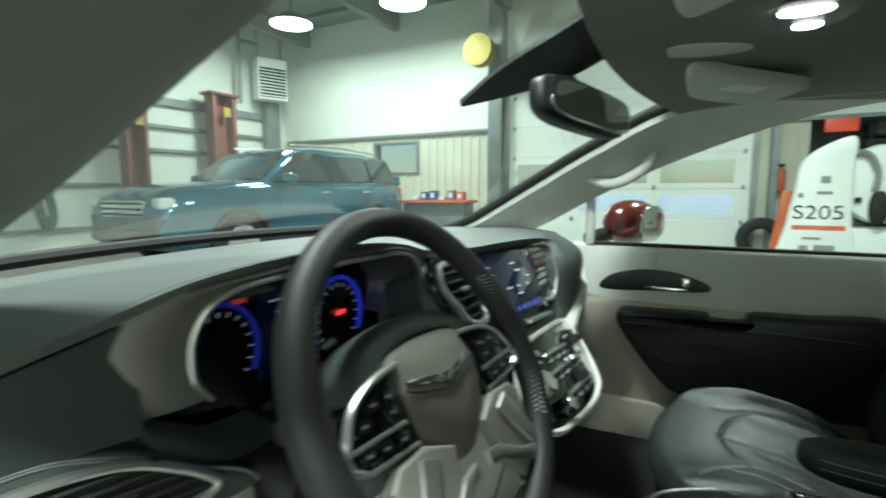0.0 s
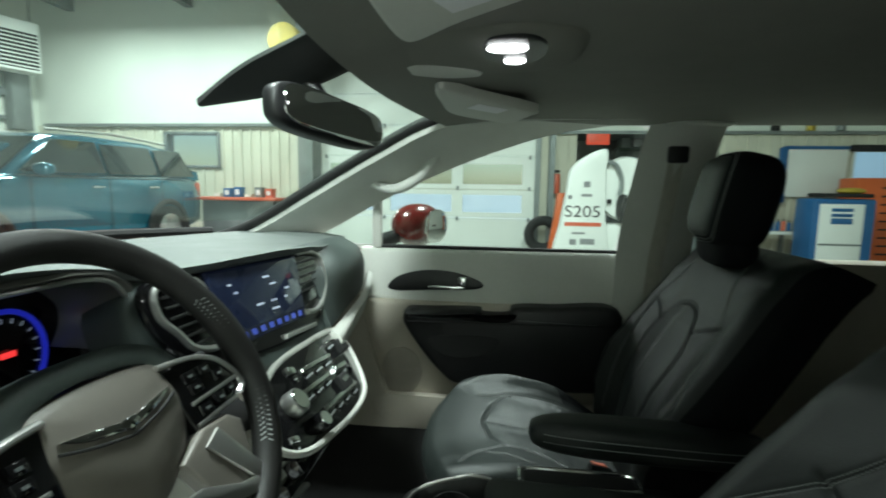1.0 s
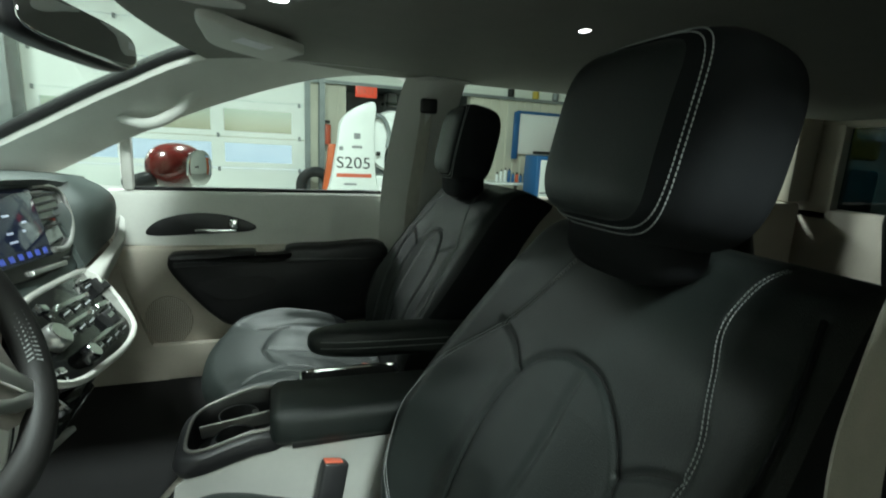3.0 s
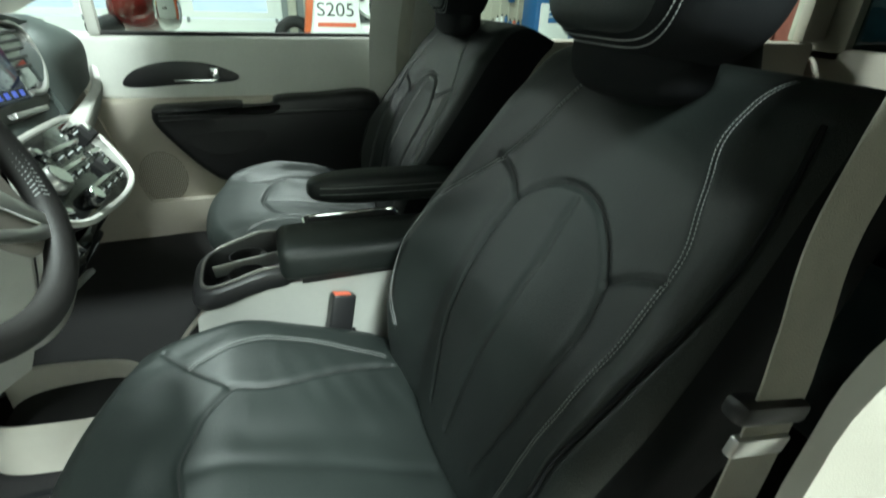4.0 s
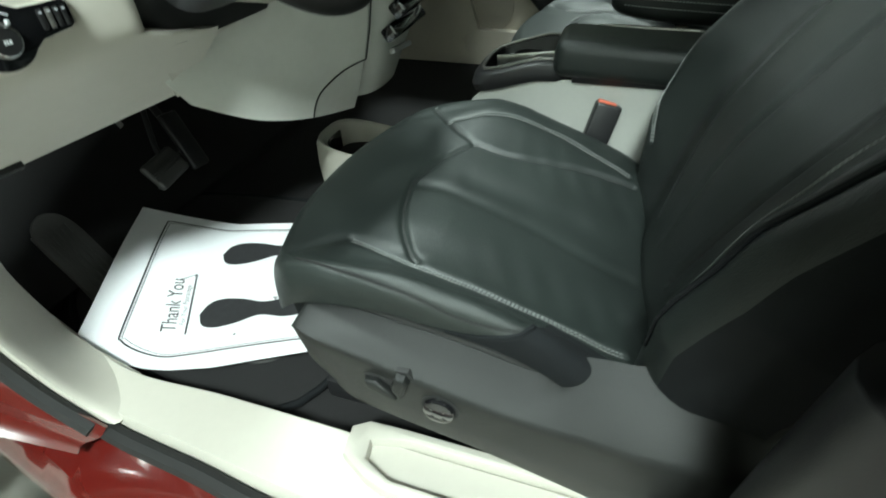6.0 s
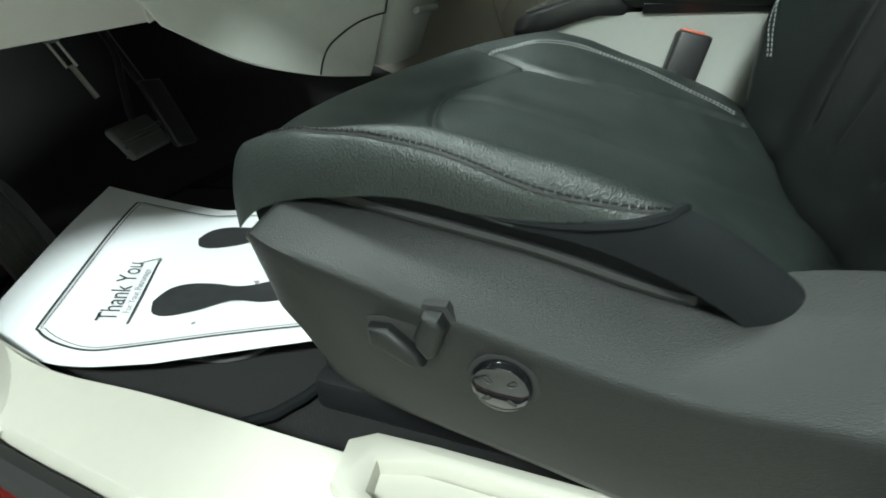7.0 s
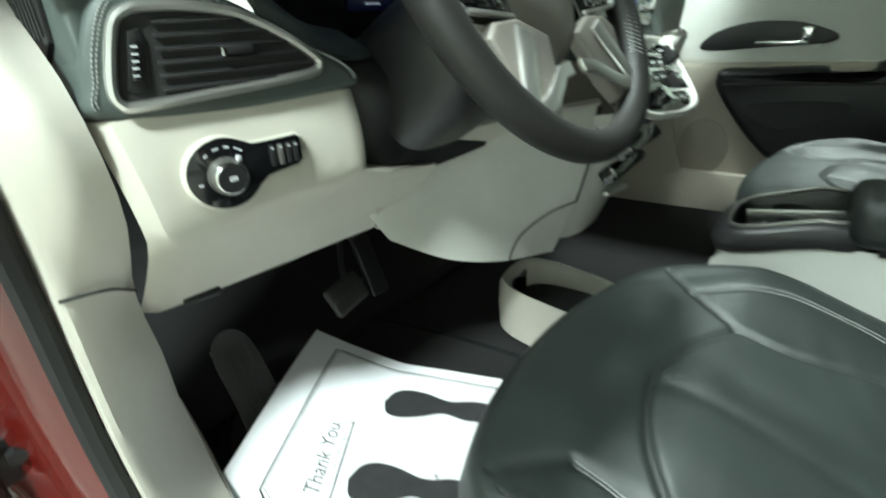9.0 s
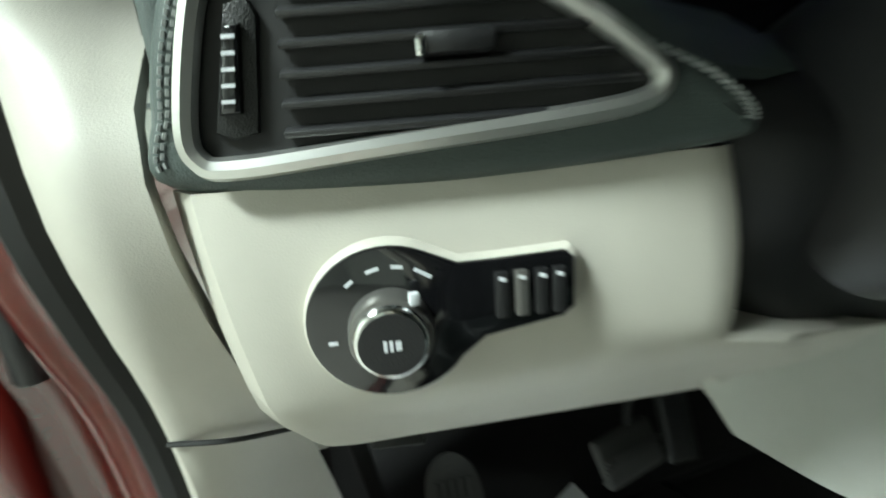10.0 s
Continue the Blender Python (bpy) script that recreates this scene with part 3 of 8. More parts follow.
part("sill_cover", bm, M_CREAM, van, "cream sill cover at the driver's door")
bm = B()
prism(bm, [(0.205, 0.088), (0.225, 0.125), (0.262, 0.13), (0.275, 0.11), (0.277, 0.06), (0.274, -0.5), (0.262, -0.5), (0.26, 0.06), (0.25, 0.098), (0.228, 0.095), (0.212, 0.06), (0.208, -0.5), (0.196, -0.5), (0.198, 0.06)], lambda a, b, h: (a, b, 0.45 + h), 0.026, 0.006)
part("scuff_rim", bm, M_CREAM, van, "raised cream rim of the sill cover")
bm = B()
tube(bm, [Vector((p.x - 0.012, p.y, 0.436 + 0.12 * max(0, p.y - 0.58) ** 1.3)) for p in outs], 0.013, 8)
part("sill_seal", bm, M_SEAL, van, "black rubber door seal")
rows = []
for off, dz in ((-0.012, -0.012), (-0.03, -0.02), (-0.075, -0.03), (-0.10, -0.06), (-0.105, -0.20)):
    rows.append([Vector((p.x + off, p.y, 0.43 + dz + 0.10 * max(0, p.y - 0.58) ** 1.3)) for p in outs])
bm = B()
sheet(bm, rows, 0.004)
part("sill_body", bm, M_RED, van, "dark red painted sill")
# hinge post: cream inner cover, black seal, red jamb
POST = [(0.172, 0.545, 1.13), (0.176, 0.522, 1.04), (0.179, 0.510, 0.955), (0.183, 0.527, 0.888), (0.188, 0.555, 0.81), (0.19, 0.573, 0.70), (0.19, 0.568, 0.62), (0.19, 0.548, 0.55), (0.188, 0.50, 0.492), (0.187, 0.44, 0.449)]
POSTI = [(0.238, 0.62, 1.13), (0.234, 0.575, 1.05), (0.226, 0.482, 0.975), (0.238, 0.495, 0.88), (0.258, 0.60, 0.765), (0.276, 0.640, 0.66), (0.286, 0.668, 0.57), (0.290, 0.655, 0.50), (0.274, 0.58, 0.467), (0.260, 0.47, 0.452)]
mid = [((a[0] + b[0]) / 2 - 0.004, (a[1] + b[1]) / 2 - 0.014, (a[2] + b[2]) / 2) for a, b in zip(POST, POSTI)]
bm = B()
back = [(a[0] - 0.004, a[1] + 0.03, a[2]) for a in POST]
sheet(bm, smooth_rows([back, POST, mid, POSTI], 30, 12), 0.012)
part("hinge_post_cover", bm, M_CREAM, van, "cream kick cover beside the dash")
bm = B()
tube(bm, spline([(0.186, 0.555, 0.805), (0.222, 0.548, 0.802), (0.255, 0.585, 0.775)], 12), 0.0016, 6)
part("cover_joint", bm, M_SEAL, van)
bm = B()
tube(bm, spline([(a[0] - 0.016, a[1] + 0.025, a[2]) for a in POST], 30), 0.012, 8)
part("door_seal", bm, M_SEAL, van, "black rubber door seal")
bm = B()
SPREAD = (1, 1, 1, 1, 1, 1, 0.9, 0.75, 0.5, 0.3)
sheet(bm, smooth_rows([[(a[0] - x * k, a[1] + y * k, a[2] - z) for a, k in zip(POST, SPREAD)] for x, y, z in ((0.022, 0.03, 0.0), (0.05, 0.05, 0.01), (0.09, 0.13, 0.02), (0.13, 0.14, 0.03))], 26, 10), 0.006)
part("door_jamb", bm, M_RED, van, "dark red painted door jamb")
for zz in (0.62, 0.86):
    bm = B()
    box(bm, (0.10, 0.70, zz), (0.05, 0.09, 0.06), 0.008)
    cyl(bm, (0.09, 0.65, zz - 0.04), (0.09, 0.65, zz + 0.04), 0.012, bevel=0.003)
    cyl(bm, (0.12, 0.648, zz + 0.012), (0.12, 0.636, zz + 0.012), 0.009, seg=6)
    part("hinge", bm, M_BLACK, van)
bm = B()
box(bm, (-0.02, 1.55, 0.62), (0.10, 1.5, 0.62), 0.04)
part("front_wing", bm, M_RED, van)


def passenger_door():
    th = thing("passenger_door", (1.87, 0.0, 0.40), "closed grey and beige front passenger door panel", "car door")
    X = lambda x0: (lambda a, b, h: (x0 - h, a, b))
    bm = B()
    prism(bm, [(0.46, 0.86), (0.50, 0.95), (0.47, 1.04), (-0.41, 1.045), (-0.42, 0.84), (0.0, 0.83)], X(1.91), 0.055, 0.018, 4)
    part("upper_panel", bm, M_DOORGREY, th, "light grey upper panel")
    bm = B()
    prism(bm, [(0.48, 0.86), (-0.42, 0.86), (-0.42, 0.40), (0.30, 0.375), (0.42, 0.42), (0.50, 0.50)], X(1.91), 0.075, 0.02, 4)
    part("lower_panel", bm, M_GREIGE, th, "beige lower panel")
    bm = B()
    out = spline([(0.30, 0.825, 0), (0.285, 0.845, 0), (0.20, 0.848, 0), (0.05, 0.852, 0), (0.03, 0.838, 0), (-0.05, 0.84, 0), (-0.075, 0.865, 0), (-0.2, 0.87, 0), (-0.40, 0.872, 0), (-0.41, 0.74, 0), (-0.41, 0.60, 0), (-0.1, 0.585, 0), (0.10, 0.59, 0), (0.17, 0.63, 0), (0.24, 0.71, 0), (0.295, 0.79, 0)], 64, True)
    prism(bm, [(p.x, p.y) for p in out], X(1.84), 0.07, 0.022, 4)
    arm = part("armrest", bm, M_BLACK, th, "black padded armrest with pull pocket")
    bm = B()
    out = spline([(0.21, 0.755, 0), (0.0, 0.765, 0), (-0.02, 0.735, 0), (0.04, 0.70, 0), (0.15, 0.695, 0)], 30, True)
    prism(bm, [(p.x, p.y) for p in out], X(1.772), 0.004)
    part("pull_pocket", bm, M_SEAL, arm)
    bm = B()
    for k in range(75):
        y = 0.275 - k * 0.009
        box(bm, (1.7665, y, 0.822 + 0.004 * math.sin(k * 0.05)), (0.0015, 0.005, 0.0012))
    tagged(part("stitching", bm, M_THREAD, arm), kind="stuff")
    bm = B()
    tube(bm, spline([(1.768, 0.28, 0.806), (1.766, 0.0, 0.812), (1.766, -0.40, 0.82)], 20), 0.003, 6)
    part("seam", bm, M_SEAL, arm)
    bm = B()
    out = spline([(0.37, 0.905, 0), (0.33, 0.945, 0), (0.24, 0.968, 0), (0.14, 0.965, 0), (0.07, 0.945, 0), (0.035, 0.925, 0), (0.06, 0.907, 0), (0.20, 0.90, 0), (0.33, 0.893, 0)], 48, True)
    prism(bm, [(p.x, p.y) for p in out], X(1.857), 0.006, 0.002)
    cup = part("handle_cup", bm, M_BLACK, th, "black oval recess for the handle")
    bm = B()
    box(bm, (1.842, 0.16, 0.912), (0.012, 0.13, 0.012), 0.004)
    box(bm, (1.838, 0.105, 0.935), (0.016, 0.03, 0.032), 0.005)
    part("handle", bm, M_CHROME, cup, "chrome inner door handle")
    disc = lambda r: [(0.315 + 0.072 * r * math.cos(math.tau * k / 48), 0.608 + 0.086 * r * math.sin(math.tau * k / 48)) for k in range(48)]
    bm = B()
    prism(bm, disc(1.0), X(1.836), 0.0025, 0.001)
    sp = part("speaker_grille", bm, M_GRILLE, th, "round beige speaker grille with fine upright bars")
    for k in range(25):
        y = -0.94 + k * 0.0783
        hz = 0.086 * math.sqrt(1 - y * y)
        bm = B()
        box(bm, (1.8322, 0.315 + 0.072 * y, 0.608), (0.0030, 0.0036, 2 * hz - 0.004), 0.001)
        part("grille_bar", bm, M_GREIGE, sp)
    # map pocket: a swelling below the speaker with a soft lip and a rounded front
    bm = B()
    rows = []
    for k, (z, x) in enumerate(((0.530, 1.836), (0.536, 1.818), (0.530, 1.806), (0.500, 1.800), (0.455, 1.799), (0.415, 1.804), (0.388, 1.812), (0.376, 1.828))):
        f = max(0.0, (0.50 - z) / 0.125)
        yf = 0.468 - 0.13 * f ** 2.2
        rows.append([Vector((x + 0.032 * max(0, (y - yf + 0.07) / 0.07) ** 2 * (1 if k else 0.2), y, z)) for y in [yf + (-0.35 - yf) * (i / 23) ** 1.6 for i in range(24)]])
    sheet(bm, rows, 0.006)
    part("map_pocket", bm, M_GREIGE, th, "beige swelling map pocket with a soft lip")
    bm = B()
    tube(bm, spline([(1.834, 0.50, 0.62), (1.834, 0.478, 0.52), (1.834, 0.445, 0.43), (1.832, 0.37, 0.379), (1.822, 0.25, 0.367), (1.82, 0.0, 0.365)], 30), 0.0035, 8)
    part("pocket_gap", bm, M_SEAL, th)
    bm = B()
    pts = [(1.872, -0.405, 1.047), (1.872, 0.42, 1.047)]
    tube(bm, pts, 0.007, 8)
    part("window_seal", bm, M_SEAL, th)
    bm = B()
    prism(bm, [(0.40, 1.05), (-0.40, 1.05), (-0.47, 1.44), (-0.40, 1.478), (-0.14, 1.445), (0.15, 1.345), (0.39, 1.23)], lambda a, b, h: (1.885 - 0.13 * (b - 1.05) + h, a, b), 0.004)
    g = part("window_glass", bm, M_GLASS, th)
    g.visible_shadow = False
    bm = B()
    box(bm, (1.868, 0.41, 1.14), (0.03, 0.032, 0.20), 0.01)
    part("window_divider", bm, M_GREY, th)
    bm = B()
    prism(bm, [(0.435, 1.05), (0.435, 1.20), (0.50, 1.17), (0.66, 1.085), (0.63, 1.06)], lambda a, b, h: (1.885 + h, a, b), 0.004)
    g = part("quarter_glass", bm, M_GLASS, th)
    g.visible_shadow = False
    bm = B()
    box(bm, (1.92, 0.03, 0.70), (0.05, 0.96, 0.66), 0.02)
    part("outer_skin", bm, M_RED, th)


passenger_door()
bm = B()
sheet(bm, smooth_rows([[(1.83, 0.30, 0.36), (1.84, 0.42, 0.7), (1.85, 0.50, 1.06)], [(1.82, 0.75, 0.36), (1.83, 0.78, 0.7), (1.84, 0.8, 1.06)], [(1.78, 1.12, 0.40), (1.78, 1.12, 0.7), (1.80, 1.10, 1.06)]], 10, 12), 0.03)
part("kick_panel", bm, M_GREIGE, van, "beige kick panel by the passenger's feet")
bm = B()
sheet(bm, smooth_rows([[(0.345, 0.84, 0.40), (0.30, 0.76, 0.7), (0.25, 0.6, 1.05)], [(0.30, 1.12, 0.40), (0.28, 1.12, 0.7), (0.24, 1.1, 1.06)]], 10, 6), 0.02)
part("kick_panel", bm, M_CARPET, van)
bm = B()
box(bm, (1.80, -0.15, 0.345), (0.10, 1.5, 0.06), 0.015)
part("sill_cover", bm, M_GREIGE, van, "beige sill cover at the passenger door")
bm = B()
out = spline([(1.765, 0.445, 1.315), (1.755, 0.40, 1.268), (1.745, 0.322, 1.246), (1.74, 0.239, 1.288), (1.735, 0.184, 1.360), (1.70, 0.160, 1.42)], 40)
tube(bm, out, [0.013 + 0.004 * math.sin(i / 39 * math.pi) for i in range(40)], 12)
gh = part("grab_handle", bm, M_PILLAR, van, "light grey grab handle")


def driver_door():
    th = thing("driver_door", (0.04, 0.66, 0.40), "open dark red driver's door beside the sill", "car door")
    D = Matrix.Translation((0.035, 0.685, 0.0)) @ pose(0, 0, 0, 0, 0, -65)
    P = lambda a, b, h: D @ Vector((-h - 0.04, -a, b))
    bm = B()
    prism(bm, [(0.05, 0.38), (0.98, 0.40), (1.02, 0.70), (0.99, 1.05), (0.03, 1.04), (0.02, 0.60)], P, 0.07, 0.02, 3)
    skin = part("outer_skin", bm, M_RED, th, "dark red painted door skin")
    bm = B()
    prism(bm, [(0.09, 0.44), (0.94, 0.46), (0.97, 0.70), (0.95, 1.02), (0.08, 1.01)], lambda a, b, h: P(a, b, -h), 0.05, 0.018, 3)
    part("inner_panel", bm, M_GREIGE, th, "beige inner door panel")
    bm = B()
    tube(bm, [P(a, b, 0.03) for a, b in ((0.06, 1.04), (0.36, 1.30), (0.62, 1.43), (0.90, 1.45), (0.97, 1.05))], 0.018, 8)
    part("window_frame", bm, M_SEAL, th)
    bm = B()
    prism(bm, [(0.10, 1.04), (0.38, 1.29), (0.62, 1.41), (0.88, 1.43), (0.95, 1.05)], lambda a, b, h: P(a, b, 0.03 + h), 0.004)
    g = part("window_pane", bm, M_GLASS, th)
    g.visible_shadow = False


driver_door()


# ---------------------------------------------------------------- seats
def near_line(u, v, line):
    """Least distance of points (arrays) from a polyline."""
    best = np.full(u.shape, 9.0)
    for (a, b), (c, d) in zip(line, line[1:]):
        l2 = (c - a) ** 2 + (d - b) ** 2 + 1e-12
        t = np.clip(((u - a) * (c - a) + (v - b) * (d - b)) / l2, 0, 1)
        best = np.minimum(best, np.hypot(u - a - t * (c - a), v - b - t * (d - b)))
    return best


def curve2(points, n=40):
    return [(p.x, p.y) for p in spline([(a, b, 0) for a, b in points], n)]


class Pad:
    """An upholstered pad: flat on top, rolled over at the rim, grooved along its seams."""

    def __init__(self, hw, y0, y1, roll, skirt, place, lift, seams, taper=None, bow=0.0, slim=0):
        self.hw, self.y0, self.y1, self.roll, self.skirt = hw, y0, y1, roll, skirt
        self.place, self.lift, self.seams, self.taper, self.bow, self.slim = place, lift, seams, taper, bow, slim

    def axis(self, q, half, r):
        s, a = np.sign(q), np.abs(q)
        f = half - r
        th = np.clip((a - f) / r, 0, math.pi / 2)
        x = np.where(a <= f, a, f + r * np.sin(th))
        drop = r * (1 - np.cos(th)) + np.maximum(0, a - f - r * math.pi / 2)
        return s * x, drop

    def surf(self, qu, qv):
        half = (self.y1 - self.y0) / 2
        mid = (self.y1 + self.y0) / 2
        u, d1 = self.axis(qu, self.hw, self.roll)
        v, d2 = self.axis(qv - mid, half, self.roll)
        v = v + mid
        w = self.lift(u, v)
        for line, width, depth in self.seams:
            d = near_line(u, v, line)
            w = w - depth * np.exp(-(d / width) ** 2)
        w = w - np.minimum(d1 + d2, self.roll + self.skirt)
        if self.bow:
            v = v - self.bow * (np.abs(u) / self.hw) ** 2.5 * np.clip(v / self.y1, 0, 1)
        if self.slim:
            a = u * self.slim
            u = np.where(a > 0.20, self.slim * (0.20 + (a - 0.20) * 0.62), u)
        if self.taper is not None:
            u = u * self.taper(v)
        return u, v, w

    def mesh(self, nu=210, nv=210):
        r = self.roll
        lu = self.hw - r + r * math.pi / 2 + self.skirt
        hv = (self.y1 - self.y0) / 2
        lv = hv - r + r * math.pi / 2 + self.skirt
        mid = (self.y1 + self.y0) / 2
        qu, qv = np.meshgrid(np.linspace(-lu, lu, nu), mid + np.linspace(-lv, lv, nv))
        u, v, w = self.surf(qu, qv)
        P = np.stack([u.ravel(), v.ravel(), w.ravel()], 1) @ np.array(self.place.to_3x3()).T + np.array(self.place.translation)
        k = np.arange(nu * nv).reshape(nv, nu)
        F = np.stack([k[:-1, :-1], k[:-1, 1:], k[1:, 1:], k[1:, :-1]], -1).reshape(-1, 4)
        me = bpy.data.meshes.new("pad")
        me.from_pydata(P.tolist(), [], F.tolist())
        bm = B()
        bm.from_mesh(me)
        bpy.data.meshes.remove(me)
        return bm

    def cloth(self, ob, limit, nu, nv, back=None, side=0):
        """Second material on the rim beyond the limit across."""
        ob.data.materials.append(M_SUEDE)
        r = self.roll
        lu = self.hw - r + r * math.pi / 2 + self.skirt
        lv = (self.y1 - self.y0) / 2 - r + r * math.pi / 2 + self.skirt
        qu = np.linspace(-lu, lu, nu)[:-1] + lu / (nu - 1)
        qv = (self.y1 + self.y0) / 2 + np.linspace(-lv, lv, nv)[:-1] + lv / (nv - 1)
        U, V = np.meshgrid(qu, qv)
        a = np.abs(U) if not side else U * side
        pick = a > limit
        if back is not None:
            pick = a > np.interp(V, [back - 0.010, back + 0.007, back + 0.017, back + 0.035, back + 0.065, back + 0.125], [0.186, 0.245, 0.262, 0.275, 0.286, 0.30])
        ob.data.polygons.foreach_set("material_index", pick.astype(np.int32).ravel())

    def many(self, pts, up=0.0):
        """Placed points of the surface, for a whole line at once."""
        q = np.array(pts, float)
        a, b, c = self.surf(q[:, 0], q[:, 1])
        return [self.place @ Vector((float(x), float(y), float(z) + up)) for x, y, z in zip(a, b, c)]

    def stitch(self, bm, line, offset, step=0.0050, length=0.0037, thick=0.0009):
        """Thread stitches beside a seam."""
        pts = [Vector((a, b, 0)) for a, b in line]
        acc = 0.0
        ends = []
        for p, q in zip(pts, pts[1:]):
            d = q - p
            n = Vector((-d.y, d.x, 0)).normalized() * offset
            while acc < d.length:
                c = p + d * (acc / d.length) + n
                e = c + d.normalized() * length
                ends += [(c.x, c.y), (e.x, e.y)]
                acc += step
            acc -= d.length
        ends = self.many(ends, 0.0018)
        for A, E in zip(ends[::2], ends[1::2]):
            cyl(bm, A, E, thick, seg=5)


def build_seat(name, cx, dy, outer, label, hx=0.128):
    """A front seat. outer is -1 when its outboard side lies to the left."""
    th = thing(name, (cx, dy, 0.41), label, "car seat", "front seats")
    # cushion: u across, v forward, w up
    ins = curve2([(-0.155, 0.075), (-0.142, 0.088), (-0.105, 0.108), (-0.066, 0.121), (-0.025, 0.129), (0.013, 0.133), (0.057, 0.121), (0.083, 0.113), (0.116, 0.087), (0.125, 0.075), (0.122, 0.04), (0.128, 0.0), (0.145, -0.05), (0.160, -0.10), (0.172, -0.17)], 70)
    ins = [(-outer * a, b) for a, b in ins]
    inner = [(-outer * a, b) for a, b in curve2([(0.172, 0.146), (0.181, 0.123), (0.190, 0.100), (0.201, 0.065), (0.208, 0.03), (0.209, -0.02), (0.203, -0.072), (0.196, -0.115), (0.188, -0.16)], 40)]
    edge = [(outer * a, b) for a, b in curve2([(0.143, 0.165), (0.148, 0.136), (0.157, 0.107), (0.165, 0.082), (0.171, 0.039), (0.174, 0.0), (0.178, -0.05), (0.178, -0.09), (0.174, -0.13), (0.170, -0.165)], 50)]
    diag = [(-outer * a, b) for a, b in curve2([(0.222, 0.205), (0.165, 0.135), (0.125, 0.078)], 12)]
    crease = [(outer * a, b) for a, b in curve2([(0.155, 0.075), (0.146, 0.12), (0.143, 0.165), (0.170, 0.205), (0.20, 0.235)], 20)]
    pleat = [(-outer * a, b) for a, b in curve2([(-0.001, 0.122), (0.002, 0.085), (-0.009, 0.012), (-0.017, -0.061), (-0.036, -0.17)], 24)]
    fold = [(-outer * a, b) for a, b in curve2([(0.036, 0.05), (0.034, 0.0), (0.038, -0.09)], 14)]
    # outer piping seam on the roll: line across the flat sheet and along the rolled arc
    low = curve2([(0.226, 0.225), (0.239, 0.185), (0.248, 0.143), (0.2548, 0.106), (0.258, 0.056), (0.2613, 0.009), (0.262, -0.02), (0.258, -0.049), (0.2516, -0.063)], 50)
    rolled = [(outer * (0.232 + 0.034 * math.asin(min(1, max(-1, (a - 0.232) / 0.034)))), b) for a, b in low]
    low = [(outer * a, b) for a, b in low]
    seams = [(ins, 0.0042, 0.0055), (inner, 0.0035, 0.003), (edge, 0.0050, 0.0042), (diag, 0.004, 0.0035), (crease, 0.008, 0.003), (pleat, 0.012, 0.0035), (fold, 0.022, 0.003), (low, 0.003, 0.0016)]

    # heights of the cushion along its depth, at stations across it
    DV = [-0.215, -0.19, -0.15, -0.09, -0.03, 0.02, 0.08, 0.12, 0.16, 0.20, 0.25, 0.288]
    HEIGHTS = {
        "mid": (0.586, 0.592, 0.601, 0.620, 0.641, 0.656, 0.669, 0.673, 0.676, 0.676, 0.671, 0.658),
        "side": (0.586, 0.593, 0.604, 0.626, 0.648, 0.661, 0.673, 0.675, 0.677, 0.677, 0.671, 0.657),
        "seam": (0.588, 0.598, 0.612, 0.640, 0.659, 0.669, 0.677, 0.677, 0.679, 0.679, 0.672, 0.656),
        "ridge": (0.590, 0.602, 0.626, 0.664, 0.687, 0.697, 0.706, 0.706, 0.702, 0.698, 0.686, 0.664),
        "rim": (0.590, 0.604, 0.632, 0.676, 0.699, 0.706, 0.714, 0.715, 0.711, 0.706, 0.692, 0.668),
        "far": (0.600, 0.610, 0.630, 0.653, 0.673, 0.689, 0.700, 0.697, 0.692, 0.687, 0.675, 0.658),
        "far_rim": (0.598, 0.610, 0.634, 0.659, 0.680, 0.697, 0.707, 0.704, 0.698, 0.691, 0.678, 0.660),
    }
    dense = {k: np.array(curve2(list(zip(DV, z)), 200)).T for k, z in HEIGHTS.items()}

    def across(u, stations, v):
        """Smooth curve through the stations' heights."""
        S = [p for p, _ in stations]
        Z = [np.interp(v, dense[k][0], dense[k][1]) for _, k in stations]
        n = len(S)
        G = [np.zeros_like(v) if i == 0 else (Z[i] - Z[i - 1]) / (S[i] - S[i - 1]) if i == n - 1 else (Z[i + 1] - Z[i - 1]) / (S[i + 1] - S[i - 1]) for i in range(n)]
        out = Z[-1] + G[-1] * (u - S[-1])
        for i in range(n - 1):
            h = S[i + 1] - S[i]
            t = np.clip((u - S[i]) / h, 0, 1)
            z = (2 * t ** 3 - 3 * t ** 2 + 1) * Z[i] + (t ** 3 - 2 * t ** 2 + t) * h * G[i] + (3 * t ** 2 - 2 * t ** 3) * Z[i + 1] + (t ** 3 - t ** 2) * h * G[i + 1]
            out = np.where((u >= S[i]) & (u <= S[i + 1]), z, out)
        return out

    def lift(u, v):
        a = np.abs(u)
        near = across(a, [(0.0, "mid"), (0.09, "side"), (0.172, "seam"), (0.225, "ridge"), (0.266, "rim")], v)
        far = across(a, [(0.0, "mid"), (0.10, "side"), (0.206, "far"), (0.250, "far_rim")], v)
        puff = 0.005 * np.exp(-((a - 0.075) / 0.045) ** 2) * np.clip((0.115 - v) / 0.06, 0, 1)
        wr = 0.0008 * np.sin(u * 110 + v * 45) * np.exp(-((a - 0.21) / 0.03) ** 2) + 0.0006 * np.sin(u * 60 - v * 150) * np.exp(-((a - 0.13) / 0.05) ** 2) * np.clip((0.05 - v) / 0.1, 0, 1)
        return np.where(u * outer > 0, near, far) + puff + wr - 0.692

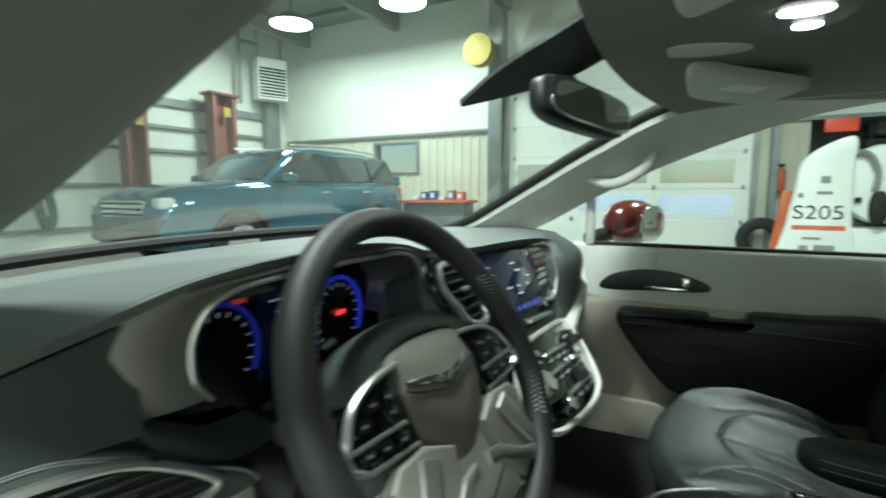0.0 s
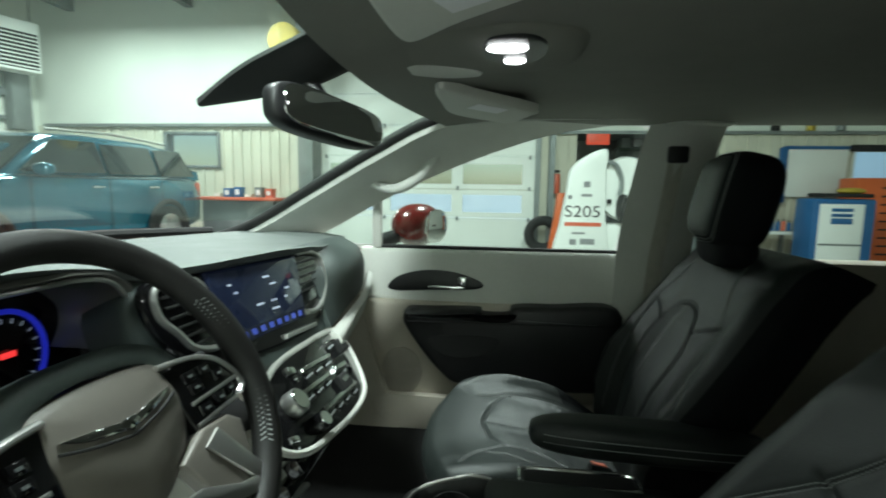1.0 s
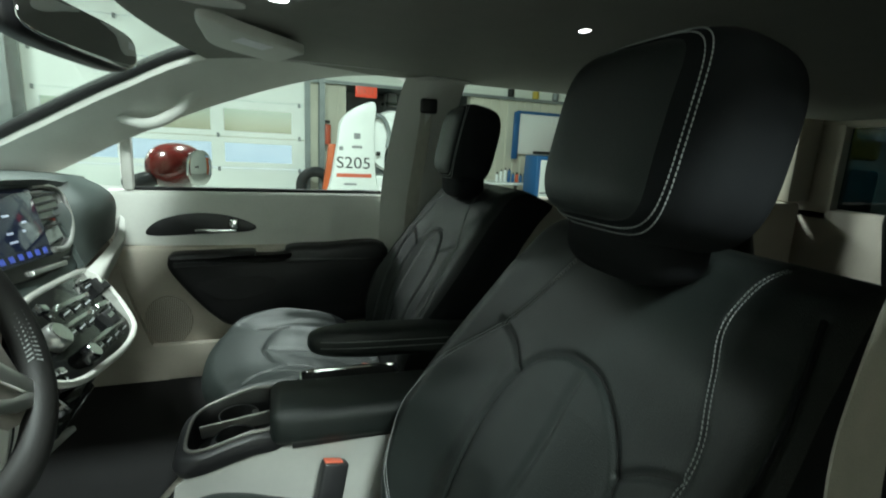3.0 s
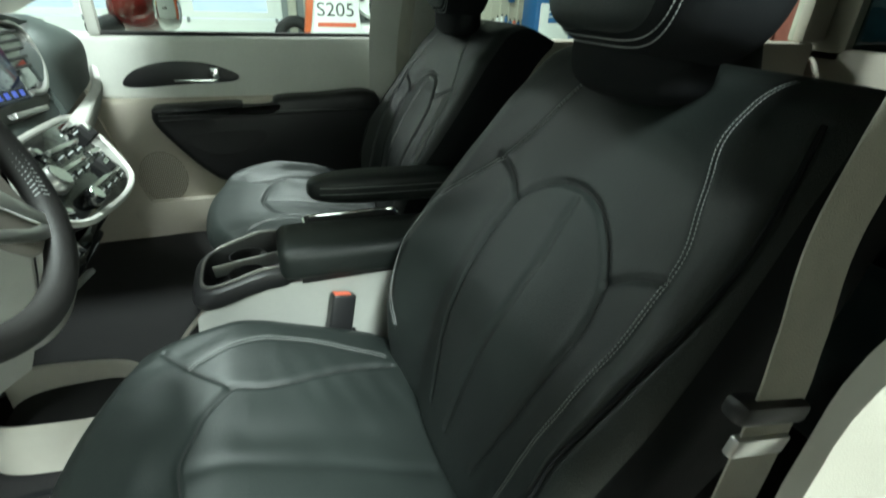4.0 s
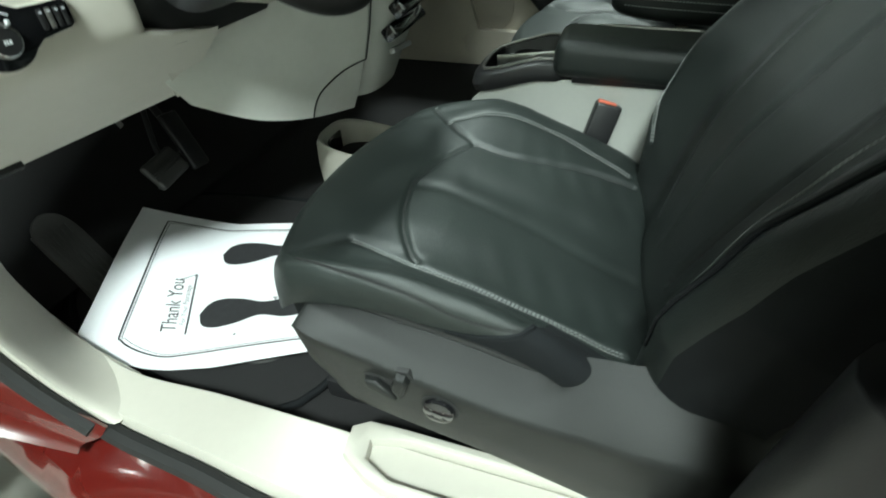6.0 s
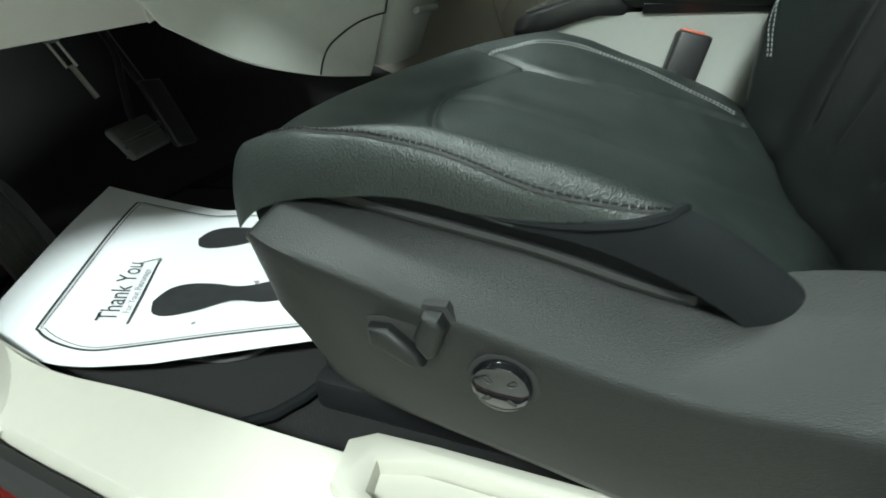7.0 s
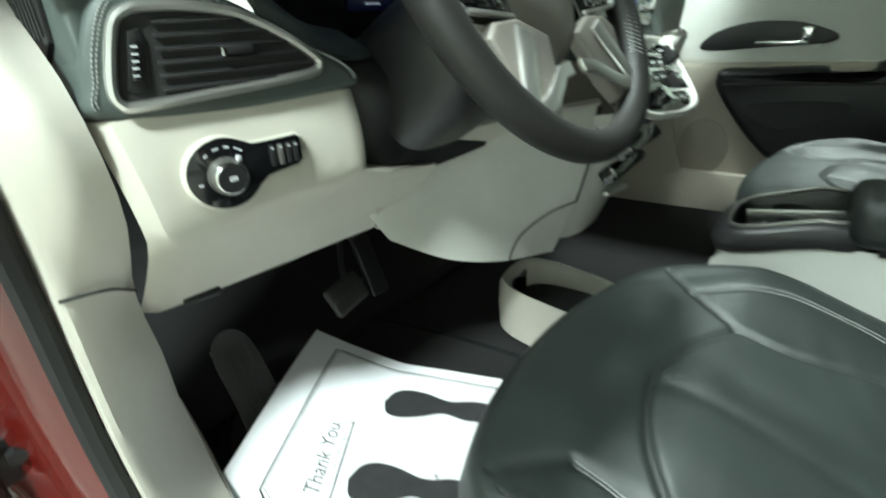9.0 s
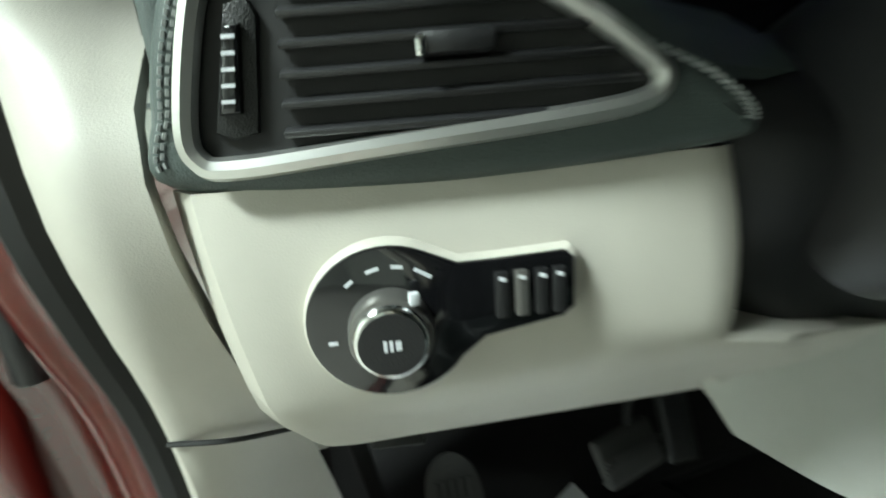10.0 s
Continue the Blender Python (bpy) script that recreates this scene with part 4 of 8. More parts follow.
    cpad = Pad(0.266, -0.215, 0.280, 0.034, 0.008, Matrix.Translation((cx, dy, 0.692)), lift, seams, lambda v: 1.0 - 0.08 * np.clip((v - 0.10) / 0.16, 0, 1) ** 2, 0.074, outer)
    cu = part("seat_cushion", cpad.mesh(), M_LEATHER, th, "black leather cushion with grey double stitching", 60)
    cpad.cloth(cu, 0.266, 210, 210, -0.075, outer)
    bm = B()
    hem = curve2([(outer * 0.232, -0.072), (outer * 0.245, -0.068), (outer * 0.262, -0.058), (outer * 0.275, -0.04), (outer * 0.286, -0.01), (outer * 0.292, 0.05)], 40)
    tube(bm, cpad.many(hem, -0.001), [0.0032 * min(1, (39 - i) / 14 + 0.1) for i in range(40)], 6)
    part("hem", bm, M_SUEDE, cu)
    for s, o, mt, th_ in ((inner, 0.0028, M_THREAD_MID, 0.0006), (inner, -0.0028, M_THREAD_MID, 0.0006), (edge, 0.0026, M_THREAD_MID, 0.0007), (edge, -0.0026, M_THREAD_MID, 0.0007), (rolled, 0.0014, M_THREAD_DARK, 0.0008)):
        bm = B()
        cpad.stitch(bm, s, o, 0.0046, 0.0030, th_)
        tagged(part("stitching", bm, mt, cu, "fine grey stitching", 0), kind="stuff")
    for s in (ins, diag, inner, edge, rolled):
        bm = B()
        tube(bm, cpad.many(s, 0.0003), 0.0009, 5)
        part("seam", bm, M_SEAL, cu)
    # dark skirt under the cushion
    bm = B()
    lu, lv, mv = 0.232 + 0.034 * math.pi / 2 + 0.008, 0.2135 + 0.034 * math.pi / 2 + 0.008, 0.0325
    ring = [(-lu + 2 * lu * i / 30, -lv) for i in range(30)] + [(lu, -lv + 2 * lv * i / 30) for i in range(30)]
    ring = cpad.many([(a, mv + b) for a, b in ring + [(-a, -b) for a, b in ring]])
    mid = Vector((cx, dy + 0.02, 0))
    loft(bm, [[Vector((mid.x + (p.x - mid.x) * k, mid.y + (p.y - mid.y) * k, p.z + 0.008 if h is None else min(h, p.z - 0.01))) for p in ring] for k, h in ((0.955, None), (0.945, 0.60), (0.93, 0.55))], caps=False)
    part("cushion_skirt", bm, M_SUEDE, th)
    bm = B()
    box(bm, (cx, dy - 0.0, 0.515), (0.40, 0.40, 0.14), 0.03)
    part("seat_base", bm, M_BLACK, th)
    for sx in (-0.17, 0.17):
        bm = B()
        box(bm, (cx + sx, dy - 0.02, 0.43), (0.05, 0.46, 0.04), 0.008)
        part("seat_rail", bm, M_BLACK, th)
    # backrest: u across, v up the incline, w out of the face
    tilt = Matrix(((1, 0, 0, 0), (0, -0.4472, 0.8944, 0), (0, 0.8944, 0.4472, 0), (0, 0, 0, 1)))
    bplace = Matrix.Translation((cx, dy - 0.185, 0.66)) @ tilt
    def lines(points, n):
        """A line drawn for a seat whose outboard side has negative u."""
        return [(-outer * a, b) for a, b in curve2(points, n)]

    oval = lines([(0.045, 0.0), (0.068, 0.083), (0.078, 0.156), (0.085, 0.229), (0.080, 0.285), (0.066, 0.320), (0.045, 0.346), (0.010, 0.364), (-0.030, 0.367), (-0.065, 0.360), (-0.092, 0.342), (-0.114, 0.320), (-0.131, 0.293), (-0.139, 0.25), (-0.134, 0.19), (-0.12, 0.10), (-0.10, 0.0)], 80)
    bside = lines([(-0.180, 0.0), (-0.177, 0.096), (-0.187, 0.193), (-0.198, 0.285), (-0.201, 0.335), (-0.197, 0.372), (-0.180, 0.418), (-0.164, 0.460), (-0.165, 0.50), (-0.172, 0.545)], 56)
    inside = lines([(0.205, 0.02), (0.232, 0.09), (0.246, 0.15), (0.236, 0.21), (0.200, 0.293), (0.152, 0.365), (0.122, 0.42), (0.104, 0.47), (0.090, 0.53)], 56)
    pipe = lines([(-0.225, 0.0), (-0.225, 0.098), (-0.227, 0.183), (-0.236, 0.269), (-0.247, 0.343), (-0.250, 0.405), (-0.247, 0.452), (-0.240, 0.50)], 40)
    join_in = lines([(0.073, 0.312), (0.119, 0.336), (0.172, 0.352)], 10)
    join_out = lines([(-0.131, 0.298), (-0.16, 0.32), (-0.198, 0.336)], 10)
    midl = lines([(-0.028, 0.352), (-0.036, 0.29), (-0.035, 0.233), (-0.030, 0.143), (-0.02, 0.0)], 20)
    bseams = [(oval, 0.0045, 0.0045), (bside, 0.0035, 0.003), (inside, 0.0035, 0.003), (pipe, 0.004, 0.004),
              (join_in, 0.004, 0.004), (join_out, 0.004, 0.004), (midl, 0.006, 0.003)]

    def blift(u, v):
        a = np.abs(u)
        bol = 0.045 * np.clip((a - 0.12) / 0.10, 0, 1) ** 1.5 * np.clip((0.46 - v) / 0.30, 0, 1) * np.clip((v + 0.12) / 0.16, 0, 1)
        inset = 0.008 * np.exp(-(u / 0.09) ** 4) * np.clip((0.37 - v) / 0.05, 0, 1)
        lumbar = 0.012 * np.exp(-((v - 0.18) / 0.12) ** 2) * np.exp(-(u / 0.2) ** 2)
        top = -0.03 * np.clip((v - 0.42) / 0.12, 0, 1) ** 2
        base = -0.036 * np.clip((0.15 - v) / 0.21, 0, 1.2) ** 1.6
        return bol + inset + lumbar + top + base + 0.0012 * np.sin(v * 70 + u * 40) * np.exp(-((a - 0.19) / 0.05) ** 2)

    bpad = Pad(0.278, -0.09, 0.555, 0.05, 0.065, bplace, blift, bseams, lambda v: 1.0 - 0.17 * np.clip((v - 0.22) / 0.33, 0, 1) ** 1.4 - 0.16 * np.clip((0.12 - v) / 0.20, 0, 1))
    bk = part("backrest", bpad.mesh(210, 250), M_LEATHER, th, "black leather backrest with grey double stitching", 60)
    bpad.cloth(bk, 0.268, 210, 250)
    for s in (bside, inside):
        for o in (0.003, -0.003):
            bm = B()
            bpad.stitch(bm, s, o * 0.85, 0.0044, 0.0029, 0.0006)
            tagged(part("stitching", bm, M_THREAD, bk, "pale grey stitching", 0), kind="stuff")
    bm = B()
    tube(bm, bpad.many(pipe, 0.003), 0.0024, 6)
    part("piping", bm, M_SUEDE, bk)
    for s in (oval, join_in, join_out, bside, inside):
        bm = B()
        tube(bm, bpad.many(s, 0.0003), 0.0009, 5)
        part("seam", bm, M_SEAL, bk)
    bm = B()
    box(bm, (0, 0.235, -0.085), (0.47, 0.58, 0.07), 0.03, seg=4, m=bplace)
    part("seat_back_shell", bm, M_SUEDE, th, "black cloth rear of the backrest")
    # headrest
    hm = Matrix.Translation((cx - 0.022, dy - 0.405, 1.232)) @ pose(0, 0, 0, 12, 0, 0)
    k = hx / 0.128
    bm = B()
    blob(bm, (0, 0, 0), (0.130 * k, 0.060, 0.104), 3.6, 56, 34)
    bmesh.ops.transform(bm, matrix=hm, verts=bm.verts)
    hd = part("headrest", bm, M_SUEDE, th, "black padded headrest")
    bm = B()
    blob(bm, (0.018 * k, 0.014, 0.0), (0.108 * k, 0.050, 0.094), 4.2, 56, 34)
    bmesh.ops.transform(bm, matrix=hm, verts=bm.verts)
    part("headrest_face", bm, M_LEATHER, hd, "black leather face of the headrest")
    n = 150
    for row, g in enumerate((1.0, 1.05)):
        bm = B()
        ring = []
        for q in range(n):
            t = math.tau * q / n
            cs, sn = math.cos(t), math.sin(t)
            hx_, hz_ = 0.018 * k + 0.1095 * k * g * math.copysign(abs(cs) ** 0.48, cs), 0.0955 * g * math.copysign(abs(sn) ** 0.48, sn)
            hy_ = 0.060 * max(0.02, 1 - abs(hx_ / (0.130 * k)) ** 3.6 - abs(hz_ / 0.104) ** 3.6) ** (1 / 3.6)
            ring.append(hm @ Vector((hx_, hy_ + 0.0012, hz_)))
        acc = 0.0
        for q in range(n):
            d = ring[(q + 1) % n] - ring[q]
            while acc < d.length:
                e = ring[q] + d.normalized() * acc
                cyl(bm, e, e + d.normalized() * 0.0036, 0.0007, seg=5)
                acc += 0.0052
            acc -= d.length
        tagged(part("stitching", bm, M_THREAD, hd, "pale grey stitching", 0), kind="stuff")
    bm = B()
    blob(bm, (cx - 0.01, dy - 0.40, 1.13), (0.09, 0.045, 0.045), 3.0, 30, 16)
    part("headrest_neck", bm, M_SUEDE, th)
    return th


def seat_shield(parent, cx, dy, outer):
    """The moulded side cover of a power seat with its switches."""
    x0 = cx + outer * 0.258
    top = curve2([(0.172, 0.648), (0.166, 0.660), (0.150, 0.6635), (0.10, 0.657), (0.05, 0.649), (0.0, 0.641), (-0.05, 0.629), (-0.08, 0.624), (-0.105, 0.627), (-0.14, 0.639), (-0.19, 0.648), (-0.26, 0.652), (-0.33, 0.650)], 56)
    low = curve2([(0.176, 0.636), (0.174, 0.612), (0.165, 0.583), (0.149, 0.553), (0.132, 0.525), (0.09, 0.509), (0.0, 0.489), (-0.10, 0.470), (-0.20, 0.452), (-0.26, 0.444), (-0.33, 0.440)], 56)
    rows = []
    for f, o in ((-0.05, -0.055), (0.0, -0.034), (0.015, -0.030), (0.10, -0.012), (0.19, 0.004), (0.215, 0.0075), (0.26, 0.008), (0.36, 0.007), (0.6, 0.003), (0.88, -0.005), (0.97, -0.012), (1.0, -0.03)):
        rows.append([Vector((x0 + outer * (o + 0.006 + 0.013 * min(1, max(0, (-0.09 - a[0]) / 0.08)) - 0.05 * max(0, (-0.25 - a[0]) / 0.08) ** 2) - outer * 0.02 * max(0, (a[0] - 0.13) / 0.06) ** 2, dy + a[0] + (b[0] - a[0]) * f, a[1] + (b[1] - a[1]) * f)) for a, b in zip(top, low)])
    bm = B()
    sheet(bm, [[r[i] for r in rows] for i in range(56)], 0.004)
    sh = part("side_shield", bm, M_SHIELD, parent, "black moulded side cover with power switches", 50)
    bm = B()
    tube(bm, [Vector((x0 - outer * 0.030, dy + a, b + 0.004)) for a, b in top if a > -0.09], 0.0045, 8)
    part("cover_gap", bm, M_SEAL, sh)
    xs = x0 + outer * 0.014
    # two-piece seat switch
    P = lambda a, b, h: (xs + outer * h * 0.75 - outer * 0.002, dy + a - 0.004, b + 0.005)
    bm = B()
    rim = [(0.094, 0.605), (0.094, 0.588), (0.066, 0.574), (0.054, 0.574), (0.045, 0.594), (0.038, 0.612), (0.044, 0.622), (0.058, 0.621), (0.066, 0.606), (0.082, 0.608)]
    prism(bm, rim, lambda a, b, h: P(a, b, h - 0.006), 0.008, 0.001)
    sw = part("switch_bezel", bm, M_SEAL, sh)
    bm = B()
    prism(bm, [(0.091, 0.602), (0.091, 0.590), (0.066, 0.578), (0.057, 0.580), (0.060, 0.588), (0.078, 0.603)], P, 0.013, 0.004, 3)
    part("slide_switch", bm, M_SHIELD, sw)
    bm = B()
    prism(bm, [(0.0545, 0.586), (0.049, 0.590), (0.042, 0.611), (0.046, 0.618), (0.056, 0.618), (0.062, 0.602), (0.061, 0.594)], P, 0.014, 0.005, 3)
    part("recline_switch", bm, M_SHIELD, sw)
    bm = B()
    cyl(bm, P(0.012, 0.576, -0.004), P(0.012, 0.576, 0.003), 0.021, seg=36, bevel=0.002)
    kb = part("lumbar_rim", bm, M_SEAL, sh)
    bm = B()
    cyl(bm, P(0.012, 0.576, 0.0), P(0.012, 0.576, 0.012), 0.0185, 0.0172, 36, 0.004)
    for k in range(4):
        t = math.pi / 4 + k * math.pi / 2
        box(bm, P(0.012 + 0.010 * math.cos(t), 0.576 + 0.010 * math.sin(t), 0.0118), (0.0012, 0.006, 0.0035), 0.0005, (math.degrees(t), 0, 0))
    part("lumbar_knob", bm, M_GLOSS, kb, "round black lumbar knob")


drv = build_seat("driver_seat", 0.522, 0.0, -1, "black leather driver's seat with grey stitching")
seat_shield(drv, 0.522, 0.0, -1)
pas = build_seat("passenger_seat", 1.37, -0.125, 1, "black leather passenger seat with folded-down armrest", 0.10)


def seat_armrest(parent):
    m = pose(1.085, -0.30, 0.795, 1.5, 0, 0)
    bm = B()
    blob(bm, (0, 0, 0), (0.042, 0.215, 0.034), 3.4, 28, 24, m.to_3x3())
    bmesh.ops.translate(bm, vec=m.translation, verts=bm.verts)
    a = part("armrest", bm, M_LEATHER, parent, "black leather armrest")
    bm = B()
    for z in (0.010, -0.004):
        for k in range(64):
            y = 0.185 - k * 0.0062
            for s in (-1, 1):
                t = abs((0.042 ** 3.4 * (1 - abs(y / 0.215) ** 3.4 - abs(z / 0.034) ** 3.4))) ** (1 / 3.4)
                cyl(bm, m @ Vector((s * (t + 0.0006), y, z)), m @ Vector((s * (t + 0.0006), y + 0.0045, z)), 0.0009, seg=4)
    tagged(part("stitching", bm, M_THREAD, a, "", 0), kind="stuff")


seat_armrest(pas)


def second_row_seat(cx, y):
    th = thing("second_row_seat", (cx, y, 0.41), "black second-row seat behind the front seats", "car seat", "second row seats")
    bm = B()
    box(bm, (cx, y, 0.60), (0.50, 0.50, 0.16), 0.05, seg=4)
    part("seat_cushion", bm, M_LEATHER, th)
    bm = B()
    box(bm, (cx, y - 0.30, 0.88), (0.48, 0.13, 0.60), 0.05, (-18, 0, 0), seg=4)
    part("backrest", bm, M_LEATHER, th)
    bm = B()
    blob(bm, (cx, y - 0.41, 1.24), (0.13, 0.05, 0.09), 3.5)
    part("headrest", bm, M_SUEDE, th)
    for sx in (-0.17, 0.17):
        bm = B()
        box(bm, (cx + sx, y, 0.465), (0.05, 0.42, 0.12), 0.01)
        part("leg", bm, M_BLACK, th)


second_row_seat(0.50, -1.05)
second_row_seat(1.42, -1.15)


# ---------------------------------------------------------------- dashboard
dash = thing("dashboard", (CX, 0.6, 0.75), "soft black dashboard with cream lower panels", "dashboard")
# upper pad with a hood over the instruments
PAD_EDGE = spline([(0.225, 0.475, 1.098), (0.272, 0.45, 1.118), (0.301, 0.44, 1.128), (0.336, 0.43, 1.139), (0.378, 0.415, 1.154), (0.429, 0.40, 1.164), (0.493, 0.392, 1.168), (0.577, 0.388, 1.169), (0.65, 0.388, 1.160), (0.711, 0.385, 1.146), (0.80, 0.37, 1.142), (0.884, 0.36, 1.141), (1.017, 0.36, 1.136), (1.15, 0.365, 1.126), (1.30, 0.39, 1.11), (1.50, 0.44, 1.10), (1.785, 0.50, 1.085)], 160)
PEX = [p.x for p in PAD_EDGE]


def dash_point(x, f):
    """Pad over the dash: f = 0 at the rear edge, 1 at the windscreen."""
    yr = float(np.interp(x, PEX, [p.y for p in PAD_EDGE]))
    zr = float(np.interp(x, PEX, [p.z for p in PAD_EDGE]))
    y = yr + (1.08 - 0.22 * ((x - CX) / 0.8) ** 2 - yr) * f
    z = zr + (1.095 - zr) * f ** 0.8 + 0.010 * math.sin(math.pi * min(1, f * 1.2)) * (1 - 0.5 * f)
    return Vector((x, y, z))


rows = []
for j in range(22):
    f = j / 21
    rows.append([dash_point(0.225 + 1.56 * i / 90, f) for i in range(91)])
bm = B()
lip = [p + Vector((0, 0.004, -0.009)) for p in rows[0]]
lip2 = [p + Vector((0, 0.035, -0.022)) for p in rows[0]]
sheet(bm, [lip2, lip] + rows, 0.010)
part("dash_top", bm, M_DASHTOP, dash, "grey-black soft dash top")
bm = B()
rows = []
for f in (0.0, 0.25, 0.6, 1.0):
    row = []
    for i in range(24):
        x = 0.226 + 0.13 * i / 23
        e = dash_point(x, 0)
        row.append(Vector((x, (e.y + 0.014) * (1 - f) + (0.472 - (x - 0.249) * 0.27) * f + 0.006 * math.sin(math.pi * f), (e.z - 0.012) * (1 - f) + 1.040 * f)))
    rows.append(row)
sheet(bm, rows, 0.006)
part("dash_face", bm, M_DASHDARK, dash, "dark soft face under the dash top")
# left end: leather panel round the vent
LY = lambda x: 0.466 - (x - 0.249) * 0.27
LP = lambda a, b, h: (a - 0.25 * h, LY(a) - h, b)
bm = B()
out = spline([(0.236, 0.957, 0), (0.234, 0.984, 0), (0.242, 1.014, 0), (0.254, 1.036, 0), (0.270, 1.045, 0), (0.305, 1.045, 0), (0.349, 1.030, 0), (0.394, 1.000, 0), (0.430, 0.980, 0), (0.443, 0.964, 0), (0.425, 0.956, 0), (0.32, 0.951, 0)], 70, True)
prism(bm, [(p.x, p.y) for p in out], lambda a, b, h: (a, LY(a) + 0.05 - h, b), 0.05, 0.008, 4)
lv = part("vent_panel", bm, M_DASH, dash, "black stitched leather vent surround")
fine = spline([tuple(q) for q in out[:54]], 74)
for g in (0.0050, 0.0076):
    bm = B()
    for p, q in zip(fine[2:], fine[3:]):
        c = Vector((0.32, 1.0, 0))
        a = p + (c - p).normalized() * g
        e = p.lerp(q, 0.66)
        e = e + (c - e).normalized() * g
        cyl(bm, LP(a.x, a.y, 0.0002), LP(e.x, e.y, 0.0002), 0.0008, seg=5)
    tagged(part("stitching", bm, M_THREAD, lv, "pale stitching", 0), kind="stuff")
vent = [(0.2495, 0.9665), (0.2475, 0.980), (0.258, 1.017), (0.2685, 1.0275), (0.285, 1.030), (0.315, 1.0285), (0.345, 1.022), (0.375, 1.006), (0.398, 0.9885), (0.4025, 0.981), (0.396, 0.975), (0.37, 0.9715), (0.31, 0.967), (0.262, 0.9635)]
vo = spline([(a, b, 0) for a, b in vent], 90, True)
bm = B()
tube(bm, [LP(p.x, p.y, 0.004) for p in vo], 0.0042, 8, True)
part("vent_rim", bm, M_SATIN, lv, "satin silver vent rim")
bm = B()
prism(bm, [(p.x, p.y) for p in vo], lambda a, b, h: LP(a, b, 0.0005 + h), 0.002)
part("vent_throat", bm, M_SEAL, lv)
for k in range(6):
    z = 0.974 + k * 0.0092
    x0, x1 = 0.278 + 0.0008 * k, 0.397 - max(0, (z - 0.982)) * 0.95 - (0.004 if k == 0 else 0)
    bm = B()
    n = Vector((x1 - x0, LY(x1) - LY(x0), 0))
    ang = math.degrees(math.atan2(n.y, n.x))
    c = Vector(LP((x0 + x1) / 2, z, 0.0035))
    box(bm, c, (n.length, 0.006, 0.0026), 0.001, (22, 0, ang))
    part("vane", bm, M_BLACK, lv)
bm = B()
c = Vector(LP(0.335, 0.998, 0.007))
box(bm, c, (0.026, 0.008, 0.008), 0.003, (0, 0, -15))
vt = part("vane_tab", bm, M_BLACK, lv)
bm = B()
box(bm, Vector(LP(0.324, 0.997, 0.0095)), (0.004, 0.006, 0.007), 0.0015, (0, 0, -15))
part("chrome_dot", bm, M_CHROME, vt)
bm = B()
prism(bm, [(0.2565, 0.9755), (0.262, 0.973), (0.270, 0.9745), (0.2755, 1.010), (0.273, 1.016), (0.266, 1.014)], lambda a, b, h: LP(a, b, 0.002 + h), 0.003, 0.001)
part("wheel_cover", bm, M_SHIELD, lv)
bm = B()
prism(bm, [(0.2595, 0.981), (0.2665, 0.981), (0.2705, 1.008), (0.2655, 1.008)], lambda a, b, h: LP(a, b, 0.005 + h), 0.003, 0.002, 3)
tw = part("thumb_wheel", bm, M_GLOSS, lv)
for k in range(5):
    bm = B()
    box(bm, Vector(LP(0.2636 + 0.00085 * k, 0.985 + 0.0048 * k, 0.0083)), (0.0042, 0.0006, 0.0012), 0, (0, 0, -15))
    part("wheel_mark", bm, M_ICON, tw, "", 0)
# side window vent on the end of the dash
bm = B()
prism(bm, [(0.475, 0.955), (0.68, 0.92), (0.70, 1.09), (0.56, 1.085), (0.475, 1.05)], lambda a, b, h: (0.262 - h, a, b), 0.026, 0.008, 3)
part("dash_end", bm, M_DASH, dash)
bm = B()
prism(bm, [(0.545, 1.062), (0.50, 1.052), (0.508, 1.01), (0.53, 0.995), (0.56, 1.02)], lambda a, b, h: (0.238 - h, a, b), 0.006, 0.002)
sv = part("side_vent", bm, M_BLACK, dash)
for k in range(6):
    bm = B()
    box(bm, (0.2316, 0.511 + k * 0.0072, 1.031 - k * 0.002), (0.002, 0.0030, 0.034), 0)
    part("slot", bm, M_SEAL, sv)
# cream knee panel with the light switch
rows = []
for f in range(17):
    t = f / 16
    row = []
    for i in range(25):
        s = i / 24
        k = min(1, max(0, (t - 0.38) / 0.13))
        xl, xr = 0.232 + 0.039 * t ** 1.2, 0.452 + 0.012 * t + 0.123 * k * k * (3 - 2 * k)
        x = xl + (xr - xl) * s
        zb = 0.717 + 0.022 * s
        z = 0.955 + (zb - 0.955) * t
        yt = 0.466 - 0.05 * s
        yb = 0.632 - 0.085 * s
        k = max(0, (t - 0.42) / 0.58)
        y = yt + (yb - yt) * (k ** 1.15) + 0.006 * (1 - t) - 0.012 * math.sin(math.pi * min(1, t / 0.42)) * 0.5
        if s < 0.06:
            y += 0.02 * (1 - s / 0.06) ** 2
        if s > 0.93 and t < 0.5:
            y += 0.03 * ((s - 0.93) / 0.07) ** 2
        row.append(Vector((x, y, z)))
    rows.append(row)
bm = B()
sheet(bm, rows, 0.008)
kp = part("knee_panel", bm, M_CREAM, dash, "cream lower dash panel")
HY = lambda x: 0.4545 - (x - 0.26) * 0.235
HP = lambda a, b, h: (a - 0.22 * h, HY(a) - h, b)
bez = [(0.302 + 0.0335 * math.cos(t), 0.903 + 0.0335 * math.sin(t)) for t in [math.radians(d) for d in range(62, 330, 8)]]
bez += [(0.340, 0.8925), (0.372, 0.898), (0.3765, 0.902), (0.3765, 0.924), (0.373, 0.9275), (0.345, 0.9265), (0.330, 0.9265)]
bez = [(0.318 + (a - 0.318) * 0.9, 0.908 + (b - 0.908) * 0.88) for a, b in bez]
bm = B()
ring = [(0.3075 + (a - 0.3075) * 1.06, 0.9035 + (b - 0.905) * 1.10) for a, b in bez]
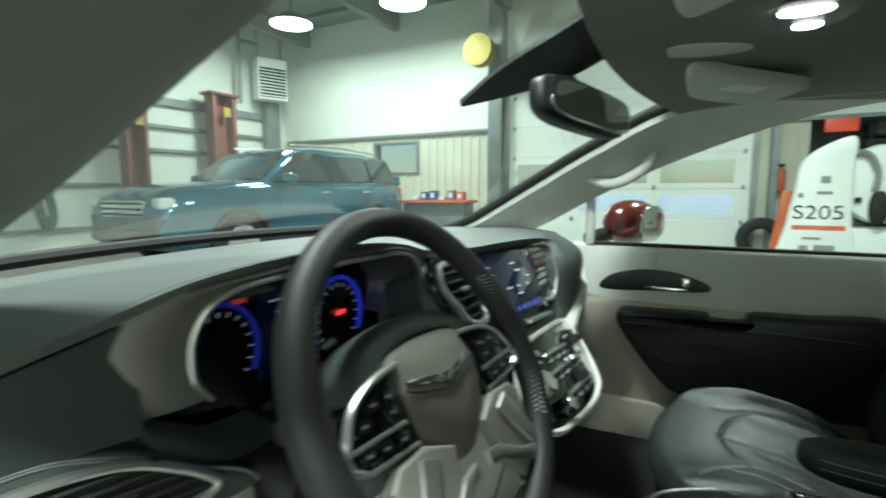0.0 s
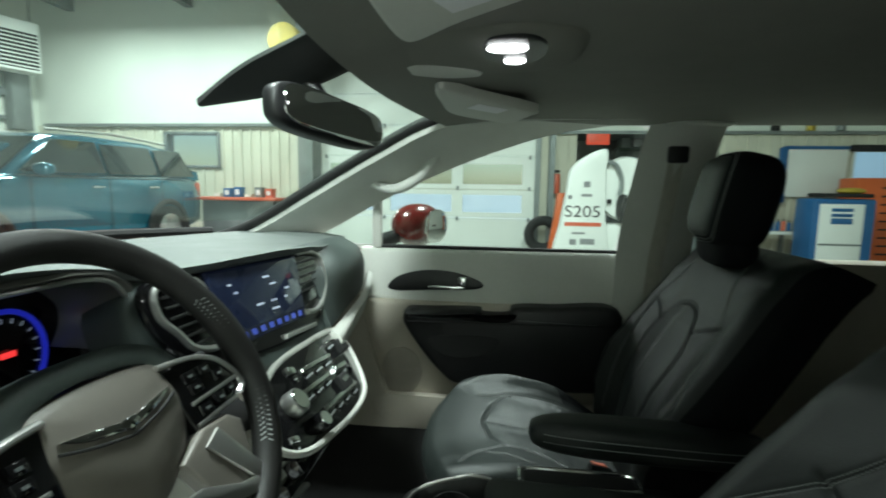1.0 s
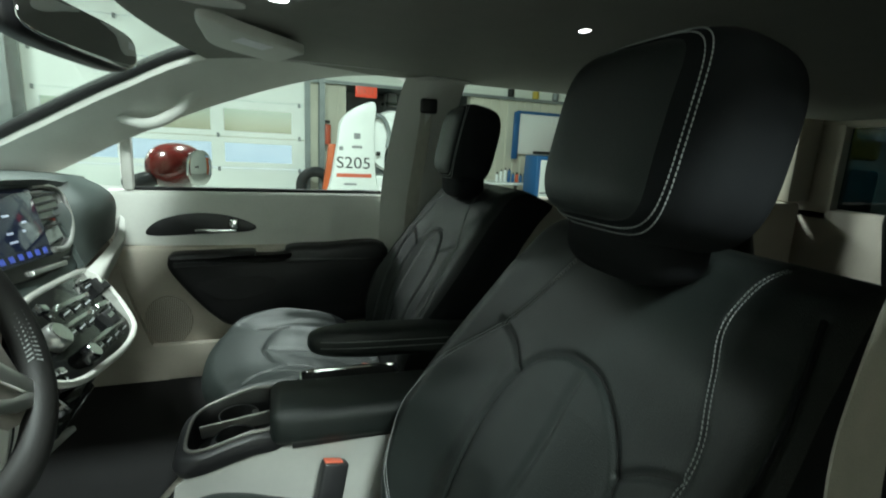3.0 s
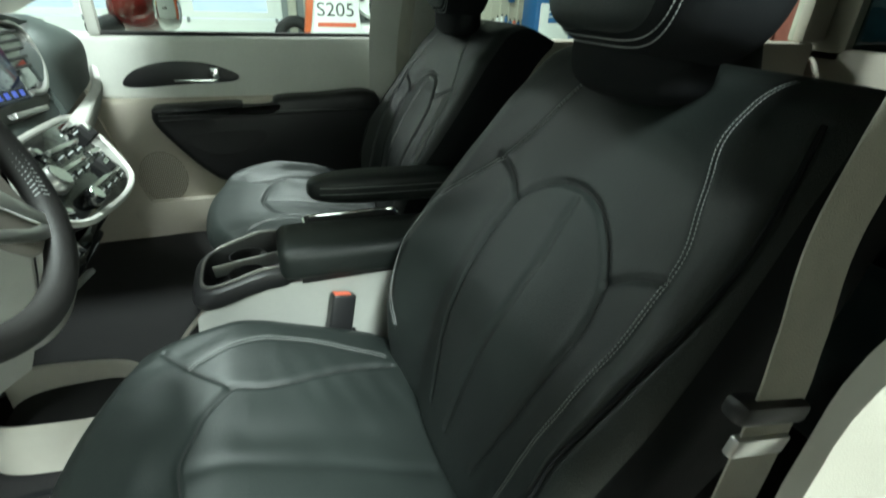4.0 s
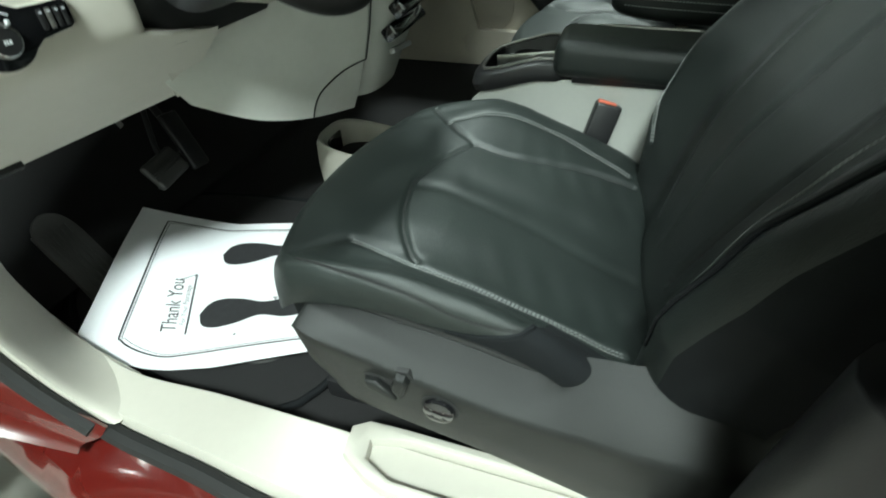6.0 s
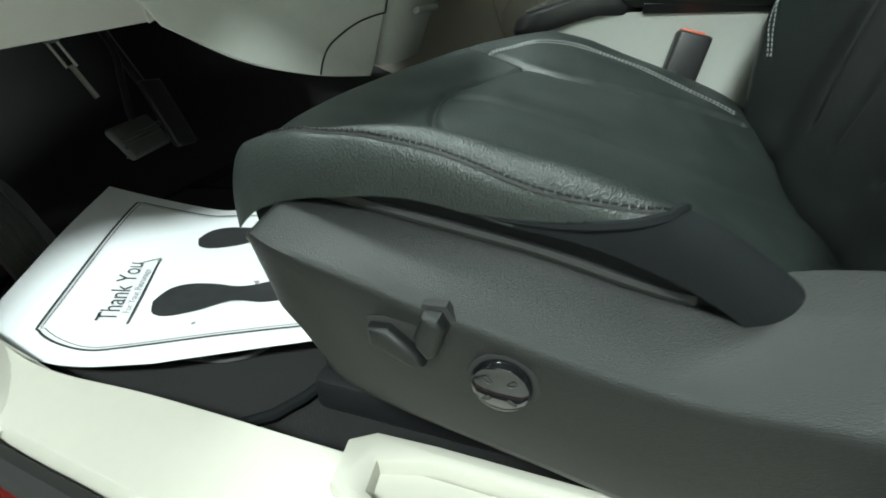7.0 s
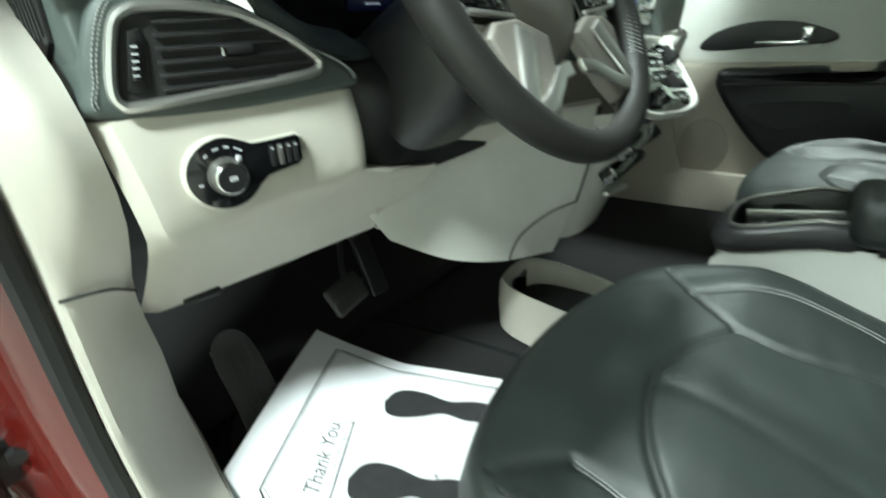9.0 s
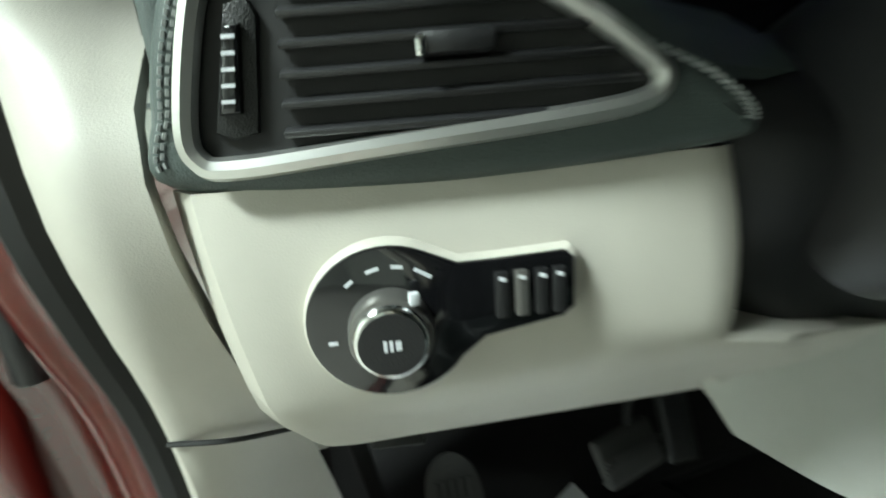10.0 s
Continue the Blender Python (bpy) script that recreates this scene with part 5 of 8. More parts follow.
prism(bm, ring, lambda a, b, h: HP(a, b, h - 0.006), 0.008, 0.006, 4)
part("switch_surround", bm, M_CREAM, kp)
bm = B()
prism(bm, bez, lambda a, b, h: HP(a, b, 0.002 + h), 0.0018, 0.0008)
bz = part("light_switch", bm, M_GLOSS, kp, "gloss black light switch plate")
bm = B()
cyl(bm, HP(0.3035, 0.902, 0.003), HP(0.3035, 0.902, 0.013), 0.0160, 0.0150, 40, 0.001)
kn = part("light_knob", bm, M_PEWTER, bz, "round light knob with chrome ring")
bm = B()
cyl(bm, HP(0.3035, 0.902, 0.0131), HP(0.3035, 0.902, 0.017), 0.0138, 0.0130, 40, 0.001)
part("knob_ring", bm, M_CHROME, kn)
bm = B()
cyl(bm, HP(0.3035, 0.902, 0.0172), HP(0.3035, 0.902, 0.0178), 0.0115, seg=40)
part("knob_face", bm, M_BLACK, kn)
bm = B()
for dx, dz, w, h in ((-0.002, 0, 0.0012, 0.004), (0.0, 0.0, 0.0012, 0.004), (0.0024, 0, 0.002, 0.0034)):
    box(bm, HP(0.3035 + dx, 0.902 + dz, 0.0181), (w, 0.0004, h), 0, (0, 0, -13))
part("knob_icon", bm, M_ICON, kn, "", 0)
bm = B()
box(bm, HP(0.3125, 0.9165, 0.0135), (0.004, 0.003, 0.005), 0.001)
part("knob_pointer", bm, M_ICON, kn)
for ang, w in ((128, 0.005), (104, 0.007), (82, 0.006), (58, 0.010), (192, 0.005)):
    bm = B()
    t = math.radians(ang)
    q = HP(0.3045 + 0.0225 * math.cos(t), 0.903 + 0.0225 * math.sin(t), 0.0042)
    box(bm, q, (w * 0.7, 0.0004, 0.0014), 0, (0, 90 - ang if ang < 180 else 0, -13))
    part("mark", bm, M_ICON, bz, "", 0)
for x in (0.3465, 0.3545, 0.3625, 0.3695):
    bm = B()
    box(bm, HP(0.318 + (x - 0.318) * 0.9, 0.911, 0.0052), (0.0050, 0.003, 0.018), 0.001, (0, 0, -13))
    tw = part("rocker", bm, M_BLACK if x != 0.3545 else M_PEWTER, bz)
    bm = B()
    box(bm, HP(0.318 + (x - 0.318) * 0.9, 0.9175, 0.0069), (0.0026, 0.0005, 0.0014), 0, (0, 20, -13))
    part("mark", bm, M_ICON, tw, "", 0)
bm = B()
box(bm, (0.3265, 0.608, 0.7315), (0.042, 0.016, 0.020), 0.003, (-35, 0, -14))
fu = part("release_tab", bm, M_SHIELD, kp, "grey release lever under the panel")
# grey knee bolster towards the middle
BOL_TOP = [(0.50, 0.53, 0.84), (0.60, 0.49, 0.86), (0.74, 0.42, 0.87), (0.86, 0.335, 0.885)]
BOL_LOW = [(0.555, 0.51, 0.735), (0.63, 0.465, 0.682), (0.73, 0.430, 0.648), (0.85, 0.395, 0.628)]


def bolster_row(t, n=24):
    return spline([(a[0] + (b[0] - a[0]) * t, a[1] + (b[1] - a[1]) * t ** 1.8, a[2] + (b[2] - a[2]) * t) for a, b in zip(BOL_TOP, BOL_LOW)], n)


bm = B()
sheet(bm, [bolster_row(j / 13) for j in range(14)], 0.012)
part("knee_bolster", bm, M_GREY, dash, "light grey knee bolster under the steering column")
bm = B()
sheet(bm, smooth_rows([[(0.460, 0.470, 0.868), (0.58, 0.448, 0.880), (0.72, 0.395, 0.888), (0.86, 0.325, 0.892)], [(0.52, 0.500, 0.80), (0.62, 0.475, 0.83), (0.74, 0.425, 0.852), (0.86, 0.345, 0.872)], [(0.568, 0.548, 0.742), (0.66, 0.505, 0.79), (0.76, 0.445, 0.826), (0.865, 0.36, 0.856)]], 20, 10), 0.008)
part("column_panel", bm, M_CREAM, dash, "cream panel under the steering column")
bm = B()
line = [bolster_row(t, 60)[min(59, round(k * 59))] - Vector((0.002, 0.0135, 0)) for k, t in ((0.70, 1.0), (0.715, 0.90), (0.75, 0.81), (0.81, 0.73), (0.88, 0.675), (0.95, 0.645), (0.995, 0.63), (0.999, 0.60), (0.999, 0.40), (0.999, 0.2), (0.999, 0.02))]
tube(bm, spline(line[:7], 30) + line[7:], 0.0014, 6)
part("panel_gap", bm, M_SEAL, dash)
# instrument cluster
CL = lambda a, b, h: (a, 0.478 - h - 0.02 * (b - 1.0), b)
bm = B()
prism(bm, [(0.385, 1.0), (0.71, 1.0), (0.71, 1.148), (0.385, 1.148)], CL, 0.004)
cl = part("instrument_panel", bm, M_GLOSS, dash, "dark instrument cluster with blue dials")
for cxx in (0.448, 0.619):
    bm = B()
    pts = [CL(cxx + 0.045 * math.cos(t), 1.068 + 0.05 * math.sin(t), 0.006) for t in [math.radians(210 - k * 6) for k in range(41)]]
    tube(bm, pts, 0.0028, 8)
    part("dial_ring", bm, M_BLUE_GLOW if cxx > 0.5 else M_BLUE_SOFT, cl, "blue lit dial ring")
    bm = B()
    for k in range(15):
        t = math.radians(215 - k * 17.8)
        a = CL(cxx + 0.034 * math.cos(t), 1.068 + 0.038 * math.sin(t), 0.006)
        e = CL(cxx + 0.039 * math.cos(t), 1.068 + 0.043 * math.sin(t), 0.006)
        cyl(bm, a, e, 0.0007, seg=4)
    part("dial_marks", bm, M_WHITE_GLOW, cl, "", 0)
bm = B()
prism(bm, [(0.495, 1.025), (0.572, 1.025), (0.572, 1.118), (0.495, 1.118)], lambda a, b, h: CL(a, b, 0.005 + h), 0.002)
dp = part("display", bm, M_BLUE_DIM, cl, "blue centre display with bars of text")
bm = B()
random.seed(4)
for k in range(7):
    w = random.uniform(0.02, 0.06)
    for q in range(int(w / 0.006)):
        box(bm, CL(0.533 - w * 0.4 + q * 0.006, 1.032 + k * 0.0130, 0.0085), (0.0036, 0.0008, 0.0022))
part("text_bar", bm, M_WHITE_GLOW, dp, "", 0)
bm = B()
box(bm, CL(0.470, 1.118, 0.008), (0.016, 0.001, 0.005))
part("telltale", bm, M_RED_DIM, cl, "", 0)
bm = B()
box(bm, CL(0.622, 1.073, 0.008), (0.016, 0.001, 0.006))
part("telltale", bm, M_RED_GLOW, cl, "", 0)
bm = B()
brow0 = spline([(0.362, 0.450, 1.046), (0.343, 0.448, 1.075), (0.336, 0.444, 1.103), (0.340, 0.438, 1.126), (0.358, 0.428, 1.142), (0.395, 0.413, 1.153), (0.49, 0.396, 1.162), (0.593, 0.390, 1.163), (0.64, 0.390, 1.160), (0.682, 0.393, 1.149), (0.715, 0.398, 1.122), (0.722, 0.406, 1.088), (0.718, 0.415, 1.050)], 70)
brow = spline([(0.407, 0.432, 1.050), (0.391, 0.429, 1.072), (0.386, 0.424, 1.100), (0.390, 0.418, 1.122), (0.402, 0.411, 1.138), (0.431, 0.402, 1.148), (0.50, 0.394, 1.152), (0.593, 0.391, 1.153), (0.63, 0.391, 1.152), (0.668, 0.393, 1.143), (0.694, 0.397, 1.118), (0.696, 0.404, 1.091), (0.683, 0.412, 1.062)], 70)
brow2 = spline([(0.417, 0.475, 1.055), (0.402, 0.475, 1.076), (0.398, 0.475, 1.10), (0.402, 0.475, 1.118), (0.413, 0.475, 1.129), (0.437, 0.475, 1.137), (0.50, 0.475, 1.141), (0.593, 0.475, 1.142), (0.625, 0.475, 1.141), (0.657, 0.475, 1.132), (0.680, 0.475, 1.112), (0.683, 0.475, 1.089), (0.672, 0.475, 1.066)], 70)
bulge = [a.lerp(b, 0.5) + Vector((0, -0.005, 0.001)) for a, b in zip(brow0, brow)]
sheet(bm, [brow0, bulge, brow, [a.lerp(b, 0.3) for a, b in zip(brow, brow2)], brow2], 0.004)
part("cluster_hood", bm, M_PEWTER, dash, "pewter-coloured hood round the instruments")
bm = B()
tube(bm, [p + Vector((0, -0.003, 0)) for p in brow], 0.0028, 8)
part("cluster_rim", bm, M_SATIN, dash, "thin silver rim round the instruments")
bm = B()
sheet(bm, smooth_rows([[(0.36, 0.452, 1.048), (0.385, 0.450, 1.034), (0.42, 0.456, 1.016), (0.47, 0.464, 1.008)], [(0.36, 0.440, 1.032), (0.39, 0.438, 1.018), (0.43, 0.442, 1.002), (0.48, 0.45, 0.996)], [(0.37, 0.440, 1.0), (0.40, 0.432, 0.995), (0.44, 0.430, 0.985), (0.50, 0.44, 0.98)]], 12, 10), 0.006)
part("hood_foot", bm, M_DASH, dash)
# gloss panel with buttons between the instruments and the vent
bm = B()
prism(bm, [(0.715, 1.03), (0.80, 1.03), (0.80, 1.138), (0.715, 1.140)], lambda a, b, h: (a, 0.425 - h - 0.25 * (a - 0.715), b), 0.012, 0.003)
gp = part("button_panel", bm, M_GLOSS, dash, "gloss black panel beside the instruments")
for bx, bz_, bw in ((0.742, 1.126, 0.018), (0.744, 1.116, 0.020), (0.745, 1.100, 0.014)):
    bm = B()
    box(bm, (bx, 0.4115 - 0.25 * (bx - 0.715), bz_), (bw, 0.003, 0.0022), 0.0006, (0, 0, -14))
    part("button_edge", bm, M_SATIN, gp)
bm = B()
sheet(bm, smooth_rows([[(0.43, 0.465, 1.0), (0.50, 0.46, 0.998), (0.62, 0.44, 1.0), (0.74, 0.44, 1.005)], [(0.44, 0.44, 0.955), (0.50, 0.41, 0.955), (0.62, 0.41, 0.955), (0.76, 0.41, 0.955)], [(0.455, 0.46, 0.90), (0.5, 0.43, 0.90), (0.62, 0.43, 0.90), (0.78, 0.40, 0.90)], [(0.46, 0.475, 0.845), (0.5, 0.45, 0.84), (0.62, 0.44, 0.84), (0.78, 0.42, 0.85)]], 20, 14), 0.02)
part("lower_cowl", bm, M_BLACK, dash)
# middle: screen, vents, climate panel
SM = Matrix.Translation((0.965, 0.345, 1.045)) @ pose(0, 0, 0, -24, 0, 0)



def on_screen(a, b, h):
    return SM @ Vector((a, -h, b))


def rounded(points, n=70):
    return [(p.x, p.y) for p in spline([(a, b, 0) for a, b in points], n, True)]


bm = B()
prism(bm, rounded([(-0.17, 0.108), (0.0, 0.104), (0.14, 0.096), (0.232, 0.085), (0.275, 0.055), (0.262, -0.015), (0.205, -0.064), (0.11, -0.092), (-0.02, -0.088), (-0.15, -0.068), (-0.235, -0.04), (-0.285, 0.03), (-0.272, 0.095)]), lambda a, b, h: on_screen(a, b, h - 0.07), 0.062, 0.012, 4)
part("center_pad", bm, M_DASH, dash, "soft green-black pad round the touchscreen")
bm = B()
prism(bm, rounded([(-0.17, 0.101), (0.0, 0.094), (0.135, 0.086), (0.225, 0.074), (0.252, 0.052), (0.225, -0.01), (0.165, -0.044), (0.10, -0.063), (-0.02, -0.058), (-0.15, -0.040), (-0.22, -0.022), (-0.268, 0.03), (-0.262, 0.092)]), lambda a, b, h: on_screen(a, b, h - 0.03), 0.030, 0.004)
bezel = part("screen_bezel", bm, M_GLOSS, dash, "black touchscreen surround")
bm = B()
quad = [(-0.152, 0.090), (0.130, 0.075), (0.072, -0.038), (-0.142, -0.022)]
prism(bm, quad, lambda a, b, h: on_screen(a, b, h), 0.003, 0.001)
sc = part("screen", bm, M_SCREEN, bezel, "dim blue-black touchscreen")


def screen_uv(u, v, h):
    """u along, v up the lit screen, both 0 to 1."""
    lo, hi = (quad[3][0] + (quad[2][0] - quad[3][0]) * u, quad[3][1] + (quad[2][1] - quad[3][1]) * u), (quad[0][0] + (quad[1][0] - quad[0][0]) * u, quad[0][1] + (quad[1][1] - quad[0][1]) * u)
    return on_screen(lo[0] + (hi[0] - lo[0]) * v, lo[1] + (hi[1] - lo[1]) * v, h)


random.seed(7)
bm = B()
prism(bm, [(0.02, 0.02), (0.98, 0.02), (0.98, 0.16), (0.02, 0.16)], lambda a, b, h: screen_uv(a, b, 0.0031 + h), 0.0003)
part("menu_bar", bm, M_BLUE_DIM, sc)
for k in range(8):
    bm = B()
    prism(bm, [(0.06 + k * 0.115, 0.05), (0.12 + k * 0.115, 0.05), (0.12 + k * 0.115, 0.13), (0.06 + k * 0.115, 0.13)], lambda a, b, h: screen_uv(a, b, 0.0036 + h), 0.0003)
    part("screen_icon", bm, M_BLUE_ICON, sc, "", 0)
for k in range(14):
    u, v = random.uniform(0.1, 0.86), random.choice((0.28, 0.40, 0.52, 0.64, 0.76, 0.9))
    w = random.uniform(0.03, 0.10)
    bm = B()
    prism(bm, [(u, v), (u + w, v), (u + w, v + 0.028), (u, v + 0.028)], lambda a, b, h: screen_uv(a, b, 0.0032 + h), 0.0003)
    part("screen_mark", bm, M_WHITE_GLOW, sc, "", 0)
bm = B()
prism(bm, [(-0.02, -0.045), (0.096, -0.056), (0.092, -0.063), (-0.022, -0.052)], lambda a, b, h: on_screen(a, b, h), 0.006, 0.002)
part("trim_bar", bm, M_SATIN, bezel)
bm = B()
tube(bm, [on_screen(p.x, p.y, 0.002) for p in spline([(0.139, 0.078, 0), (0.20, 0.074, 0), (0.234, 0.060, 0), (0.234, 0.034, 0), (0.210, -0.001, 0), (0.165, -0.028, 0), (0.125, -0.037, 0), (0.088, -0.032, 0)], 50)], 0.0048, 8)
part("vent_rim", bm, M_SATIN, bezel, "satin silver vent rim")
ring = rounded([(-0.230, 0.088), (-0.2514, 0.081), (-0.2584, 0.054), (-0.241, 0.027), (-0.2248, 0.003), (-0.1848, -0.0087), (-0.166, 0.006), (-0.160, 0.05), (-0.172, 0.083)], 60)
bm = B()
tube(bm, [on_screen(a, b, 0.002) for a, b in ring], 0.0045, 8, True)
part("vent_rim", bm, M_SATIN, bezel, "satin silver vent rim")
bm = B()
tube(bm, [on_screen(-0.166, 0.099, 0.001), on_screen(0.0, 0.092, 0.001), on_screen(0.139, 0.083, 0.001)], 0.0026, 8)
part("trim_line", bm, M_SATIN, bezel, "thin silver line over the screen")
for k in range(6):
    z = 0.006 + k * 0.0135
    for x0, x1 in ((-0.222 - 0.022 * min(1, z / 0.05), -0.166), (0.098 + 0.5 * z, 0.165 + 0.85 * max(z, 0) if z < 0.06 else 0.215)):
        bm = B()
        prism(bm, [(x0, z - 0.0018), (x1, z - 0.0028), (x1, z + 0.0012), (x0, z + 0.0022)], lambda a, b, h: on_screen(a, b, h - 0.002), 0.005, 0.001)
        part("vane", bm, M_SHIELD, bezel)
bm = B()
box(bm, on_screen(-0.205, 0.046, 0.005), (0.018, 0.006, 0.006), 0.002)
part("vane_tab", bm, M_SATIN, bezel)
# right of the screen: pad down to the passenger side
bm = B()
sheet(bm, smooth_rows([[(1.12, 0.40, 1.125), (1.30, 0.42, 1.12), (1.5, 0.45, 1.11), (1.74, 0.50, 1.09)], [(1.13, 0.35, 1.06), (1.30, 0.34, 1.06), (1.5, 0.36, 1.06), (1.75, 0.44, 1.05)], [(1.12, 0.31, 0.97), (1.28, 0.33, 0.97), (1.5, 0.36, 0.97), (1.77, 0.43, 0.97)]], 24, 14), 0.012)
part("passenger_pad", bm, M_DASH, dash, "soft green-black passenger dash pad")
bm = B()
sheet(bm, smooth_rows([[(1.11, 0.305, 0.966), (1.3, 0.325, 0.966), (1.5, 0.355, 0.966), (1.79, 0.42, 0.97)], [(1.10, 0.28, 0.945), (1.3, 0.31, 0.945), (1.5, 0.34, 0.945), (1.79, 0.41, 0.95)], [(1.10, 0.30, 0.88), (1.3, 0.35, 0.86), (1.5, 0.39, 0.85), (1.80, 0.45, 0.86)], [(1.06, 0.36, 0.76), (1.3, 0.45, 0.74), (1.5, 0.50, 0.73), (1.80, 0.56, 0.72)], [(1.05, 0.44, 0.66), (1.3, 0.56, 0.64), (1.5, 0.60, 0.63), (1.80, 0.66, 0.62)]], 24, 18), 0.012)
part("glovebox_panel", bm, M_GREY, dash, "light grey glovebox face")
HM = Matrix.Translation((0.955, 0.265, 0.905)) @ pose(0, 0, 0, -42, 0, 0)
bm = B()
hp = [(0.182, 0.058), (0.178, 0.028), (0.160, -0.008), (0.132, -0.042), (0.105, -0.056), (0.06, -0.062), (0.0, -0.060), (-0.06, -0.052), (-0.12, -0.042), (-0.16, -0.022), (-0.172, 0.005), (-0.14, 0.05), (-0.06, 0.082), (0.08, 0.080), (0.165, 0.072)]
ho = spline([(a, b, 0) for a, b in hp], 60, True)
prism(bm, [(p.x, p.y) for p in ho], lambda a, b, h: HM @ Vector((a, 0.02 - h, b)), 0.022, 0.003)
hv = part("climate_panel", bm, M_GLOSS, dash, "gloss black climate panel with knobs")
bm = B()
tube(bm, [HM @ Vector((p.x * 1.02, -0.001, p.y * 1.03)) for p in ho], 0.0055, 8, True)
part("panel_rim", bm, M_GREY, hv, "light grey rim")
for kx, kz, kr, kmat in ((-0.094, 0.022, 0.021, M_SATIN), (-0.077, -0.026, 0.015, M_GLOSS)):
    bm = B()
    cyl(bm, HM @ Vector((kx, 0.0, kz)), HM @ Vector((kx, -0.022, kz)), kr, kr * 0.92, 32, 0.003)
    kk = part("knob", bm, kmat, hv)
    bm = B()
    cyl(bm, HM @ Vector((kx, -0.0222, kz)), HM @ Vector((kx, -0.0235, kz)), kr * 0.8, kr * 0.75, 32)
    part("knob_cap", bm, M_CHROME, kk)


def on_climate(a, b, h):
    return HM @ Vector((a, -h, b))


# long silver rockers, with gloss buttons along each
for (x0, z0), (x1, z1), w in (((-0.022, 0.052), (0.088, 0.040), 0.008), ((-0.060, 0.024), (0.044, 0.0155), 0.008), ((0.070, 0.014), (0.116, 0.0085), 0.009), ((-0.040, -0.019), (0.096, -0.031), 0.008), ((-0.155, -0.010), (-0.138, -0.016), 0.009), ((-0.052, 0.066), (-0.034, 0.060), 0.012), ((0.100, 0.062), (0.150, 0.058), 0.004)):
    bm = B()
    prism(bm, [(x0, z0 - w / 2), (x1, z1 - w / 2), (x1 + 0.003, z1 + w / 2), (x0 + 0.003, z0 + w / 2)], lambda a, b, h: on_climate(a, b, h - 0.002), 0.011, 0.0025, 3)
    part("rocker", bm, M_CHROME, hv, "bright silver rocker")
    n = max(1, int((x1 - x0) / 0.03))
    for k in range(n):
        bm = B()
        a0 = x0 + (x1 - x0) * k / n + 0.002
        a1 = x0 + (x1 - x0) * (k + 1) / n - 0.002
        zz = z0 + (z1 - z0) * (k + 0.5) / n - w / 2 - 0.009
        prism(bm, [(a0, zz - 0.006), (a1, zz - 0.007), (a1, zz + 0.006), (a0, zz + 0.007)], lambda a, b, h: on_climate(a, b, h - 0.002), 0.006, 0.0015)
        bt = part("button", bm, M_GLOSS, hv)
        bm = B()
        prism(bm, [(a0 + 0.004, zz - 0.001), (a1 - 0.004, zz - 0.001), (a1 - 0.004, zz + 0.001), (a0 + 0.004, zz + 0.001)], lambda a, b, h: on_climate(a, b, 0.0042 + h), 0.0003)
        part("button_mark", bm, M_ICON, bt, "", 0)
for x, z in ((0.150, 0.040), (0.064, -0.012)):
    bm = B()
    prism(bm, [(x - 0.018, z - 0.014), (x + 0.016, z - 0.017), (x + 0.018, z + 0.012), (x - 0.016, z + 0.014)], lambda a, b, h: on_climate(a, b, h - 0.002), 0.016, 0.004, 3)
    pb_ = part("block_button", bm, M_SEAL, hv, "black raised button block")
    for k in range(3):
        bm = B()
        prism(bm, [(x - 0.010 + k * 0.008, z - 0.002), (x - 0.005 + k * 0.008, z - 0.002), (x - 0.005 + k * 0.008, z + 0.005), (x - 0.010 + k * 0.008, z + 0.005)], lambda a, b, h: on_climate(a, b, 0.0142 + h), 0.0006)
        part("button_mark", bm, M_CHROME, pb_, "", 0)
# lower centre stack
bm = B()
rows = []
for j in range(10):
    t = j / 9
    rows.append(spline([(0.83 + 0.03 * t, 0.38 + 0.06 * t, 0.86 - 0.22 * t), (0.87 + 0.02 * t, 0.295 + 0.085 * t, 0.87 - 0.235 * t), (0.97, 0.262 + 0.10 * t, 0.87 - 0.235 * t), (1.07 - 0.02 * t, 0.278 + 0.10 * t, 0.875 - 0.235 * t), (1.10 - 0.03 * t, 0.37 + 0.08 * t, 0.88 - 0.22 * t)], 24))
sheet(bm, rows, 0.012)
ls = part("center_stack_face", bm, M_GREY, dash, "light grey lower centre stack")
for zz, yy, hh in ((0.808, 0.288, 0.030), (0.764, 0.308, 0.028)):
    bm = B()
    box(bm, (0.965, yy, zz), (0.17, 0.03, hh), 0.006, (-38, 0, 0))
    part("slot", bm, M_GLOSS, ls)
bm = B()
box(bm, (0.948, 0.314, 0.7205), (0.066, 0.014, 0.010), 0.003, (-20, 0, -12))
part("silver_bar", bm, M_SATIN, ls)


# ---------------------------------------------------------------- steering wheel and column
WM = Matrix.Translation((0.5605, 0.288, 1.0445)) @ pose(0, 0, 0, -29, 0, -3.2) @ Matrix.Scale(0.946, 4)
sw = thing("steering_wheel", (0.5605, 0.288, 1.0445), "black leather steering wheel with pewter spokes", "steering wheel")
bm = B()
n = 96
pts, rad = [], []
for k in range(n):
    t = math.tau * k / n
    pts.append(WM @ Vector((0.181 * math.cos(t), 0, 0.179 * math.sin(t))))
    rad.append(0.0155 + 0.0015 * abs(math.cos(t)) ** 6)
tube(bm, pts, rad, 14, True)
rim = part("rim", bm, M_RIM, sw, "black leather rim with grey cross stitching")
bm = B()
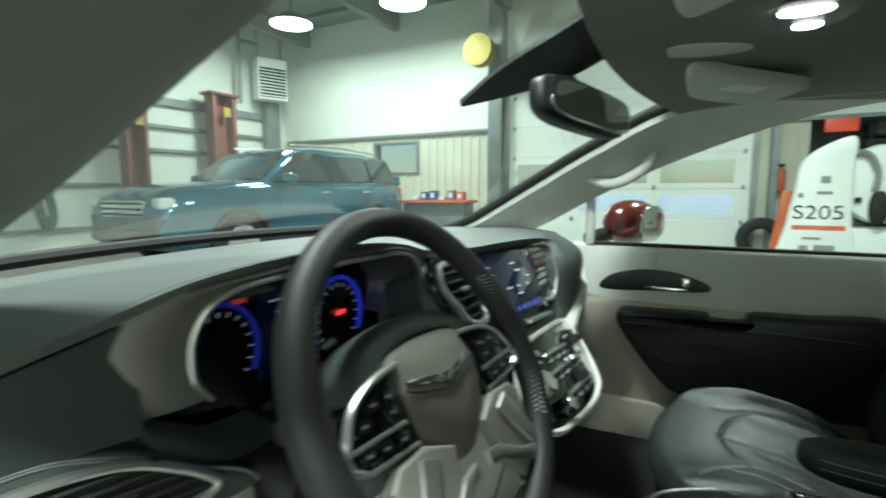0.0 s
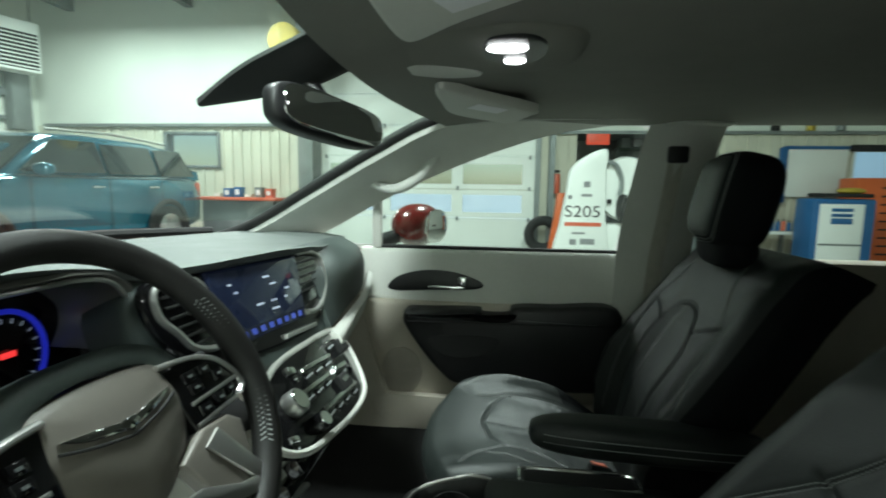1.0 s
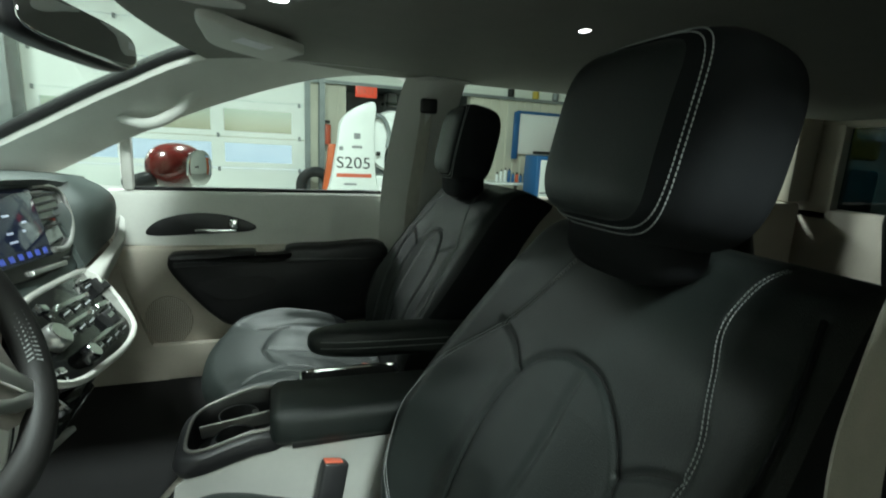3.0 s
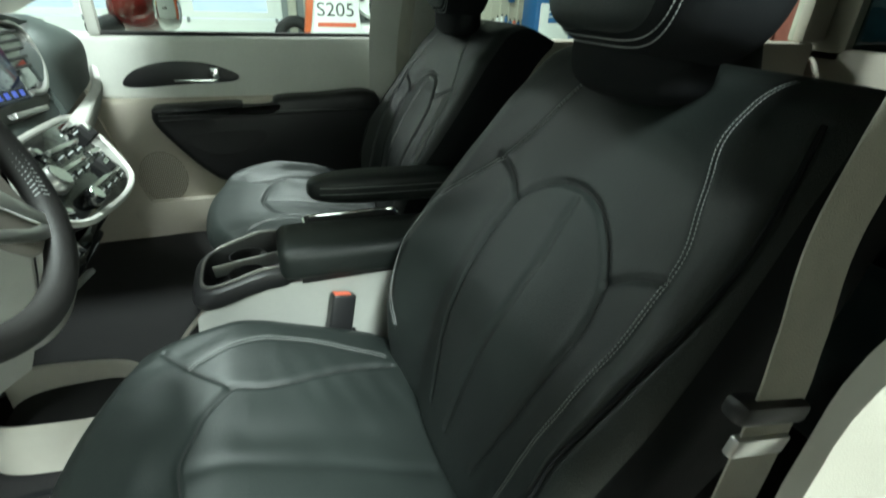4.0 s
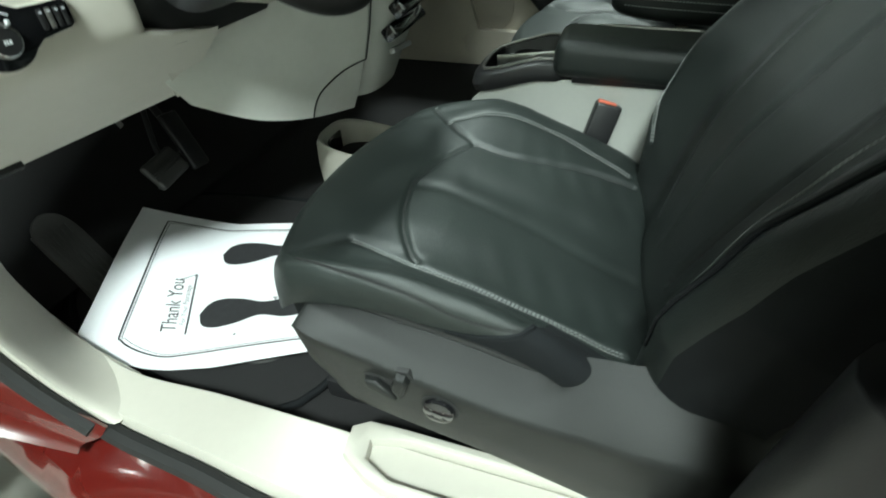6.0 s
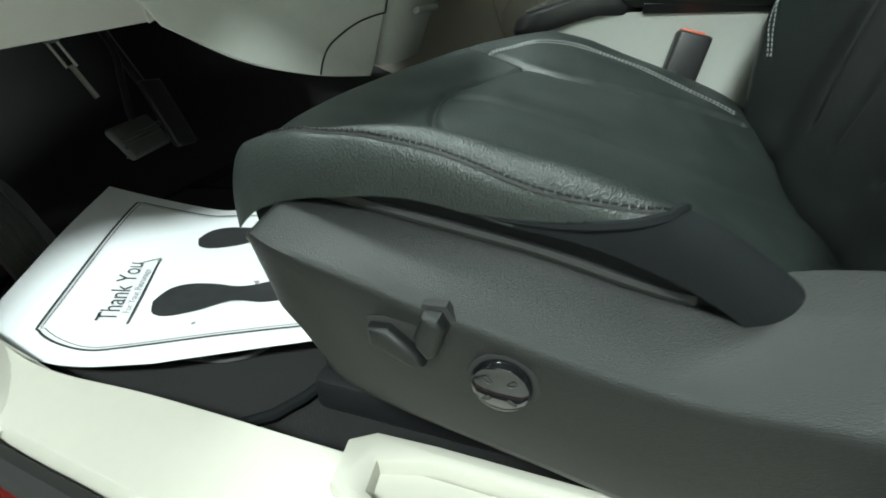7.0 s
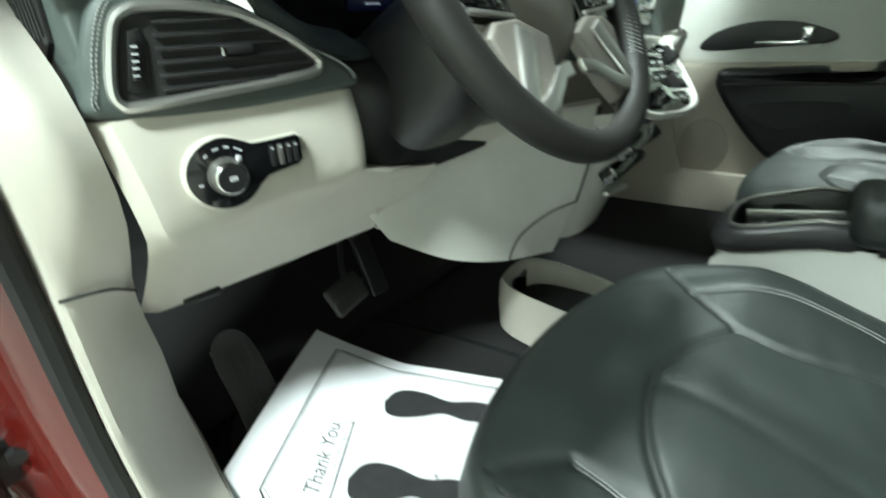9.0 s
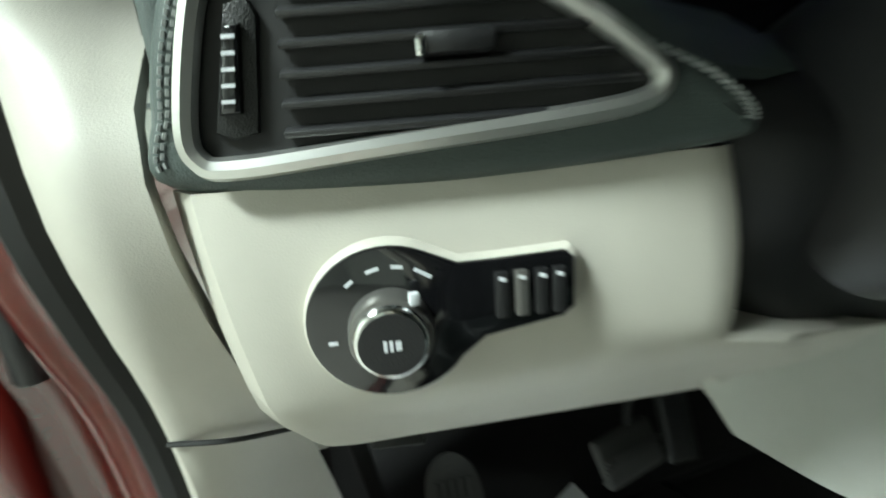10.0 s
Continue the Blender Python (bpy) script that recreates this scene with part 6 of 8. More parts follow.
for side in (0, math.pi):
    for k in range(34):
        t = side + math.radians(-36 + k * 2.0)
        for da, db, lean in ((18, 40, 0.020), (46, 66, -0.012)):
            ends = []
            for ang, dt in ((da, 0.0), (db, lean)):
                g = math.radians(ang)
                r0 = 0.181 - 0.0164 * math.cos(g)
                ends.append(WM @ Vector((r0 * math.cos(t + dt), -0.0164 * math.sin(g), (r0 - 0.002) * math.sin(t + dt))))
            cyl(bm, ends[0], ends[1], 0.0010, seg=5)
tagged(part("stitching", bm, M_THREAD, rim, "", 0), kind="stuff")
bm = B()
out = spline([(-0.076, 0.030, 0), (-0.060, 0.045, 0), (0.0, 0.050, 0), (0.060, 0.045, 0), (0.076, 0.030, 0), (0.080, 0.0, 0), (0.070, -0.030, 0), (0.046, -0.060, 0), (0.0, -0.085, 0), (-0.046, -0.060, 0), (-0.070, -0.030, 0), (-0.080, 0.0, 0)], 72, True)
rows = []
for f, h in ((1.03, 0.06), (1.03, 0.030), (1.0, 0.016), (0.94, 0.007), (0.80, 0.001), (0.5, -0.003), (0.2, -0.004), (0.02, -0.004)):
    rows.append([WM @ Vector((p.x * f, h + 0.004 * max(0, p.y * f / 0.05), p.y * f)) for p in out])
loft(bm, rows)
hub = part("airbag_cover", bm, M_TAUPE, sw, "brownish-grey airbag cover")
bm = B()
rows = []
for f, h in ((1.0, 0.070), (1.02, 0.040), (1.0, 0.024), (0.92, 0.013), (0.80, 0.0085), (0.72, 0.010)):
    rows.append([WM @ Vector((p.x * f, h, p.y * f - 0.012 * (1 - f))) for p in spline([(-0.112, 0.018, 0), (-0.104, 0.046, 0), (-0.075, 0.066, 0), (-0.03, 0.075, 0), (0.03, 0.075, 0), (0.075, 0.066, 0), (0.104, 0.046, 0), (0.112, 0.018, 0)], 50)])
sheet(bm, rows, 0.003)
part("cover_cap", bm, M_DASH, hub, "green-black upper cap of the cover")
bm = B()
vee = spline([(-0.062, 0.004, 0), (-0.04, -0.004, 0), (-0.012, -0.0105, 0), (0.0, -0.012, 0), (0.012, -0.0105, 0), (0.04, -0.004, 0), (0.062, 0.004, 0)], 30)
tube(bm, [WM @ Vector((p.x, -0.0045 + 0.0000 + 1.1 * p.x ** 2, p.y)) for p in vee], 0.0014, 6)
part("cover_crease", bm, M_SEAL, hub)
for s in (-1, 1):
    bm = B()
    prism(bm, [(0.007 * s, 0.003), (0.030 * s, 0.008), (0.060 * s, 0.0125), (0.046 * s, 0.004), (0.03 * s, -0.001), (0.007 * s, -0.006)], lambda a, b, h: WM @ Vector((a, -0.0028 + 1.1 * a * a - h, b)), 0.003, 0.001)
    part("badge_wing", bm, M_CHROME, hub, "small chrome badge wing")
bm = B()
prism(bm, [(-0.008, 0.004), (0.008, 0.004), (0.010, -0.002), (0.0, -0.009), (-0.010, -0.002)], lambda a, b, h: WM @ Vector((a, -0.003 - h, b)), 0.0035, 0.001)
part("badge", bm, M_CHROME, hub)
for s in (-1, 1):
    q = lambda a, b, h, s=s: WM @ Vector((s * a, 0.012 - h + 0.10 * max(0, 0.10 - a) - 0.0, b))
    bm = B()
    prism(bm, [(0.060, 0.032), (0.113, 0.026), (0.140, 0.013), (0.160, -0.012), (0.156, -0.030), (0.124, -0.040), (0.070, -0.046)], q, 0.012, 0.004, 3)
    sp = part("spoke", bm, M_GLOSS, sw, "gloss black switch spoke")
    bm = B()
    o = spline([(0.060, 0.033, 0), (0.090, 0.030, 0), (0.116, 0.024, 0), (0.138, 0.012, 0), (0.155, -0.011, 0), (0.156, -0.026, 0), (0.146, -0.034, 0)], 40)
    tube(bm, [q(p.x, p.y, 0.012) for p in o], 0, 8, flat=(0.0042, 0.0030))
    part("spoke_trim", bm, M_SATIN, sp, "silver spoke trim")
    for (a0, b0), (a1, b1) in (((0.078, -0.018), (0.152, -0.0155)), ((0.072, -0.041), (0.140, -0.0365))):
        bm = B()
        prism(bm, [(a0, b0 - 0.0022), (a1, b1 - 0.0022), (a1, b1 + 0.0022), (a0, b0 + 0.0022)], lambda a, b, h: q(a, b, h + 0.010), 0.0045, 0.001)
        part("button_bar", bm, M_SATIN, sp, "silver bar between the buttons")
    for k, (a, b) in enumerate(((0.090, 0.010), (0.112, 0.010), (0.130, -0.002), (0.092, -0.004), (0.092, -0.029), (0.116, -0.027), (0.136, -0.024))):
        bm = B()
        prism(bm, [(a - 0.008, b - 0.006), (a + 0.008, b - 0.006), (a + 0.008, b + 0.006), (a - 0.008, b + 0.006)], lambda x, y, h: q(x, y, h + 0.010), 0.004, 0.0015)
        bt = part("button", bm, M_GLOSS, sp)
        bm = B()
        prism(bm, [(a - 0.003, b - 0.0014), (a + 0.003, b - 0.0014), (a + 0.003, b + 0.0014), (a - 0.003, b + 0.0014)], lambda x, y, h: q(x, y, h + 0.0141), 0.0003)
        part("button_mark", bm, M_STEEL, bt, "", 0)
    bm = B()
    prism(bm, [(0.030, -0.062), (0.072, -0.044), (0.112, -0.046), (0.128, -0.060), (0.118, -0.105), (0.098, -0.134), (0.070, -0.142), (0.050, -0.118)], lambda a, b, h: WM @ Vector((s * a, 0.014 - h, b)), 0.016, 0.005, 3)
    lo = part("lower_spoke", bm, M_TAUPE, sw, "brownish-grey lower spoke with silver edge")
    for nm, poly in (("spoke_edge", [(0.062, -0.062), (0.086, -0.052), (0.118, -0.112), (0.121, -0.124), (0.110, -0.133), (0.102, -0.124)]),
                     ("spoke_foot", [(0.012, -0.090), (0.038, -0.093), (0.080, -0.116), (0.106, -0.122), (0.110, -0.133), (0.100, -0.138), (0.072, -0.130), (0.034, -0.107), (0.012, -0.104)])):
        bm = B()
        prism(bm, poly if s > 0 else poly[::-1], lambda a, b, h: WM @ Vector((s * a, -0.001 - h + 0.05 * max(0, 0.09 - a), b)), 0.005, 0.0015)
        part(nm, bm, M_SATIN, lo, "wide silver plate of the lower spoke")
bm = B()
rows = []
for y, w, h, z in ((0.015, 0.05, 0.045, 0.0), (0.05, 0.075, 0.06, -0.005), (0.12, 0.09, 0.075, -0.015), (0.2, 0.085, 0.08, -0.015)):
    rows.append([WM @ Vector((w * math.copysign(abs(math.cos(t)) ** 0.6, math.cos(t)), y, z + h * math.copysign(abs(math.sin(t)) ** 0.6, math.sin(t)))) for t in [math.tau * k / 32 for k in range(32)]])
loft(bm, rows)
part("column_cover", bm, M_BLACK, sw, "black steering column cover")
for s in (-1, 1):
    bm = B()
    tube(bm, [WM @ Vector(p) for p in ((s * 0.07, 0.055, 0.01), (s * 0.12, 0.05, 0.02), (s * 0.17, 0.045, 0.022))], [0.009, 0.008, 0.010], 10)
    part("stalk", bm, M_BLACK, sw)


# ---------------------------------------------------------------- centre console and floor pocket
con = thing("center_console", (0.93, -0.1, 0.41), "cream and black centre console with cup holders", "console")
bm = B()
rows = []
for y, zt, hw in ((0.145, 0.60, 0.055), (0.135, 0.665, 0.075), (0.10, 0.70, 0.085), (0.0, 0.718, 0.09), (-0.15, 0.724, 0.092), (-0.32, 0.722, 0.092)):
    rows.append([Vector((0.925 + sx * hw * k, y, z)) for sx, k, z in ((-1, 1.0, 0.41), (-1, 1.05, 0.55), (-1, 1.0, zt - 0.03), (-1, 0.96, zt), (-1, 0.91, zt), (-1, 0.88, min(0.63, zt - 0.02)), (1, 0.88, min(0.63, zt - 0.02)), (1, 0.91, zt), (1, 0.96, zt), (1, 1.0, zt - 0.03), (1, 1.05, 0.55), (1, 1.0, 0.41))])
loft(bm, rows)
part("console_body", bm, M_CONSOLE, con, "grey console body")
bm = B()
rows = []
for y, zt in ((-0.045, 0.748), (-0.18, 0.749), (-0.32, 0.748)):
    rows.append([Vector((0.925 + sx * 0.092 * k, y, z)) for sx, k, z in ((-1, 1.0, zt - 0.030), (-1, 1.06, zt - 0.018), (-1, 0.98, zt - 0.004), (-1, 0.9, zt), (1, 0.9, zt), (1, 0.98, zt - 0.004), (1, 1.06, zt - 0.018), (1, 1.0, zt - 0.030))])
loft(bm, rows)
ct = part("console_top", bm, M_BLACK, con, "black console top")


def cup_outline(f, dz, n=64):
    """A rounded outline round the cup well, falling towards the dash."""
    ring = []
    for k in range(n):
        c, q = math.cos(math.tau * k / n), math.sin(math.tau * k / n)
        y = 0.042 + 0.096 * f * math.copysign(abs(q) ** 0.52, q)
        ring.append(Vector((0.925 + 0.092 * f * math.copysign(abs(c) ** 0.52, c), y, 0.748 - 0.32 * max(0, y - 0.02) + dz)))
    return ring


bm = B()
loft(bm, [cup_outline(f, dz) for f, dz in ((1.0, -0.032), (1.05, -0.018), (1.01, -0.004), (0.95, 0.0), (0.86, 0.0), (0.83, -0.005), (0.80, -0.06), (0.05, -0.062))], caps=False)
wl = part("cup_well", bm, M_BLACK, con, "black surround of the cup holders")
bm = B()
tube(bm, cup_outline(0.85, 0.0015), 0.0034, 8, True)
part("cup_rim", bm, M_PEWTER, wl)
for sx in (-0.036, 0.036):
    bm = B()
    n = 36
    ring = lambda r, z: [Vector((0.925 + sx + r * math.cos(math.tau * k / n), 0.045 + r * math.sin(math.tau * k / n), z)) for k in range(n)]
    loft(bm, [ring(0.033, 0.684), (ring(0.034, 0.722)), ring(0.0315, 0.722), ring(0.030, 0.688), ring(0.002, 0.687)], caps=False)
    part("cup_holder", bm, M_SEAL, wl)
    bm = B()
    box(bm, (0.925 + sx, 0.016, 0.716), (0.018, 0.012, 0.014), 0.003)
    part("cup_grip", bm, M_RUBBER, wl)
bm = B()
box(bm, (0.925, 0.045, 0.722), (0.004, 0.120, 0.024), 0.0015, (-8, 0, 0))
part("cup_divider", bm, M_SATIN, wl)
bm = B()
box(bm, (0.889, -0.165, 0.753), (0.135, 0.31, 0.062), 0.020, (1.5, 0, 0), seg=4)
part("console_lid", bm, M_LEATHER, con, "black padded console lid")
bm = B()
box(bm, (0.990, -0.165, 0.746), (0.056, 0.20, 0.036), 0.008, seg=3)
tray = part("side_tray", bm, M_BLACK, con, "black tray beside the console lid")
bm = B()
box(bm, (0.990, -0.165, 0.7642), (0.042, 0.18, 0.003), 0.001)
part("tray_mat", bm, M_SEAL, tray)
bm = B()
tube(bm, [Vector((0.990 + 0.0255 * math.copysign(abs(math.cos(t)) ** 0.3, math.cos(t)), -0.165 + 0.097 * math.copysign(abs(math.sin(t)) ** 0.3, math.sin(t)), 0.766)) for t in [math.tau * (k + 0.5) / 72 for k in range(72)]], 0.0, 8, True, flat=(0.0045, 0.004))
part("tray_trim", bm, M_CHROME, tray, "bright silver frame of the tray")
bm = B()
tube(bm, spline([(0.845, 0.135, 0.60), (0.85, 0.20, 0.52), (0.865, 0.24, 0.43)], 16), 0.006, 8)
part("front_flange", bm, M_CREAM, con)
bm = B()
tube(bm, spline([(1.0, 0.135, 0.60), (1.0, 0.20, 0.52), (0.995, 0.24, 0.43)], 16), 0.006, 8)
part("front_flange", bm, M_CREAM, con)

pk = thing("floor_bin", (0.90, 0.40, 0.41), "open cream storage bin on the floor", "storage bin")
o = [Vector((0.915 + 0.085 * math.copysign(abs(math.cos(t)) ** 0.62, math.cos(t)), 0.385 + 0.125 * math.copysign(abs(math.sin(t)) ** 0.62, math.sin(t)), 0)) for t in [math.tau * k / 56 for k in range(56)]]
c = Vector((0.915, 0.385, 0))
bm = B()
rows = []
for f, z in ((1.02, 0.41), (1.04, 0.46), (1.02, 0.505), (0.97, 0.518), (0.90, 0.514), (0.84, 0.49), (0.82, 0.43)):
    rows.append([c + (p - c) * f + Vector((0, 0, z + 0.12 * (p.y - 0.385))) for p in o])
loft(bm, rows)
part("bin_wall", bm, M_CREAM, pk, "cream rounded rim")
bm = B()
rows = [[c + (p - c) * f + Vector((0, 0, z)) for p in o] for f, z in ((0.825, 0.474), (0.5, 0.466), (0.02, 0.464))]
loft(bm, rows)
part("bin_liner", bm, M_SEAL, pk)
def bin_strip(k0, k1, z0, z1, f, thick):
    """A strip along the inner wall of the bin."""
    b = B()
    sheet(b, [[c + (o[k] - c) * f + Vector((0, 0, z + 0.12 * (o[k].y - 0.385))) for k in range(k0, k1)] for z in (z0, (z0 + z1) / 2, z1)], thick)
    return b


dv = part("socket_panel", bin_strip(12, 23, 0.452, 0.504, 0.825, 0.003), M_GLOSS, pk, "gloss black socket panel inside the bin")
part("socket_cover", bin_strip(18, 21, 0.466, 0.490, 0.80, 0.002), M_ICON, dv)


# ---------------------------------------------------------------- floor: mats, pedals
mat_thing = thing("floor_mat", (0.55, 0.5, 0.41), "black carpet mat with bound edge", "floor mat")
bm = B()
mo = spline([(0.30, 0.24, 0), (0.30, 0.60, 0), (0.40, 0.76, 0), (0.60, 0.78, 0), (0.74, 0.70, 0), (0.74, 0.24, 0)], 60, True)
prism(bm, [(p.x, p.y) for p in mo], lambda a, b, h: (a, b, 0.411 + h + 0.25 * max(0, b - 0.66) ** 1.4), 0.010, 0.003)
part("mat_carpet", bm, M_CARPET, mat_thing)
bm = B()
tube(bm, [Vector((p.x, p.y, 0.420 + 0.25 * max(0, p.y - 0.66) ** 1.4)) for p in mo], 0.006, 8, True)
part("binding", bm, M_SUEDE, mat_thing)


def paper_z(x, y):
    return 0.446 + 0.45 * max(0, y - 0.56) ** 1.2 + 0.004 * math.sin((x - 0.3) * 9) ** 2 + 0.002 * math.sin(y * 17 + x * 8)


def paper_point(a, b, h=0.0):
    """a across the sheet, b along it from the toe end."""
    x = 0.55 - 0.925 * a + 0.33 * b
    y = 0.70 - 0.38 * a - 0.944 * b
    return Vector((x, y, paper_z(x, y) + h))


paper = thing("paper_floor_mat", (0.45, 0.5, 0.43), "white paper floor mat printed with shoe soles", "paper mat")
bm = B()
rows = []
for j in range(31):
    b = -0.021 + j / 30 * 0.44
    am = float(np.interp(b, [-0.021, 0.0, 0.03, 0.064, 0.10, 0.135, 0.2, 0.34, 0.42], [0.282, 0.297, 0.313, 0.327, 0.337, 0.342, 0.341, 0.319, 0.306]))
    rows.append([paper_point(-0.020 + i / 24 * (am + 0.020), b) for i in range(25)])
sheet(bm, rows, 0.0006)
pp = part("paper_sheet", bm, M_PAPER, paper)


def paper_line(bm, line, half):
    for (a, b), (c, d) in zip(line, line[1:]):
        n = Vector((-(d - b), c - a))
        if n.length < 1e-9:
            continue
        n = n.normalized() * half
        v = [bm.verts.new(paper_point(x, y, 0.0012)) for x, y in ((a + n.x, b + n.y), (c + n.x, d + n.y), (c - n.x, d - n.y), (a - n.x, b - n.y))]
        bm.faces.new(v)
    bmesh.ops.recalc_face_normals(bm, faces=bm.faces)


def border(inset):
    return curve2([(0.004 + inset, 0.42), (0.004 + inset, 0.20), (0.004 + inset, 0.06 + inset), (0.006 + inset, 0.036 + inset), (0.02 + inset, 0.031 + inset), (0.14, 0.033 + inset), (0.262, 0.035 + inset), (0.282 - inset, 0.043 + inset), (0.302 - inset, 0.075 + inset), (0.316 - inset, 0.118), (0.314 - inset, 0.16), (0.302 - inset, 0.26), (0.286 - inset, 0.42)], 140)


bm = B()
paper_line(bm, border(0.0), 0.0014)
paper_line(bm, border(0.0045), 0.0005)
paper_line(bm, [(0.136, 0.118), (0.273, 0.139)], 0.0012)
paper_line(bm, [(0.136, 0.118), (0.148, 0.092)], 0.0008)
part("border_print", bm, M_INK, pp, "", 0)
for ca, turn in ((0.082, 0.10), (0.232, 0.06)):
    bm = B()
    sole = curve2([(0.0, 0.150), (0.024, 0.160), (0.032, 0.182), (0.026, 0.215), (0.014, 0.245), (0.016, 0.265), (0.023, 0.29), (0.019, 0.32), (0.0, 0.335), (-0.019, 0.32), (-0.022, 0.29), (-0.017, 0.265), (-0.018, 0.245), (-0.028, 0.215), (-0.032, 0.182), (-0.023, 0.160), (0.0, 0.150)], 60)
    strips = []
    for k in range(30):
        a0, b0 = sole[k]
        a1, b1 = sole[59 - k]
        strips.append([bm.verts.new(paper_point(ca + a0 + (a1 - a0) * f - turn * (b0 - 0.15), b0 + (b1 - b0) * f, 0.0014)) for f in (0, 0.25, 0.5, 0.75, 1)])
    for r0, r1 in zip(strips, strips[1:]):
        for i in range(4):
            bm.faces.new((r0[i], r0[i + 1], r1[i + 1], r1[i]))
    bmesh.ops.recalc_face_normals(bm, faces=bm.faces)
    part("shoe_print", bm, M_INK, pp, "", 0)


def lettering(text, size, at, angle, mat, parent, name="lettering", shear=0.0, to=None):
    cu = bpy.data.curves.new(name, "FONT")
    cu.body = text
    cu.size = size
    cu.shear = shear
    cu.align_x, cu.align_y = "CENTER", "CENTER"
    ob = bpy.data.objects.new(name, cu)
    scene.collection.objects.link(ob)
    me = bpy.data.meshes.new_from_object(ob.evaluated_get(bpy.context.evaluated_depsgraph_get()))
    bpy.data.objects.remove(ob)
    bm = B()
    bm.from_mesh(me)
    bpy.data.meshes.remove(me)
    return bm


bm = lettering("Thank You", 0.034, None, 0, M_INK, pp, shear=0.25)
bmesh.ops.subdivide_edges(bm, edges=[e for e in bm.edges if e.calc_length() > 0.006], cuts=1)
for v in bm.verts:
    v.co = paper_point(0.208 - v.co.x * 0.80 + v.co.y * 0.1, 0.100 - v.co.y * 1.05 - v.co.x * 0.14, 0.0014)
part("lettering", bm, M_INK, pp, "black handwritten-style words", 0)
bm = lettering("For Your Patronage", 0.0125, None, 0, M_INK, pp)
for v in bm.verts:
    v.co = paper_point(0.208 - v.co.x * 0.9, 0.120 - v.co.y - v.co.x * 0.150, 0.0014)
part("lettering", bm, M_INK_GREY, pp, "", 0)

random.seed(21)
for k in range(9):
    bm = B()
    a0, b0 = random.uniform(0.03, 0.28), random.uniform(0.08, 0.36)
    r = random.uniform(0.0018, 0.0042)
    rim_ = [bm.verts.new(paper_point(a0 + r * random.uniform(0.5, 1.4) * math.cos(t), b0 + r * random.uniform(0.4, 1.2) * math.sin(t), 0.0013)) for t in [math.tau * q / 9 for q in range(9)]]
    bm.faces.new(rim_)
    part("smudge", bm, M_INK_GREY, pp, "", 0)
# stitched heel loop on the carpet mat
bm = B()
tube(bm, spline([(0.335, 0.40, 0.423), (0.345, 0.335, 0.424), (0.375, 0.305, 0.424), (0.42, 0.31, 0.424), (0.455, 0.35, 0.423)], 30), 0.0035, 6)
part("heel_edge", bm, M_RUBBER, mat_thing)


def pedals():
    br = thing("brake_pedal", (0.60, 0.66, 0.58), "black rubber brake pedal on a steel arm", "pedal")
    bm = B()
    box(bm, (0.604, 0.676, 0.571), (0.094, 0.014, 0.056), 0.008, (-35, 0, 12), seg=3)
    pad = part("pad", bm, M_RUBBER, br)
    for k in range(6):
        bm = B()
        box(bm, (0.602, 0.665 - k * 0.0012 + 0.004, 0.553 + k * 0.0065), (0.088, 0.004, 0.003), 0.001, (-35, 0, 12))
        part("rib", bm, M_RUBBER, pad)
    bm = B()
    tube(bm, spline([(0.612, 0.682, 0.575), (0.62, 0.700, 0.602), (0.645, 0.725, 0.645), (0.67, 0.755, 0.70), (0.68, 0.84, 0.84)], 16), 0.0055, 8)
    part("arm", bm, M_BLACK, br)
    ac = thing("accelerator_pedal", (0.70, 0.70, 0.58), "tall black accelerator pedal", "pedal")
    bm = B()
    box(bm, (0.69, 0.70, 0.585), (0.045, 0.014, 0.12), 0.006, (-28, 6, 0), seg=3)
    part("pad", bm, M_BLACK, ac)
    bm = B()
    tube(bm, [(0.69, 0.73, 0.62), (0.69, 0.80, 0.74)], 0.008, 8)
    part("arm", bm, M_BLACK, ac)
    ft = thing("foot_rest", (0.40, 0.74, 0.47), "ribbed black rubber foot rest", "foot rest")
    bm = B()
    o = spline([(-0.032, -0.10, 0), (-0.034, 0.0, 0), (-0.03, 0.08, 0), (0.0, 0.105, 0), (0.03, 0.08, 0), (0.034, 0.0, 0), (0.03, -0.10, 0)], 40, True)
    FM = Matrix.Translation((0.400, 0.700, 0.488)) @ pose(0, 0, 0, 56, 0, -4)
    prism(bm, [(p.x, p.y) for p in o], lambda a, b, h: FM @ Vector((a, b, h)), 0.012, 0.004)
    fp = part("pad", bm, M_RUBBER, ft)
    for k in range(5):
        bm = B()
        box(bm, (-0.02 + k * 0.01, -0.005, 0.013), (0.004, 0.16, 0.004), 0.001, m=FM)
        part("rib", bm, M_RUBBER, fp)
    bm = B()
    box(bm, (0, 0, -0.012), (0.05, 0.17, 0.03), 0.004, m=FM)
    part("base", bm, M_BLACK, ft)
    pb = thing("brake_release", (0.612, 0.82, 0.70), "small steel lever with pale grip below dash", "lever")
    a, e = Vector((0.645, 0.85, 0.706)), Vector((0.664, 0.82, 0.612))
    for s in (-1, 1):
        bm = B()
        cyl(bm, a + Vector((s * 0.0085, 0, 0)), a.lerp(e, 0.45) + Vector((s * 0.0085, 0, 0)), 0.0026, seg=8)
        part("fork", bm, M_SATIN, pb)
    bm = B()
    tube(bm, [a.lerp(e, k) for k in (0.42, 0.6, 0.8, 1.0)], 0, 8, flat=(0.0105, 0.0025))
    part("lever_arm", bm, M_SATIN, pb)
    bm = B()
    cyl(bm, a + Vector((-0.011, 0, 0.004)), a + Vector((0.011, 0, 0.004)), 0.008, seg=18, bevel=0.002)
    part("pivot", bm, M_STEEL, pb)


pedals()

